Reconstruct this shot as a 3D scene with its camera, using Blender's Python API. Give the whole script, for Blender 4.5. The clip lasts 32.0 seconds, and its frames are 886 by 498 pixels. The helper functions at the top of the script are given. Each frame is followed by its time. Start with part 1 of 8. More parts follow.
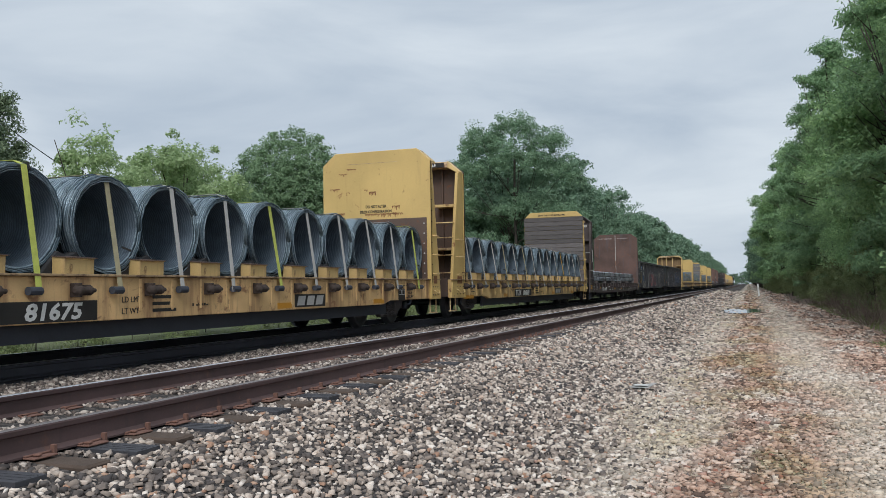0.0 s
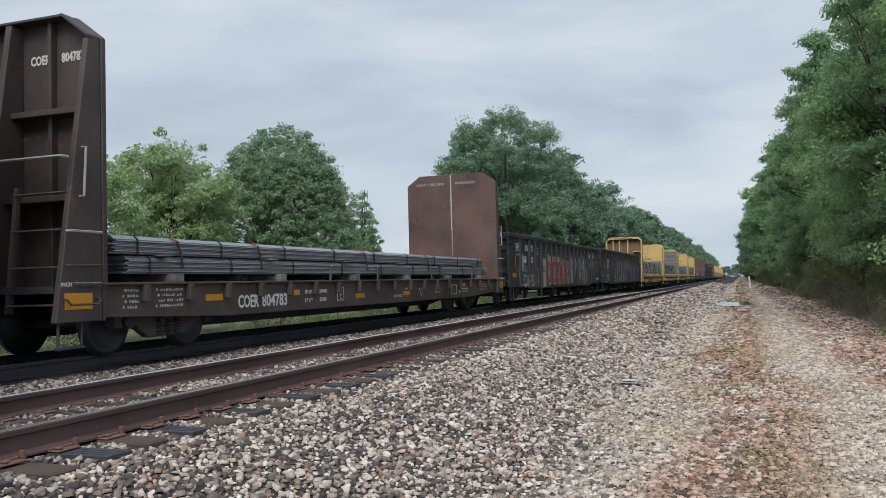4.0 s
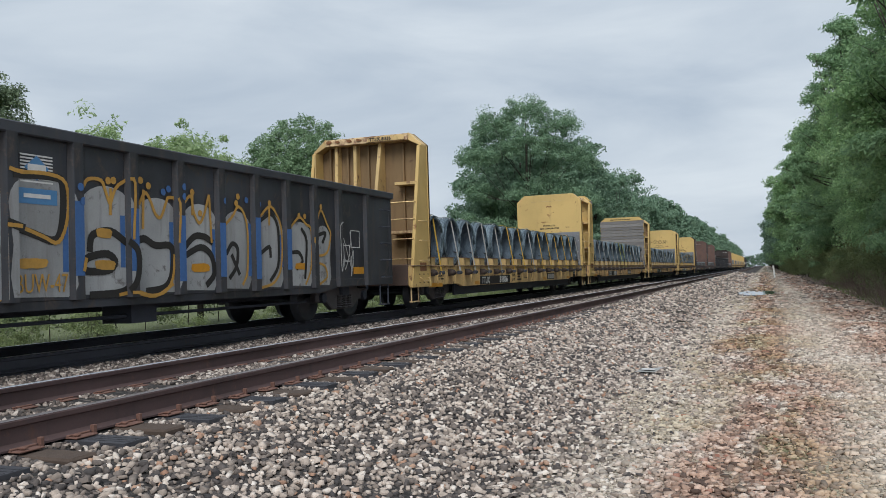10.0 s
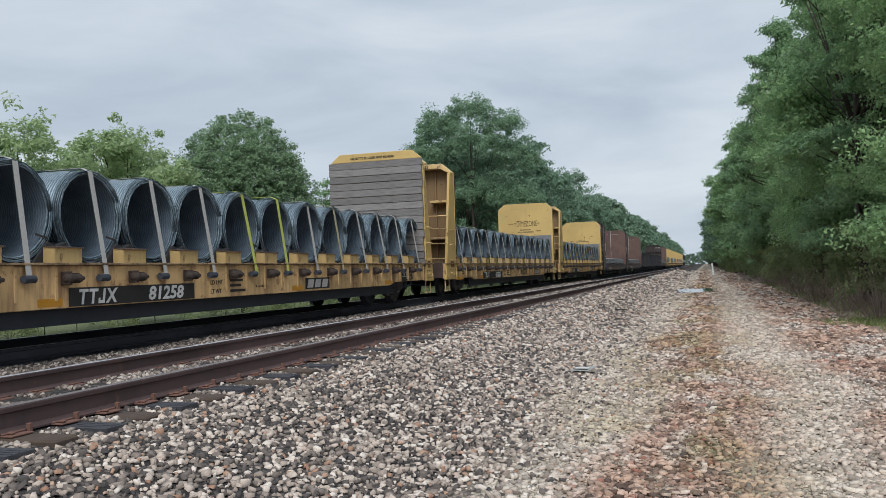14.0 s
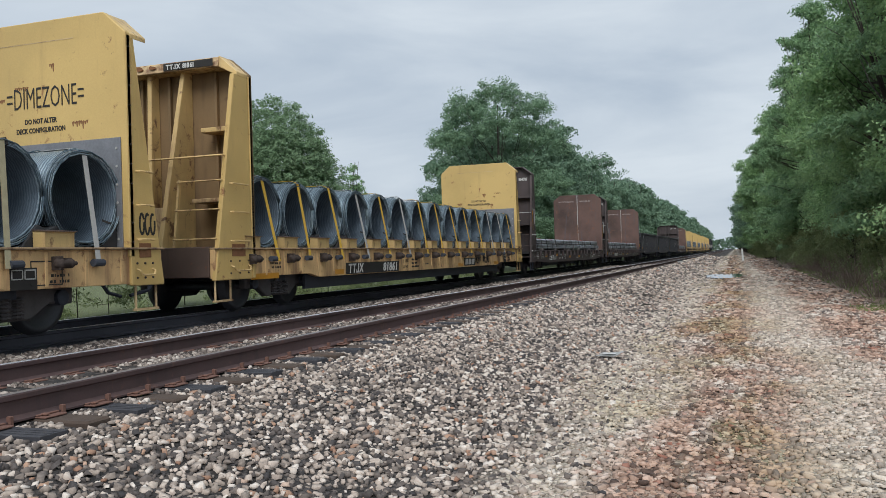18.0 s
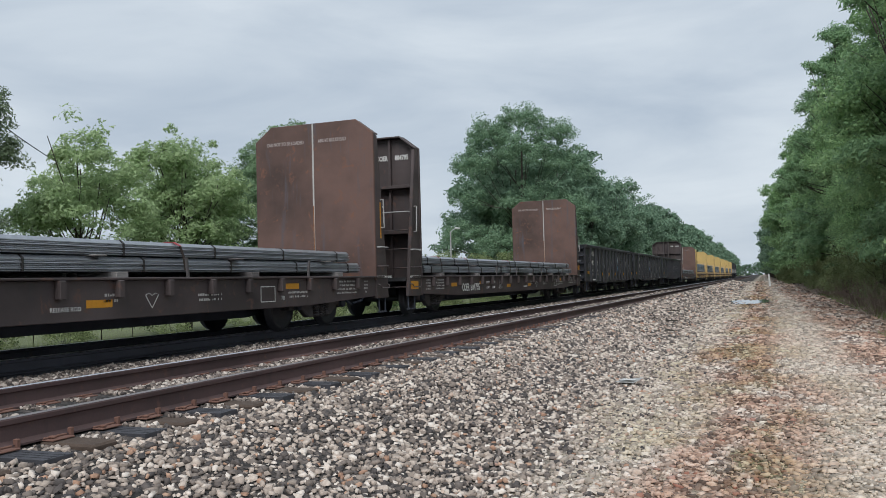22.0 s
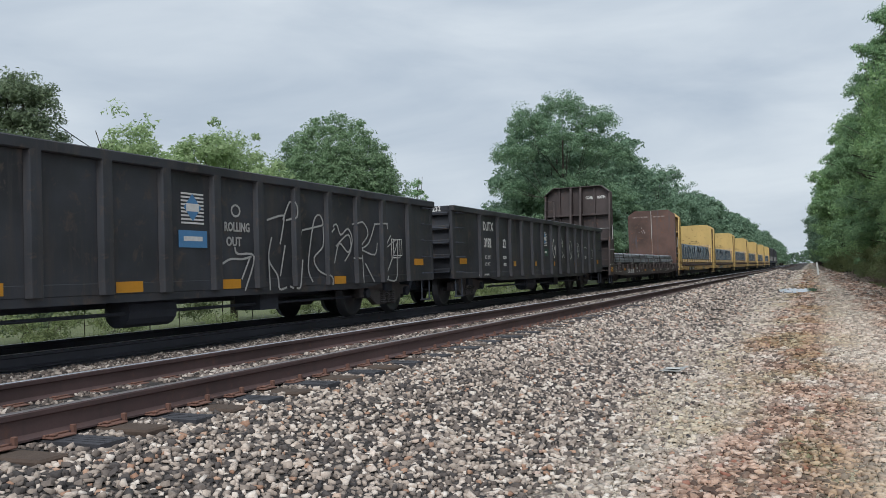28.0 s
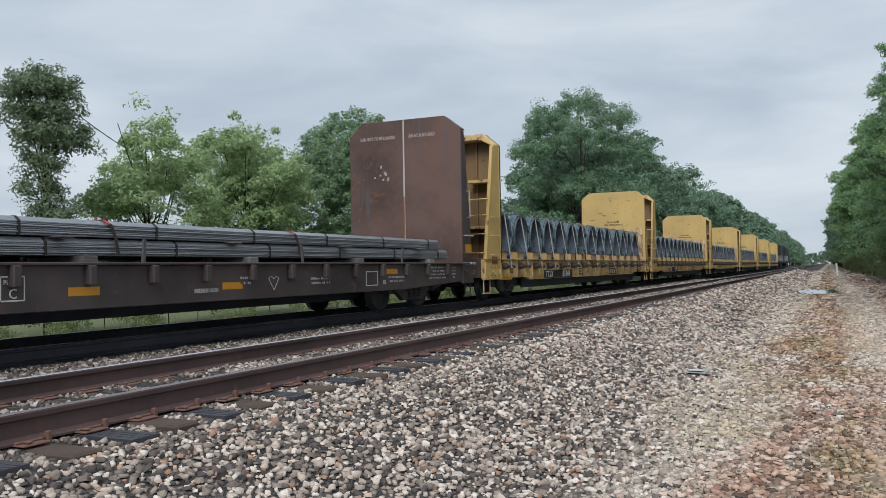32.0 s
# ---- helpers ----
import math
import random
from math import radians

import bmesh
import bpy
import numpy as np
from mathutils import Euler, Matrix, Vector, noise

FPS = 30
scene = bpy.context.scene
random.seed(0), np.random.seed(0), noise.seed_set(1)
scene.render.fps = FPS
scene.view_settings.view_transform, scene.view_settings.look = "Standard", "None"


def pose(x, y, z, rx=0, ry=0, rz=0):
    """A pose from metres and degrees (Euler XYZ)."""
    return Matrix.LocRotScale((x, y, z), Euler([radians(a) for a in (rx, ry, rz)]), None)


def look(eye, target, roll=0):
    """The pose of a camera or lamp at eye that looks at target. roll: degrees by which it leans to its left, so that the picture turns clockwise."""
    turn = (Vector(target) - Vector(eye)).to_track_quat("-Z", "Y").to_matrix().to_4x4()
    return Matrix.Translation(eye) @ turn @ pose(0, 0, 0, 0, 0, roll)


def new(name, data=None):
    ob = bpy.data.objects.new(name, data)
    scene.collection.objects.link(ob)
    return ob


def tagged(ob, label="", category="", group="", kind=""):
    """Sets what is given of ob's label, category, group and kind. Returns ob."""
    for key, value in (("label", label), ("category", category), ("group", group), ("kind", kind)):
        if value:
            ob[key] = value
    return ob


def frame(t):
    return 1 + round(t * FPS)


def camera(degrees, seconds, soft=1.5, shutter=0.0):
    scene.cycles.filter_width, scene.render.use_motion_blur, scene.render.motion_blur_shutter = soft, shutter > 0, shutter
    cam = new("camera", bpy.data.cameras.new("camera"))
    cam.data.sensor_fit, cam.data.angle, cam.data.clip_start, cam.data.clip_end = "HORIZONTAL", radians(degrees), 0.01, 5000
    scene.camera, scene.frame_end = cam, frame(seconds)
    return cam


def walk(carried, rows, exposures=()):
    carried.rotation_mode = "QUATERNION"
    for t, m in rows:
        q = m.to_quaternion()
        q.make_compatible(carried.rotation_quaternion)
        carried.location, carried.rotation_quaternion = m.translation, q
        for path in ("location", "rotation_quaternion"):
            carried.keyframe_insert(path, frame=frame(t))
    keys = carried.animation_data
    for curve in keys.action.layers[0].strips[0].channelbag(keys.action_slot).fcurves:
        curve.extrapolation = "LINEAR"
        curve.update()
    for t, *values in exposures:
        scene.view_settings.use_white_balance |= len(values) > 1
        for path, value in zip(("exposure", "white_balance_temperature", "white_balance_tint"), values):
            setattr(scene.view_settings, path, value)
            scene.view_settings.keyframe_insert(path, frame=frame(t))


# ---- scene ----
cam = camera(55.7, 32.0, 0.5)
PATH = [
    (0, (4.371, -0.38, 0.842), (3.688, 1.497, 0.935), -0.9),
    (0.5, (4.409, -0.32, 0.861), (3.741, 1.563, 0.954), -0.9),
    (1, (4.476, -0.289, 0.86), (3.824, 1.599, 0.949), -1.2),
    (1.5, (4.497, -0.268, 0.859), (3.862, 1.627, 0.94), -1.5),
    (2, (4.512, -0.268, 0.862), (3.882, 1.629, 0.94), -1.7),
    (2.5, (4.495, -0.269, 0.87), (3.864, 1.627, 0.946), -1.7),
    (3, (4.496, -0.276, 0.865), (3.855, 1.617, 0.943), -1.7),
    (3.5, (4.473, -0.262, 0.857), (3.818, 1.626, 0.938), -1.7),
    (5.5, (4.428, -0.247, 0.856), (3.727, 1.625, 0.938), -1.2),
    (6, (4.43, -0.252, 0.861), (3.714, 1.614, 0.939), -1.6),
    (6.5, (4.449, -0.257, 0.864), (3.714, 1.602, 0.934), -2.0),
    (7, (4.472, -0.266, 0.866), (3.717, 1.585, 0.926), -2.2),
    (7.5, (4.476, -0.273, 0.86), (3.702, 1.571, 0.913), -2.3),
    (8, (4.475, -0.273, 0.865), (3.692, 1.566, 0.915), -2.2),
    (8.5, (4.476, -0.268, 0.865), (3.697, 1.573, 0.916), -2.0),
    (9, (4.504, -0.274, 0.861), (3.738, 1.573, 0.915), -2.0),
    (9.5, (4.485, -0.229, 0.849), (3.742, 1.627, 0.906), -1.9),
    (10, (4.483, -0.203, 0.834), (3.767, 1.663, 0.895), -1.7),
    (10.5, (4.517, -0.208, 0.842), (3.831, 1.669, 0.908), -1.3),
    (11, (4.567, -0.19, 0.84), (3.916, 1.7, 0.908), -0.9),
    (11.5, (4.597, -0.141, 0.832), (3.98, 1.76, 0.905), -0.8),
    (12, (4.57, -0.04, 0.824), (3.985, 1.87, 0.901), -0.9),
    (12.5, (4.531, 0.058, 0.83), (3.96, 1.973, 0.91), -1.3),
    (13, (4.543, 0.106, 0.834), (3.971, 2.022, 0.909), -1.5),
    (13.5, (4.567, 0.142, 0.829), (3.984, 2.054, 0.895), -1.7),
    (14, (4.578, 0.151, 0.822), (3.982, 2.059, 0.875), -1.8),
    (14.5, (4.585, 0.153, 0.827), (3.978, 2.058, 0.865), -1.5),
    (16.5, (4.577, 0.153, 0.821), (3.94, 2.048, 0.834), -1.1),
    (17, (4.57, 0.153, 0.821), (3.925, 2.046, 0.836), -1.3),
    (17.5, (4.603, 0.129, 0.82), (3.95, 2.019, 0.838), -1.5),
    (18, (4.589, 0.146, 0.823), (3.931, 2.034, 0.842), -1.7),
    (18.5, (4.573, 0.159, 0.81), (3.911, 2.046, 0.83), -1.8),
    (19, (4.574, 0.163, 0.809), (3.909, 2.049, 0.827), -1.9),
    (19.5, (4.567, 0.164, 0.814), (3.902, 2.05, 0.828), -1.8),
    (20, (4.567, 0.171, 0.821), (3.902, 2.057, 0.835), -1.7),
    (20.5, (4.592, 0.198, 0.818), (3.923, 2.082, 0.84), -1.8),
    (21, (4.63, 0.229, 0.815), (3.95, 2.109, 0.852), -1.7),
    (21.5, (4.652, 0.241, 0.812), (3.955, 2.115, 0.869), -1.6),
    (22, (4.655, 0.245, 0.812), (3.945, 2.113, 0.891), -1.5),
    (22.5, (4.67, 0.249, 0.804), (3.948, 2.112, 0.898), -1.5),
    (23, (4.669, 0.24, 0.803), (3.94, 2.099, 0.904), -1.5),
    (23.5, (4.671, 0.232, 0.801), (3.934, 2.089, 0.902), -1.6),
    (24, (4.664, 0.232, 0.799), (3.918, 2.085, 0.894), -1.8),
    (24.5, (4.666, 0.235, 0.802), (3.914, 2.086, 0.891), -2.0),
    (25, (4.66, 0.241, 0.805), (3.906, 2.092, 0.884), -2.0),
    (25.5, (4.666, 0.245, 0.795), (3.911, 2.096, 0.869), -2.1),
    (27.5, (4.655, 0.225, 0.79), (3.878, 2.067, 0.85), -1.7),
    (28, (4.647, 0.221, 0.793), (3.846, 2.052, 0.852), -1.8),
    (28.5, (4.634, 0.187, 0.801), (3.804, 2.006, 0.857), -1.8),
    (29, (4.599, 0.176, 0.807), (3.748, 1.985, 0.863), -2.0),
    (29.5, (4.575, 0.167, 0.81), (3.716, 1.972, 0.87), -2.2),
    (30, (4.562, 0.172, 0.824), (3.705, 1.979, 0.883), -2.0),
    (30.5, (4.553, 0.177, 0.827), (3.702, 1.985, 0.887), -1.7),
    (31, (4.563, 0.17, 0.825), (3.712, 1.979, 0.885), -1.6),
    (31.5, (4.551, 0.175, 0.828), (3.705, 1.986, 0.883), -1.3),
    (32, (4.54, 0.186, 0.829), (3.705, 2.003, 0.878), -1.0),
]
walk(cam, [(t, look(e, g, r)) for t, e, g, r in PATH], [(0, 0.0, 6320, 10), (32, 0.0, 6320, 10)])

# ---- world, sun ----
SUN_EL, SUN_ROT = 46.0, 168.0
world = bpy.data.worlds.new("overcast_sky")
scene.world = world
world.use_nodes = True
wt = world.node_tree
wt.nodes.clear()


def wnode(kind, **kw):
    n = wt.nodes.new(kind)
    for k, v in kw.items():
        n.inputs[k].default_value = v
    return n


sky = wt.nodes.new("ShaderNodeTexSky")
sky.sky_type = "NISHITA"
sky.sun_disc = False
sky.sun_elevation, sky.sun_rotation = radians(SUN_EL), radians(SUN_ROT)
sky.air_density, sky.dust_density, sky.ozone_density = 1.0, 3.0, 1.0
tc = wt.nodes.new("ShaderNodeTexCoord")
mp = wt.nodes.new("ShaderNodeMapping")
mp.inputs["Scale"].default_value = (1.0, 1.0, 4.5)
mp.inputs["Rotation"].default_value = (0.0, radians(3), radians(20))
cl = wnode("ShaderNodeTexNoise", Scale=2.1, Detail=6.0, Roughness=0.52, Distortion=0.35)
rp = wt.nodes.new("ShaderNodeValToRGB")
rp.color_ramp.elements[0].position, rp.color_ramp.elements[0].color = 0.34, (0.475, 0.55, 0.635, 1)
rp.color_ramp.elements[1].position, rp.color_ramp.elements[1].color = 0.66, (0.725, 0.785, 0.83, 1)
mx = wt.nodes.new("ShaderNodeMix")
mx.data_type = "RGBA"
mx.inputs[0].default_value = 0.94
bg = wnode("ShaderNodeBackground", Strength=1.0)
sc = wt.nodes.new("ShaderNodeVectorMath")
sc.operation = "SCALE"
sc.inputs["Scale"].default_value = 0.09
ow = wt.nodes.new("ShaderNodeOutputWorld")
lk = wt.links.new
lk(tc.outputs["Generated"], mp.inputs["Vector"])
lk(mp.outputs["Vector"], cl.inputs["Vector"])
lk(cl.outputs["Fac"], rp.inputs["Fac"])
lk(sky.outputs["Color"], sc.inputs[0])
lk(sc.outputs[0], mx.inputs[6])
lk(rp.outputs["Color"], mx.inputs[7])
lk(mx.outputs[2], bg.inputs["Color"])
lk(bg.outputs["Background"], ow.inputs["Surface"])
sun = new("sun", bpy.data.lights.new("sun", "SUN"))
sun.data.energy, sun.data.angle, sun.data.color = 2.15, radians(32), (1.0, 0.985, 0.955)
sun.matrix_world = look((0, 0, 60), (0 - 20 * math.sin(radians(SUN_ROT)), 0 - 20 * math.cos(radians(SUN_ROT)), 60 - 20 * math.tan(radians(SUN_EL))))


# ---- materials ----
def material(name):
    m = bpy.data.materials.new(name)
    m.use_nodes = True
    return m, m.node_tree, m.node_tree.nodes["Principled BSDF"]


def nd(t, kind, **kw):
    n = t.nodes.new(kind)
    for k, v in kw.items():
        n.inputs[k.replace("_", " ")].default_value = v
    return n


def coords(t, scale=(1, 1, 1), kind="Object"):
    c, m = t.nodes.new("ShaderNodeTexCoord"), t.nodes.new("ShaderNodeMapping")
    m.inputs["Scale"].default_value = scale
    t.links.new(c.outputs[kind], m.inputs["Vector"])
    return m.outputs["Vector"]


def noise_tex(t, vec, scale, detail=5.0, rough=0.55, distort=0.0):
    n = nd(t, "ShaderNodeTexNoise", Scale=scale, Detail=detail, Roughness=rough, Distortion=distort)
    t.links.new(vec, n.inputs["Vector"])
    return n.outputs["Fac"]


def ramp(t, fac, stops):
    r = t.nodes.new("ShaderNodeValToRGB")
    e = r.color_ramp.elements
    while len(e) < len(stops):
        e.new(0.5)
    for el, (p, c) in zip(e, stops):
        el.position, el.color = p, (c[0], c[1], c[2], 1) if isinstance(c, tuple) else (c, c, c, 1)
    t.links.new(fac, r.inputs["Fac"])
    return r.outputs["Color"]


def mixed(t, fac, a, b, mode="MIX"):
    m = t.nodes.new("ShaderNodeMix")
    m.data_type, m.blend_type = "RGBA", mode
    for sock, val in ((m.inputs[0], fac), (m.inputs[6], a), (m.inputs[7], b)):
        if isinstance(val, (int, float)):
            sock.default_value = val
        elif isinstance(val, tuple):
            sock.default_value = (*val, 1)
        else:
            t.links.new(val, sock)
    return m.outputs[2]


def bump(t, bsdf, height, strength=0.3, dist=0.01):
    b = nd(t, "ShaderNodeBump", Strength=strength, Distance=dist)
    t.links.new(height, b.inputs["Height"])
    t.links.new(b.outputs["Normal"], bsdf.inputs["Normal"])


def paint(name, base, rust=(0.13, 0.055, 0.03), amount=0.5, grime=(0.05, 0.04, 0.035), rough=0.55, vary=0.25, streak=0.5, edge=0.56, drip=0.0):
    """Weathered paint on steel: faded patches, rust spots, vertical streaks and grime."""
    m, t, b = material(name)
    big = noise_tex(t, coords(t, (0.5, 0.5, 0.5)), 1.3, 4)
    run = noise_tex(t, coords(t, (2.6, 2.6, 0.28)), 2.2, 7, 0.62)
    spot = noise_tex(t, coords(t), 4.5, 9, 0.68, 0.5)
    fine = noise_tex(t, coords(t), 60, 3)
    light = tuple(min(1, c * (1 + vary)) for c in base)
    dark = tuple(c * (1 - vary) for c in base)
    col = mixed(t, ramp(t, big, [(0.35, 0.0), (0.65, 1.0)]), dark, light)
    col = mixed(t, ramp(t, run, [(edge, 0.0), (edge + 0.15, streak)]), col, grime)
    col = mixed(t, ramp(t, spot, [(0.66 - 0.16 * amount, 0.0), (0.72 - 0.10 * amount, 0.9)]), col, rust)
    if drip:
        # rust washed down below the winches, one pitch of the load apart
        sep = t.nodes.new("ShaderNodeSeparateXYZ")
        t.links.new(coords(t), sep.inputs[0])
        y = sep.outputs["Y"]
        for op, val in (("SUBTRACT", drip), ("MODULO", 1.314), ("SUBTRACT", 0.66), ("ABSOLUTE", 0.0)):
            k = nd(t, "ShaderNodeMath")
            k.operation = op
            t.links.new(y, k.inputs[0])
            k.inputs[1].default_value = val
            y = k.outputs[0]
        near = nd(t, "ShaderNodeMapRange", From_Min=0.26, From_Max=0.03)
        t.links.new(y, near.inputs["Value"])
        col = mixed(t, mixed(t, 1.0, near.outputs["Result"], ramp(t, run, [(0.38, 0.1), (0.6, 0.85)]), "MULTIPLY"), col, tuple(0.7 * c for c in grime))
    col = mixed(t, 0.12, col, ramp(t, fine, [(0.3, 0.3), (0.7, 0.75)]), "OVERLAY")
    t.links.new(col, b.inputs["Base Color"])
    b.inputs["Roughness"].default_value = rough
    bump(t, b, spot, 0.18, 0.01)
    return m


def plain(name, base, rough=0.6, metal=0.0, vary=0.2, scale=8.0, relief=0.15, zs=1.0, each=0.0):
    m, t, b = material(name)
    n = noise_tex(t, coords(t, (1, 1, zs)), scale, 6, 0.6)
    n2 = noise_tex(t, coords(t), scale * 9, 3)
    col = mixed(t, n, tuple(c * (1 - vary) for c in base), tuple(min(1, c * (1 + vary)) for c in base))
    col = mixed(t, 0.15, col, ramp(t, n2, [(0.3, 0.25), (0.7, 0.8)]), "OVERLAY")
    if each:
        o = t.nodes.new("ShaderNodeObjectInfo")
        col = mixed(t, 1.0, col, ramp(t, o.outputs["Random"], [(0.0, 1.0 - each), (1.0, 1.0)]), "MULTIPLY")
    t.links.new(col, b.inputs["Base Color"])
    b.inputs["Roughness"].default_value, b.inputs["Metallic"].default_value = rough, metal
    bump(t, b, n2, relief, 0.006)
    return m


def foliage(name, dark, light, trans=0.35):
    m, t, b = material(name)
    g = t.nodes.new("ShaderNodeNewGeometry")
    n = noise_tex(t, coords(t), 0.55, 3)
    col = mixed(t, g.outputs["Random Per Island"], dark, light)
    col = mixed(t, ramp(t, n, [(0.3, 0.0), (0.7, 0.6)]), col, tuple(0.5 * (a + c) for a, c in zip(dark, light)))
    o = t.nodes.new("ShaderNodeObjectInfo")
    col = mixed(t, ramp(t, o.outputs["Random"], [(0.0, 0.0), (1.0, 0.25)]), col, tuple(c * 0.85 for c in dark))
    t.links.new(col, b.inputs["Base Color"])
    b.inputs["Roughness"].default_value = 0.6
    b.inputs["Specular IOR Level"].default_value = 0.25
    tr = t.nodes.new("ShaderNodeBsdfTranslucent")
    t.links.new(col, tr.inputs["Color"])
    ms = nd(t, "ShaderNodeMixShader", Fac=trans)
    t.links.new(b.outputs["BSDF"], ms.inputs[1])
    t.links.new(tr.outputs["BSDF"], ms.inputs[2])
    t.links.new(ms.outputs["Shader"], t.nodes["Material Output"].inputs["Surface"])
    return m


def path_masks(t):
    """Litter, moss and pale wheel-lane masks along the path."""
    pos = coords(t)
    sep = t.nodes.new("ShaderNodeSeparateXYZ")
    warp = noise_tex(t, coords(t, (0.45, 0.16, 1)), 1.0, 4)
    t.links.new(pos, sep.inputs[0])
    add = nd(t, "ShaderNodeMath")
    add.operation = "MULTIPLY_ADD"
    t.links.new(warp, add.inputs[0])
    add.inputs[1].default_value = 2.2
    t.links.new(sep.outputs["X"], add.inputs[2])
    x = add.outputs[0]

    def lane(x0, half, soft):
        d = nd(t, "ShaderNodeMath")
        d.operation = "SUBTRACT"
        t.links.new(x, d.inputs[0])
        d.inputs[1].default_value = x0 + 1.1
        e = nd(t, "ShaderNodeMath")
        e.operation = "ABSOLUTE"
        t.links.new(d.outputs[0], e.inputs[0])
        r = nd(t, "ShaderNodeMapRange", From_Min=half + soft, From_Max=half)
        t.links.new(e.outputs[0], r.inputs["Value"])
        return r.outputs["Result"]

    clods = ramp(t, noise_tex(t, coords(t, (0.9, 0.30, 1)), 1.5, 8, 0.72), [(0.42, 0.0), (0.52, 0.95)])
    clods2 = ramp(t, noise_tex(t, coords(t, (0.55, 0.22, 1)), 1.3, 8, 0.70), [(0.47, 0.0), (0.57, 0.9)])
    litter = mixed(t, 1.0, mixed(t, 1.0, lane(4.55, 0.45, 0.7), lane(7.1, 1.0, 0.6), "ADD"), clods, "MULTIPLY")
    moss = mixed(t, 1.0, lane(4.2, 0.9, 0.7), clods2, "MULTIPLY")
    spot = t.nodes.new("ShaderNodeMapping")
    spot.inputs["Location"].default_value = (-4.4 / 1.25, -17.5 / 2.4, 0)
    spot.inputs["Scale"].default_value = (1 / 1.25, 1 / 2.4, 0)
    t.links.new(pos, spot.inputs["Vector"])
    away = t.nodes.new("ShaderNodeVectorMath")
    away.operation = "LENGTH"
    t.links.new(spot.outputs["Vector"], away.inputs[0])
    patch = mixed(t, 1.0, ramp(t, away.outputs["Value"], [(0.35, 1.0), (1.0, 0.0)]), ramp(t, noise_tex(t, coords(t, (1.2, 0.5, 1)), 2.0, 7, 0.7), [(0.36, 0.0), (0.5, 1.0)]), "MULTIPLY")
    moss = mixed(t, 1.0, moss, patch, "ADD")
    pale = mixed(t, 1.0, mixed(t, 1.0, lane(5.45, 0.30, 0.55), lane(3.2, 0.25, 0.5), "ADD"), (0.75, 0.75, 0.75), "MULTIPLY")
    return litter, moss, pale


def stone_mat(name, stops, path=False, rough=0.85):
    m, t, b = material(name)
    g = t.nodes.new("ShaderNodeNewGeometry")
    col = ramp(t, g.outputs["Random Per Island"], stops)
    n = noise_tex(t, coords(t), 45, 4)
    col = mixed(t, 0.35, col, ramp(t, n, [(0.3, 0.25), (0.7, 0.78)]), "OVERLAY")
    if path:
        litter, moss, pale = path_masks(t)
        col = mixed(t, litter, col, mixed(t, 1.0, col, (0.82, 0.635, 0.55), "MULTIPLY"))
        col = mixed(t, moss, col, mixed(t, 1.0, col, (0.76, 0.72, 0.54), "MULTIPLY"))
        col = mixed(t, mixed(t, 1.0, pale, (0.4, 0.4, 0.4), "MULTIPLY"), col, (0.74, 0.66, 0.55))
    t.links.new(col, b.inputs["Base Color"])
    b.inputs["Roughness"].default_value = rough
    return m


YELLOW = paint("yellow_car_paint", (0.61, 0.43, 0.185), amount=0.6, streak=0.6, grime=(0.26, 0.15, 0.08), rough=0.5, edge=0.54)
SILL = paint("yellow_sill_paint", (0.63, 0.425, 0.18), amount=0.6, streak=0.6, grime=(0.30, 0.165, 0.08), rough=0.5, edge=0.54, drip=1.28 - 0.66)
SILL_OLD = paint("rust_washed_sill_paint", (0.66, 0.43, 0.20), rust=(0.26, 0.125, 0.06), amount=0.65, streak=0.65, grime=(0.30, 0.155, 0.08), rough=0.6, edge=0.50, drip=1.28 - 0.66)
YELLOW_CLEAN = paint("yellow_bulkhead_paint", (0.58, 0.40, 0.145), rust=(0.24, 0.10, 0.04), amount=0.30, streak=0.3, grime=(0.34, 0.20, 0.085), vary=0.10, rough=0.5)
YELLOW_OLD = paint("stained_yellow_paint", (0.58, 0.42, 0.225), rust=(0.17, 0.08, 0.04), amount=0.95, streak=0.75, grime=(0.22, 0.125, 0.07), rough=0.6, edge=0.50)
BROWN = paint("brown_oxide_paint", (0.096, 0.054, 0.043), rust=(0.17, 0.075, 0.045), amount=0.55, grime=(0.082, 0.078, 0.090), vary=0.4, streak=0.75, rough=0.6)
BROWN_DARK = paint("dark_brown_paint", (0.064, 0.049, 0.048), rust=(0.11, 0.062, 0.048), amount=0.5, grime=(0.040, 0.039, 0.046), vary=0.35, rough=0.6)
BLACK = paint("black_gondola_paint", (0.033, 0.036, 0.044), rust=(0.075, 0.058, 0.050), amount=0.6, grime=(0.062, 0.053, 0.050), rough=0.5, streak=0.6, vary=0.5, edge=0.52)
TRUCK = plain("dusty_brown_cast_iron", (0.088, 0.080, 0.080), 0.8, 0.0, 0.4, 6)
SOOT = plain("sooty_steel", (0.042, 0.048, 0.064), 0.75, 0.0, 0.35, 5)
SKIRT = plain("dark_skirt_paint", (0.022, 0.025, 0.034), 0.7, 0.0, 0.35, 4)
# bluish dark copy of the rail web, with the train's shade in its colour
RAIL_SHADED = paint("shaded_rail_web", (0.050, 0.050, 0.062), rust=(0.080, 0.058, 0.055), amount=0.4, grime=(0.035, 0.037, 0.048), rough=0.7)
WHEEL = plain("worn_wheel_steel", (0.070, 0.072, 0.080), 0.5, 0.5, 0.3, 6)
RAIL_SIDE = paint("rusty_rail_web", (0.085, 0.052, 0.050), rust=(0.12, 0.064, 0.050), amount=0.5, grime=(0.050, 0.038, 0.040), rough=0.8)
RAIL_TOP = plain("polished_rail_head", (0.86, 0.87, 0.90), 0.42, 1.0, 0.1, 30, 0.05)
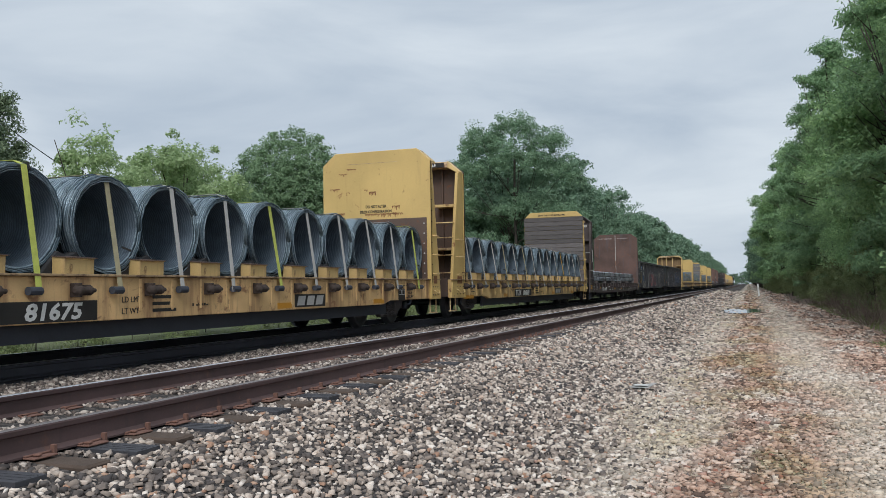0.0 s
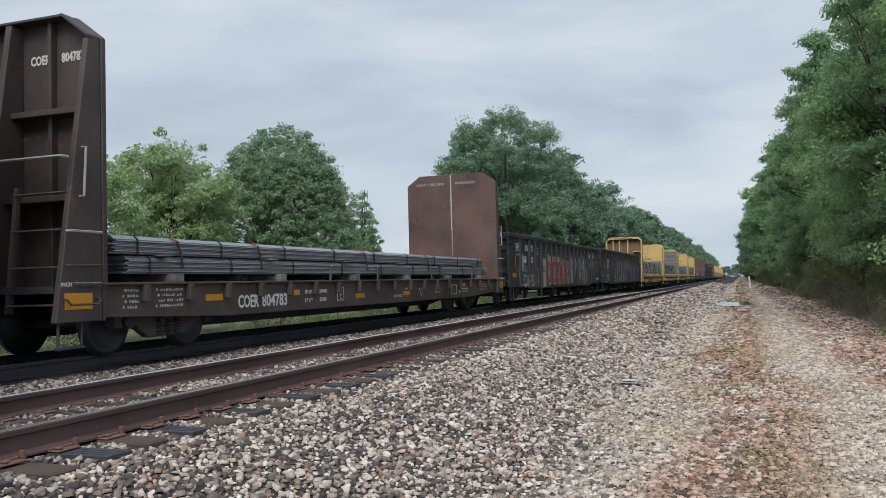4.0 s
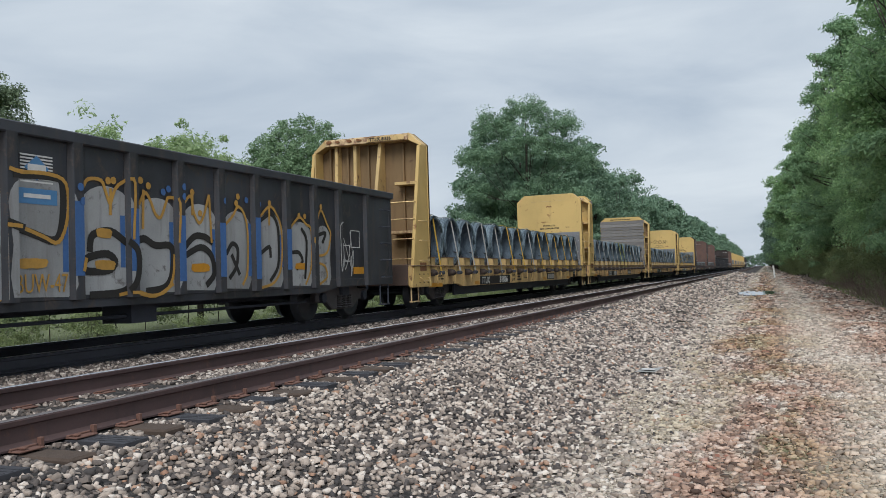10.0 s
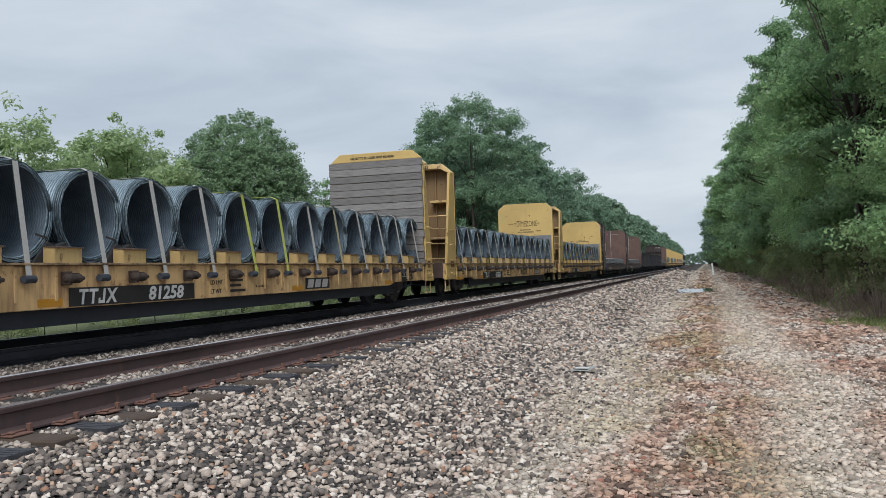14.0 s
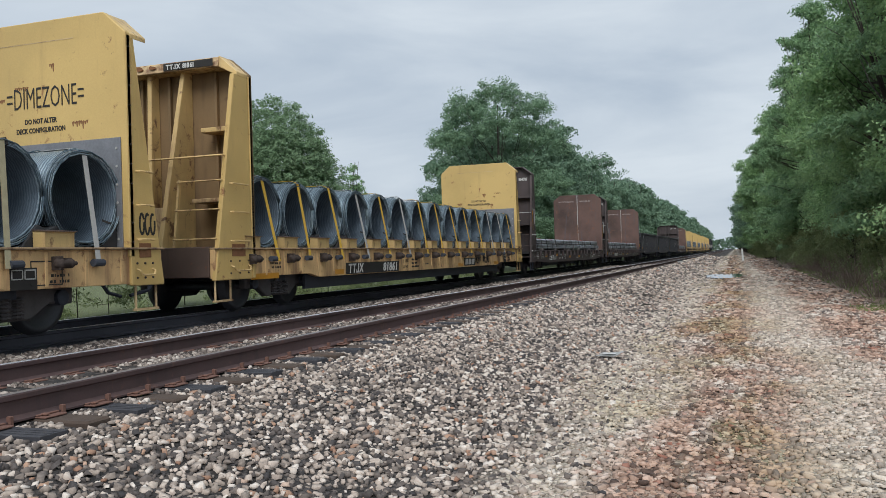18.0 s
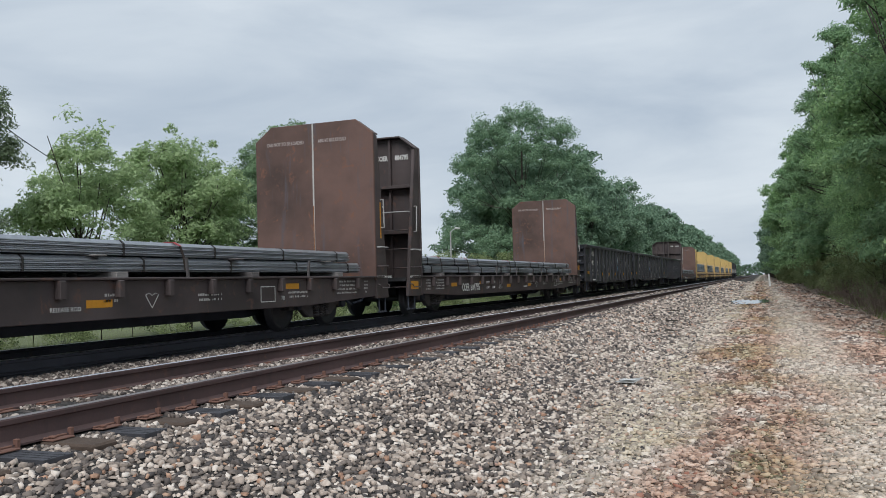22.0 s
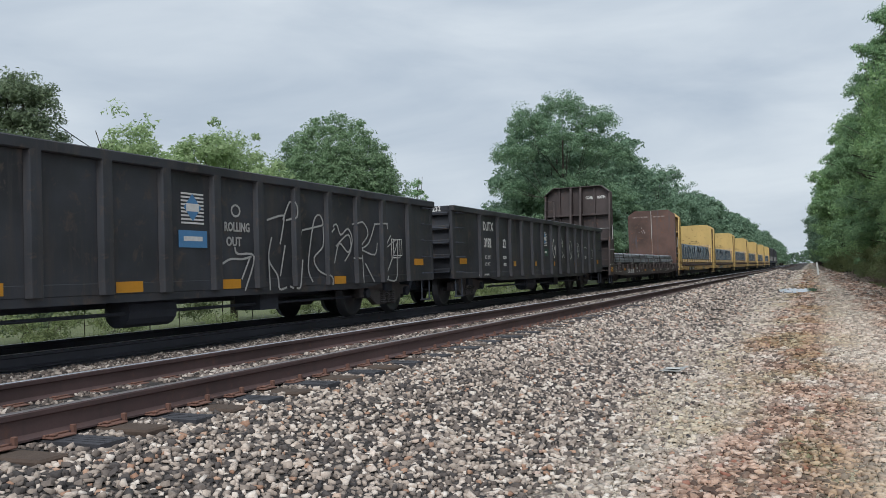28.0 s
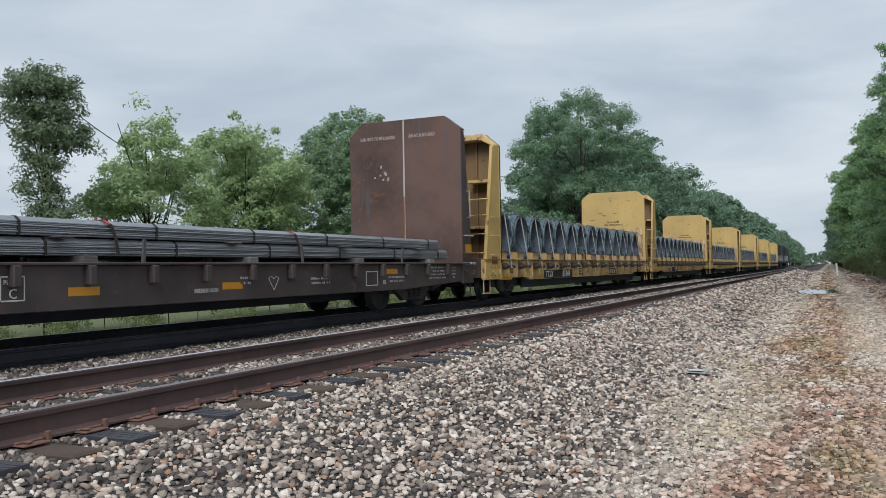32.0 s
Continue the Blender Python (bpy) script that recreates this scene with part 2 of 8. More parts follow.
RAIL_DULL = plain("dull_rail_head", (0.30, 0.265, 0.26), 0.42, 0.7, 0.25, 12, 0.1)
RUST = plain("rusted_iron", (0.17, 0.072, 0.045), 0.9, 0.0, 0.4, 14)
TRACK_RUST = plain("rusted_track_iron", (0.17, 0.088, 0.066), 0.9, 0.0, 0.45, 9)
TIE_WOOD = plain("weathered_tie_wood", (0.085, 0.060, 0.046), 0.95, 0.0, 0.45, 6, 0.6)
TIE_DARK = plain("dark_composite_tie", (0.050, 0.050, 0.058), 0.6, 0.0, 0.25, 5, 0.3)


def wire_mat(name, dark, light, rough, relief=0.55, wander=3.0):
    """Many turns of drawn wire lying side by side."""
    m, t, b = material(name)
    w = t.nodes.new("ShaderNodeTexWave")
    w.bands_direction = "X"
    for k, v in (("Scale", 8.5), ("Distortion", wander), ("Detail", 3.0), ("Detail Scale", 1.6), ("Detail Roughness", 0.6)):
        w.inputs[k].default_value = v
    t.links.new(coords(t), w.inputs["Vector"])
    n = noise_tex(t, coords(t), 5.0, 6)
    col = mixed(t, ramp(t, w.outputs["Fac"], [(0.15, 0.0), (0.85, 1.0)]), dark, light)
    col = mixed(t, ramp(t, n, [(0.35, 0.0), (0.7, 0.55)]), col, tuple(0.6 * c for c in dark))
    t.links.new(col, b.inputs["Base Color"])
    b.inputs["Roughness"].default_value, b.inputs["Metallic"].default_value = rough, 0.35
    bump(t, b, w.outputs["Fac"], relief, 0.012)
    return m


WIRE = wire_mat("blue_grey_wire_rod", (0.100, 0.150, 0.188), (0.33, 0.41, 0.46), 0.42)
# same wire in a darker colour that holds the shade inside the bore
WIRE_BORE_SHADE = wire_mat("shaded_bore_turns", (0.085, 0.118, 0.152), (0.15, 0.195, 0.24), 0.6, 0.3, 5.0)
BAR = plain("dark_steel_bar", (0.34, 0.36, 0.39), 0.34, 0.6, 0.3, 10, 0.2)
STRAP_GREY = plain("grey_web_strap", (0.42, 0.41, 0.39), 0.8, 0.0, 0.2, 20)
STRAP_YELLOW = plain("yellow_web_strap", (0.62, 0.38, 0.045), 0.8, 0.0, 0.2, 20)
STRAP_LIME = plain("lime_web_strap", (0.44, 0.48, 0.10), 0.8, 0.0, 0.3, 12)
STRAP_KHAKI = plain("soiled_khaki_strap", (0.36, 0.32, 0.20), 0.8, 0.0, 0.3, 12)
TIMBER = plain("grey_weathered_planks", (0.25, 0.235, 0.225), 0.9, 0.0, 0.75, 3, 0.7, 14.0, 0.35)
TIMBER_DARK = plain("dark_worn_planks", (0.185, 0.165, 0.16), 0.9, 0.0, 0.9, 3, 0.7, 14.0, 0.5)
RUST_PLATE = paint("rusty_end_plate", (0.095, 0.062, 0.048), rust=(0.15, 0.065, 0.035), amount=0.55, grime=(0.045, 0.035, 0.032), rough=0.75)
WINCH = plain("rusty_black_winch_iron", (0.05, 0.036, 0.030), 0.8, 0.2, 0.5, 12, 0.4)
# stained ochre, darkened further to carry the shade behind the braces
PLATE_SHADED = paint("shaded_stained_ochre_plate", (0.215, 0.14, 0.068), rust=(0.13, 0.075, 0.04), amount=0.35, streak=0.6, grime=(0.13, 0.085, 0.045), rough=0.7, vary=0.12, edge=0.5)
FLANGE = paint("worn_flange_paint", (0.36, 0.25, 0.14), rust=(0.10, 0.055, 0.035), amount=1.1, streak=0.8, grime=(0.09, 0.06, 0.045), rough=0.7)
CHOCK = plain("blackened_timber_chock", (0.036, 0.036, 0.038), 0.9, 0.0, 0.4, 6, 0.5)
RUST_STAIN = plain("orange_brown_rust", (0.22, 0.10, 0.045), 0.9, 0.0, 0.5, 14, 0.3)
LINER = plain("scuffed_grey_liner", (0.20, 0.205, 0.22), 0.5, 0.3, 0.45, 4, 0.2)
FADED_WHITE = plain("faded_white_stencil", (0.36, 0.31, 0.29), 0.8, 0.0, 0.3, 9)
WHITE = plain("white_stencil_paint", (0.62, 0.62, 0.60), 0.7, 0.0, 0.25, 12)
GREY_PAINT = plain("pale_grey_spray_paint", (0.36, 0.36, 0.35), 0.6, 0.0, 0.3, 3)
CREAM = paint("weathered_cream_spray_paint", (0.42, 0.395, 0.345), rust=(0.15, 0.10, 0.075), amount=0.5, grime=(0.20, 0.175, 0.15), rough=0.65, vary=0.25, streak=0.65, edge=0.5)
SILVER = paint("silver_spray_paint", (0.34, 0.345, 0.345), rust=(0.13, 0.12, 0.115), amount=0.45, grime=(0.19, 0.18, 0.175), rough=0.55, vary=0.25, streak=0.6, edge=0.5)
RED = plain("red_spray_paint", (0.38, 0.035, 0.045), 0.55, 0.0, 0.3, 2)
INK = plain("black_stencil_paint", (0.02, 0.018, 0.016), 0.7, 0.0, 0.2, 9)
BLUE = plain("blue_spray_paint", (0.05, 0.13, 0.32), 0.6, 0.0, 0.3, 3)
OCHRE = plain("ochre_spray_paint", (0.45, 0.25, 0.05), 0.6, 0.0, 0.3, 3)
REFLEX = plain("amber_reflector_sheet", (0.55, 0.25, 0.02), 0.45, 0.0, 0.15, 20)
BLUE_LOGO = plain("blue_decal", (0.08, 0.22, 0.42), 0.5, 0.0, 0.15, 20)
BARK = plain("grey_brown_bark", (0.060, 0.050, 0.041), 0.95, 0.0, 0.4, 5, 0.8, 0.3)
LEAF = foliage("green_leaves", (0.185, 0.32, 0.155), (0.45, 0.63, 0.30), 0.4)
LEAF_DEEP = foliage("deep_green_leaves", (0.125, 0.225, 0.145), (0.31, 0.44, 0.27), 0.35)
LEAF_OVAL = foliage("dense_green_leaves", (0.15, 0.25, 0.14), (0.36, 0.49, 0.28), 0.3)
LEAF_PALE = foliage("pale_young_leaves", (0.26, 0.37, 0.17), (0.54, 0.66, 0.38), 0.45)
IVY = foliage("ivy_and_dry_vine", (0.12, 0.17, 0.105), (0.28, 0.35, 0.21), 0.3)
NEEDLE = foliage("pine_needles", (0.17, 0.30, 0.165), (0.38, 0.54, 0.28), 0.4)
# bluer than the near leaves: distance haze is put into this colour
LEAF_FAR_HAZE = foliage("hazed_distant_leaves", (0.135, 0.23, 0.155), (0.28, 0.40, 0.265), 0.35)
GRASS = foliage("roadside_grass", (0.13, 0.18, 0.06), (0.29, 0.33, 0.13), 0.3)
WEED = foliage("scrub_leaves", (0.14, 0.19, 0.085), (0.34, 0.39, 0.18), 0.3)
STONE = stone_mat("crushed_ballast", [(0.0, (0.050, 0.046, 0.047)), (0.22, (0.13, 0.108, 0.097)), (0.47, (0.29, 0.238, 0.20)), (0.68, (0.49, 0.405, 0.34)), (0.84, (0.62, 0.53, 0.455)), (0.94, (0.76, 0.68, 0.60)), (0.97, (0.46, 0.29, 0.20)), (1.0, (0.32, 0.18, 0.12))])
STONE_DUSTY = stone_mat("rust_dusted_ballast", [(0.0, (0.042, 0.035, 0.033)), (0.4, (0.145, 0.115, 0.098)), (0.75, (0.32, 0.265, 0.225)), (1.0, (0.58, 0.51, 0.45))])
PEBBLE = stone_mat("path_pebbles", [(0.0, (0.10, 0.08, 0.07)), (0.22, (0.27, 0.215, 0.18)), (0.5, (0.47, 0.39, 0.33)), (0.8, (0.70, 0.61, 0.53)), (0.93, (0.78, 0.70, 0.62)), (1.0, (0.36, 0.19, 0.145))], True)


def ground_material():
    m, t, b = material("gravel_ground")
    pos = coords(t)
    sep = t.nodes.new("ShaderNodeSeparateXYZ")
    warp = noise_tex(t, coords(t, (0.45, 0.16, 1)), 1.0, 4)
    t.links.new(pos, sep.inputs[0])
    add = nd(t, "ShaderNodeMath")
    add.operation = "MULTIPLY_ADD"
    t.links.new(warp, add.inputs[0])
    add.inputs[1].default_value = 2.2
    t.links.new(sep.outputs["X"], add.inputs[2])
    x = add.outputs[0]

    def band(lo, hi):
        r = nd(t, "ShaderNodeMapRange", From_Min=lo, From_Max=hi)
        t.links.new(x, r.inputs["Value"])
        return r.outputs["Result"]

    cell = t.nodes.new("ShaderNodeTexVoronoi")
    cell.inputs["Scale"].default_value = 19
    t.links.new(pos, cell.inputs["Vector"])
    edge = t.nodes.new("ShaderNodeTexVoronoi")
    edge.feature = "DISTANCE_TO_EDGE"
    edge.inputs["Scale"].default_value = 19
    t.links.new(pos, edge.inputs["Vector"])
    sepc = t.nodes.new("ShaderNodeSeparateColor")
    t.links.new(cell.outputs["Color"], sepc.inputs[0])
    # near-black bank colour puts in the shade between the loose stones
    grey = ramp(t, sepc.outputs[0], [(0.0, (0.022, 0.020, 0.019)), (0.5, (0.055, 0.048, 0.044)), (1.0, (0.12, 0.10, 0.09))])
    tan = ramp(t, sepc.outputs[1], [(0.0, (0.34, 0.26, 0.20)), (0.5, (0.55, 0.45, 0.35)), (1.0, (0.72, 0.62, 0.51))])
    patch = noise_tex(t, coords(t, (0.7, 0.3, 1)), 0.9, 5, 0.6)
    litter = ramp(t, noise_tex(t, pos, 3.5, 8, 0.7), [(0.3, (0.20, 0.13, 0.10)), (0.55, (0.40, 0.285, 0.22)), (0.75, (0.58, 0.47, 0.38))])
    green = ramp(t, noise_tex(t, pos, 2.5, 8, 0.7), [(0.3, (0.10, 0.12, 0.05)), (0.6, (0.17, 0.20, 0.08)), (0.8, (0.27, 0.25, 0.14))])
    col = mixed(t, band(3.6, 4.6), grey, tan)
    col = mixed(t, ramp(t, patch, [(0.50, 0.0), (0.62, 0.75)]), col, mixed(t, band(3.6, 4.6), col, litter))

    pale = ramp(t, sepc.outputs[2], [(0.0, (0.42, 0.35, 0.27)), (0.5, (0.62, 0.54, 0.43)), (1.0, (0.76, 0.68, 0.57))])
    moss = ramp(t, noise_tex(t, pos, 5.0, 8, 0.7), [(0.3, (0.15, 0.15, 0.06)), (0.6, (0.33, 0.30, 0.16)), (0.8, (0.46, 0.40, 0.27))])
    m_litter, m_moss, m_pale = path_masks(t)
    col = mixed(t, m_litter, col, litter)
    col = mixed(t, m_moss, col, moss)
    col = mixed(t, m_pale, col, pale)
    col = mixed(t, band(7.5, 9.0), col, litter)
    # dark blue band along the far track paints the shade under the train
    train_shade = t.nodes.new("ShaderNodeMath")
    train_shade.operation = "MULTIPLY"
    t.links.new(band(-1.9, -2.5), train_shade.inputs[0])
    t.links.new(band(-6.4, -5.4), train_shade.inputs[1])
    col = mixed(t, train_shade.outputs[0], col, (0.060, 0.064, 0.082))
    wet = t.nodes.new("ShaderNodeMapping")
    wet.inputs["Location"].default_value = (-3.9 / 1.6, -45.5 / 9.5, 0)
    wet.inputs["Scale"].default_value = (1 / 1.6, 1 / 9.5, 0)
    t.links.new(pos, wet.inputs["Vector"])
    far = t.nodes.new("ShaderNodeVectorMath")
    far.operation = "LENGTH"
    t.links.new(wet.outputs["Vector"], far.inputs[0])
    col = mixed(t, ramp(t, far.outputs["Value"], [(0.5, 0.75), (0.95, 0.0)]), col, (0.14, 0.105, 0.08))
    col = mixed(t, band(-5.8, -7.2), col, green)
    # cell edges are darkened as the shade in the cracks between pebbles
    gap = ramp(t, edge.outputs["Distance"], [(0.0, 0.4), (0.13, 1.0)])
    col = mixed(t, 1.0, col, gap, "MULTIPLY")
    t.links.new(col, b.inputs["Base Color"])
    b.inputs["Roughness"].default_value = 0.9
    bump(t, b, edge.outputs["Distance"], 0.8, 0.03)
    return m


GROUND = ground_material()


# ---- building tools ----
class Geo:
    """Collects vertices and faces of one part."""

    def __init__(self):
        self.v, self.f = [], []

    def add(self, v, f):
        o = len(self.v)
        self.v += [tuple(p) for p in v]
        self.f += [tuple(i + o for i in q) for q in f]
        return self

    def box(self, x0, x1, y0, y1, z0, z1):
        v = [(x, y, z) for z in (z0, z1) for y in (y0, y1) for x in (x0, x1)]
        return self.add(v, [(0, 2, 3, 1), (4, 5, 7, 6), (0, 1, 5, 4), (2, 6, 7, 3), (0, 4, 6, 2), (1, 3, 7, 5)])

    def prism(self, poly, axis, a, b):
        """A polygon, given in the two other axes in order, drawn out along axis from a to b."""
        k = "xyz".index(axis)
        put = lambda p, w: tuple(p[:k]) + (w,) + tuple(p[k:])
        n = len(poly)
        v = [put(p, a) for p in poly] + [put(p, b) for p in poly]
        f = [tuple(range(n)), tuple(range(2 * n - 1, n - 1, -1))]
        return self.add(v, f + [(i, (i + 1) % n + 0, (i + 1) % n + n, i + n) for i in range(n)])

    def tube(self, pts, r, n=6, r2=None):
        pts = [Vector(p) for p in pts]
        v, f = [], []
        for i, p in enumerate(pts):
            d = (pts[min(i + 1, len(pts) - 1)] - pts[max(i - 1, 0)]).normalized()
            u = d.orthogonal().normalized() if i == 0 else (u - d * u.dot(d)).normalized()
            w = d.cross(u)
            q = r if r2 is None else r + (r2 - r) * i / (len(pts) - 1)
            v += [p + (u * math.cos(2 * math.pi * k / n) + w * math.sin(2 * math.pi * k / n)) * q for k in range(n)]
        for i in range(len(pts) - 1):
            f += [(i * n + k, i * n + (k + 1) % n, i * n + n + (k + 1) % n, i * n + n + k) for k in range(n)]
        f += [tuple(range(n - 1, -1, -1)), tuple(range(len(v) - n, len(v)))]
        return self.add(v, f)

    def disc(self, c, axis, prof, n=24):
        """A turned shape round an axis through c: prof is a list of (along, radius)."""
        k = "xyz".index(axis)
        v, f = [], []
        for a, r in prof:
            for i in range(n):
                t = 2 * math.pi * i / n
                p = [r * math.cos(t), r * math.sin(t)]
                p.insert(k, a)
                v.append((p[0] + c[0], p[1] + c[1], p[2] + c[2]))
        for j in range(len(prof) - 1):
            f += [(j * n + i, j * n + (i + 1) % n, j * n + n + (i + 1) % n, j * n + n + i) for i in range(n)]
        f += [tuple(range(n)), tuple(range(len(v) - n, len(v)))]
        return self.add(v, f)

    def ribbon(self, pts, w, th, axis=(0, 1, 0)):
        """A flat band through the points, w wide along axis."""
        a = Vector(axis) * (w / 2)
        pts = [Vector(p) for p in pts]
        for p, q in zip(pts, pts[1:]):
            nrm = (q - p).cross(Vector(axis)).normalized() * th
            c = [p - a, p + a, q + a, q - a]
            self.add([k for k in c] + [k + nrm for k in c], [(0, 1, 2, 3), (7, 6, 5, 4), (0, 4, 5, 1), (1, 5, 6, 2), (2, 6, 7, 3), (3, 7, 4, 0)])
        return self

    def mesh(self, name, bevel=0.0, smooth=False):
        bm = bmesh.new()
        vs = [bm.verts.new(p) for p in self.v]
        for q in self.f:
            try:
                bm.faces.new([vs[i] for i in q])
            except ValueError:
                pass
        bmesh.ops.recalc_face_normals(bm, faces=bm.faces)
        if bevel:
            es = [e for e in bm.edges if len(e.link_faces) == 2 and e.calc_face_angle(0) > 0.6]
            bmesh.ops.bevel(bm, geom=es, offset=bevel, segments=1, affect="EDGES", clamp_overlap=True)
        me = bpy.data.meshes.new(name)
        bm.to_mesh(me)
        bm.free()
        if smooth:
            me.polygons.foreach_set("use_smooth", [True] * len(me.polygons))
        return me


def part(name, geo, mat, parent, label="", m=None, bevel=0.0, smooth=False):
    """Links a Geo or a ready mesh as ONE object under a thing or a part."""
    me = geo.mesh(name, bevel, smooth) if isinstance(geo, Geo) else geo
    if mat and not me.materials:
        me.materials.append(mat)
    ob = new(name, me)
    ob.parent = parent
    if m is not None:
        ob.matrix_basis = m
    if label:
        ob["label"] = label
    return ob


def thing(name, label, category, group="", kind="", at=None):
    ob = new(name)
    ob.empty_display_size = 0.3
    if at is not None:
        ob.matrix_basis = at
    return tagged(ob, label, category, group, kind)


def raw_mesh(name, v, nper, mat):
    """A mesh of separate polygons of nper corners from an array (n * nper, 3)."""
    v = np.asarray(v, dtype=np.float32).reshape(-1, 3)
    n = len(v) // nper
    me = bpy.data.meshes.new(name)
    me.vertices.add(len(v))
    me.vertices.foreach_set("co", v.ravel())
    me.loops.add(len(v))
    me.loops.foreach_set("vertex_index", np.arange(len(v), dtype=np.int32))
    me.polygons.add(n)
    me.polygons.foreach_set("loop_start", np.arange(0, len(v), nper, dtype=np.int32))
    me.polygons.foreach_set("loop_total", np.full(n, nper, dtype=np.int32))
    me.update(calc_edges=True)
    me.materials.append(mat)
    return me


LETTERS = {}


def glyphs(text, size, bold):
    """One flat mesh of built-in letters, left at the origin, on the base line."""
    cu = bpy.data.curves.new("lettering", "FONT")
    cu.body, cu.size, cu.offset, cu.resolution_u = text, size, bold, 2
    cu.extrude = 0.002
    ob = bpy.data.objects.new("lettering", cu)
    me = bpy.data.meshes.new_from_object(ob)
    bpy.data.objects.remove(ob)
    return me


def stencil_word(text, size, bold):
    """Letters set one by one, with a J that stands on the base line as stencils have it."""
    bm, at = bmesh.new(), 0.0
    for ch in text:
        if ch == " ":
            at += 0.3 * size
            continue
        one = glyphs("L" if ch == "J" else ch, size, bold)
        xs = [v.co.x for v in one.vertices]
        lo, hi = min(xs), max(xs)
        if ch == "J":
            for v in one.vertices:
                v.co.x = lo + hi - v.co.x
        one.transform(Matrix.Translation((at - lo, 0, 0)))
        bm.from_mesh(one)
        if ch == "J":
            bm.from_mesh(Geo().box(at, at + 0.12 * size, 0.06 * size, 0.24 * size, -0.002, 0.002).mesh("lettering"))
        at += hi - lo + 0.085 * size
    me = bpy.data.meshes.new("lettering")
    bm.to_mesh(me)
    bm.free()
    return me


def letters(text, size, bold=0.0, squeeze=1.0, slant=0.0):
    """Flat letters as a mesh of their own; each word is shaped once."""
    key = (text, size, bold, squeeze, slant)
    if key not in LETTERS:
        me = stencil_word(text, size, bold) if "J" in text else glyphs(text, size, bold)
        if squeeze != 1.0:
            me.transform(Matrix.Diagonal((squeeze, 1, 1, 1)))
        if slant:
            me.transform(Matrix(((1, slant, 0, 0), (0, 1, 0, 0), (0, 0, 1, 0), (0, 0, 0, 1))))
        LETTERS[key] = me
    me = LETTERS[key].copy()
    me.materials.clear()
    return me


SIDE = Matrix(((0, 0, 1, 0), (1, 0, 0, 0), (0, 1, 0, 0), (0, 0, 0, 1)))
FACE = Matrix(((1, 0, 0, 0), (0, 0, -1, 0), (0, 1, 0, 0), (0, 0, 0, 1)))


def side_text(parent, text, size, y, z, x, mat=None, bold=0.0, squeeze=1.0, name="lettering", slant=0.0):
    return part(name, letters(text, size, bold, squeeze, slant), mat or WHITE, parent, m=Matrix.Translation((x, y, z)) @ SIDE)


def face_text(parent, text, size, x, z, y, mat=None, bold=0.0, squeeze=1.0, name="lettering"):
    return part(name, letters(text, size, bold, squeeze), mat or WHITE, parent, m=Matrix.Translation((x, y, z)) @ FACE)

# ---- ground ----
CX = -4.72
PROFILE = [(-900, -1.6), (-60, -1.5), (-14, -1.35), (-9.2, -1.15), (-7.6, -0.62), (-6.5, -0.27), (-6.1, -0.21), (-5.4, -0.195), (-4.2, -0.195), (-3.4, -0.205), (-2.7, -0.235),
           (-2.1, -0.205), (-1.3, -0.193), (-0.2, -0.193), (0.1, -0.205), (0.3, -0.222), (0.7, -0.25), (1.1, -0.30), (1.8, -0.47), (2.5, -0.63), (3.0, -0.68), (4.2, -0.66), (5.2, -0.69), (6.2, -0.64), (8.0, -0.66), (12, -0.5), (60, -0.3), (900, -0.3)]


def ground_z(x, y):
    z = float(np.interp(x, [p[0] for p in PROFILE], [p[1] for p in PROFILE]))
    if y < 120:
        a = 0.02 if -6.4 < x < 0.8 else 0.05
        hollow = math.exp(-(((x - 3.9) / 1.1) ** 2 + ((y - 48) / 5.0) ** 2) ** 2)
        z += (1 - hollow) * (a * noise.noise((x * 0.9, y * 0.5, 0.0)) + 0.5 * a * noise.noise((x * 2.3, y * 2.1, 4.0))) - 0.05 * hollow
    return z


GRID_X = np.arange(-4.0, 8.6, 0.25)
GRID_Y = np.arange(-4.0, 156.0, 0.4)
GRID_Z = np.array([[ground_z(x, y) for x in GRID_X] for y in GRID_Y])


def ground_zs(x, y):
    """Ground heights at many places near the tracks, between the corners of a fine grid."""
    u, v = (x - GRID_X[0]) / 0.25, (y - GRID_Y[0]) / 0.4
    i, j = np.clip(u.astype(int), 0, len(GRID_X) - 2), np.clip(v.astype(int), 0, len(GRID_Y) - 2)
    u, v = u - i, v - j
    return (GRID_Z[j, i] * (1 - u) + GRID_Z[j, i + 1] * u) * (1 - v) + (GRID_Z[j + 1, i] * (1 - u) + GRID_Z[j + 1, i + 1] * u) * v


def build_ground():
    xs = sorted(set([p[0] for p in PROFILE] + [round(-8 + 0.25 * i, 3) for i in range(72)] + [12, 15, 20, 30, 120, 300, -20, -30, -100, -300]))
    ys = [-80, -40, -20, -10] + [-5 + 0.4 * i for i in range(140)] + [52 + 2.0 * i for i in range(40)] + [140 + 15 * i for i in range(20)] + [460, 600, 900, 1500, 2500]
    v = [(x, y, ground_z(x, y)) for y in ys for x in xs]
    n = len(xs)
    f = [(j * n + i, j * n + i + 1, (j + 1) * n + i + 1, (j + 1) * n + i) for j in range(len(ys) - 1) for i in range(n - 1)]
    me = bpy.data.meshes.new("ground")
    me.from_pydata(v, [], f)
    me.polygons.foreach_set("use_smooth", [True] * len(me.polygons))
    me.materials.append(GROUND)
    tagged(new("ground", me), "grey ballast bank, tan gravel path and grassy verge", "ground", kind="structure")


build_ground()


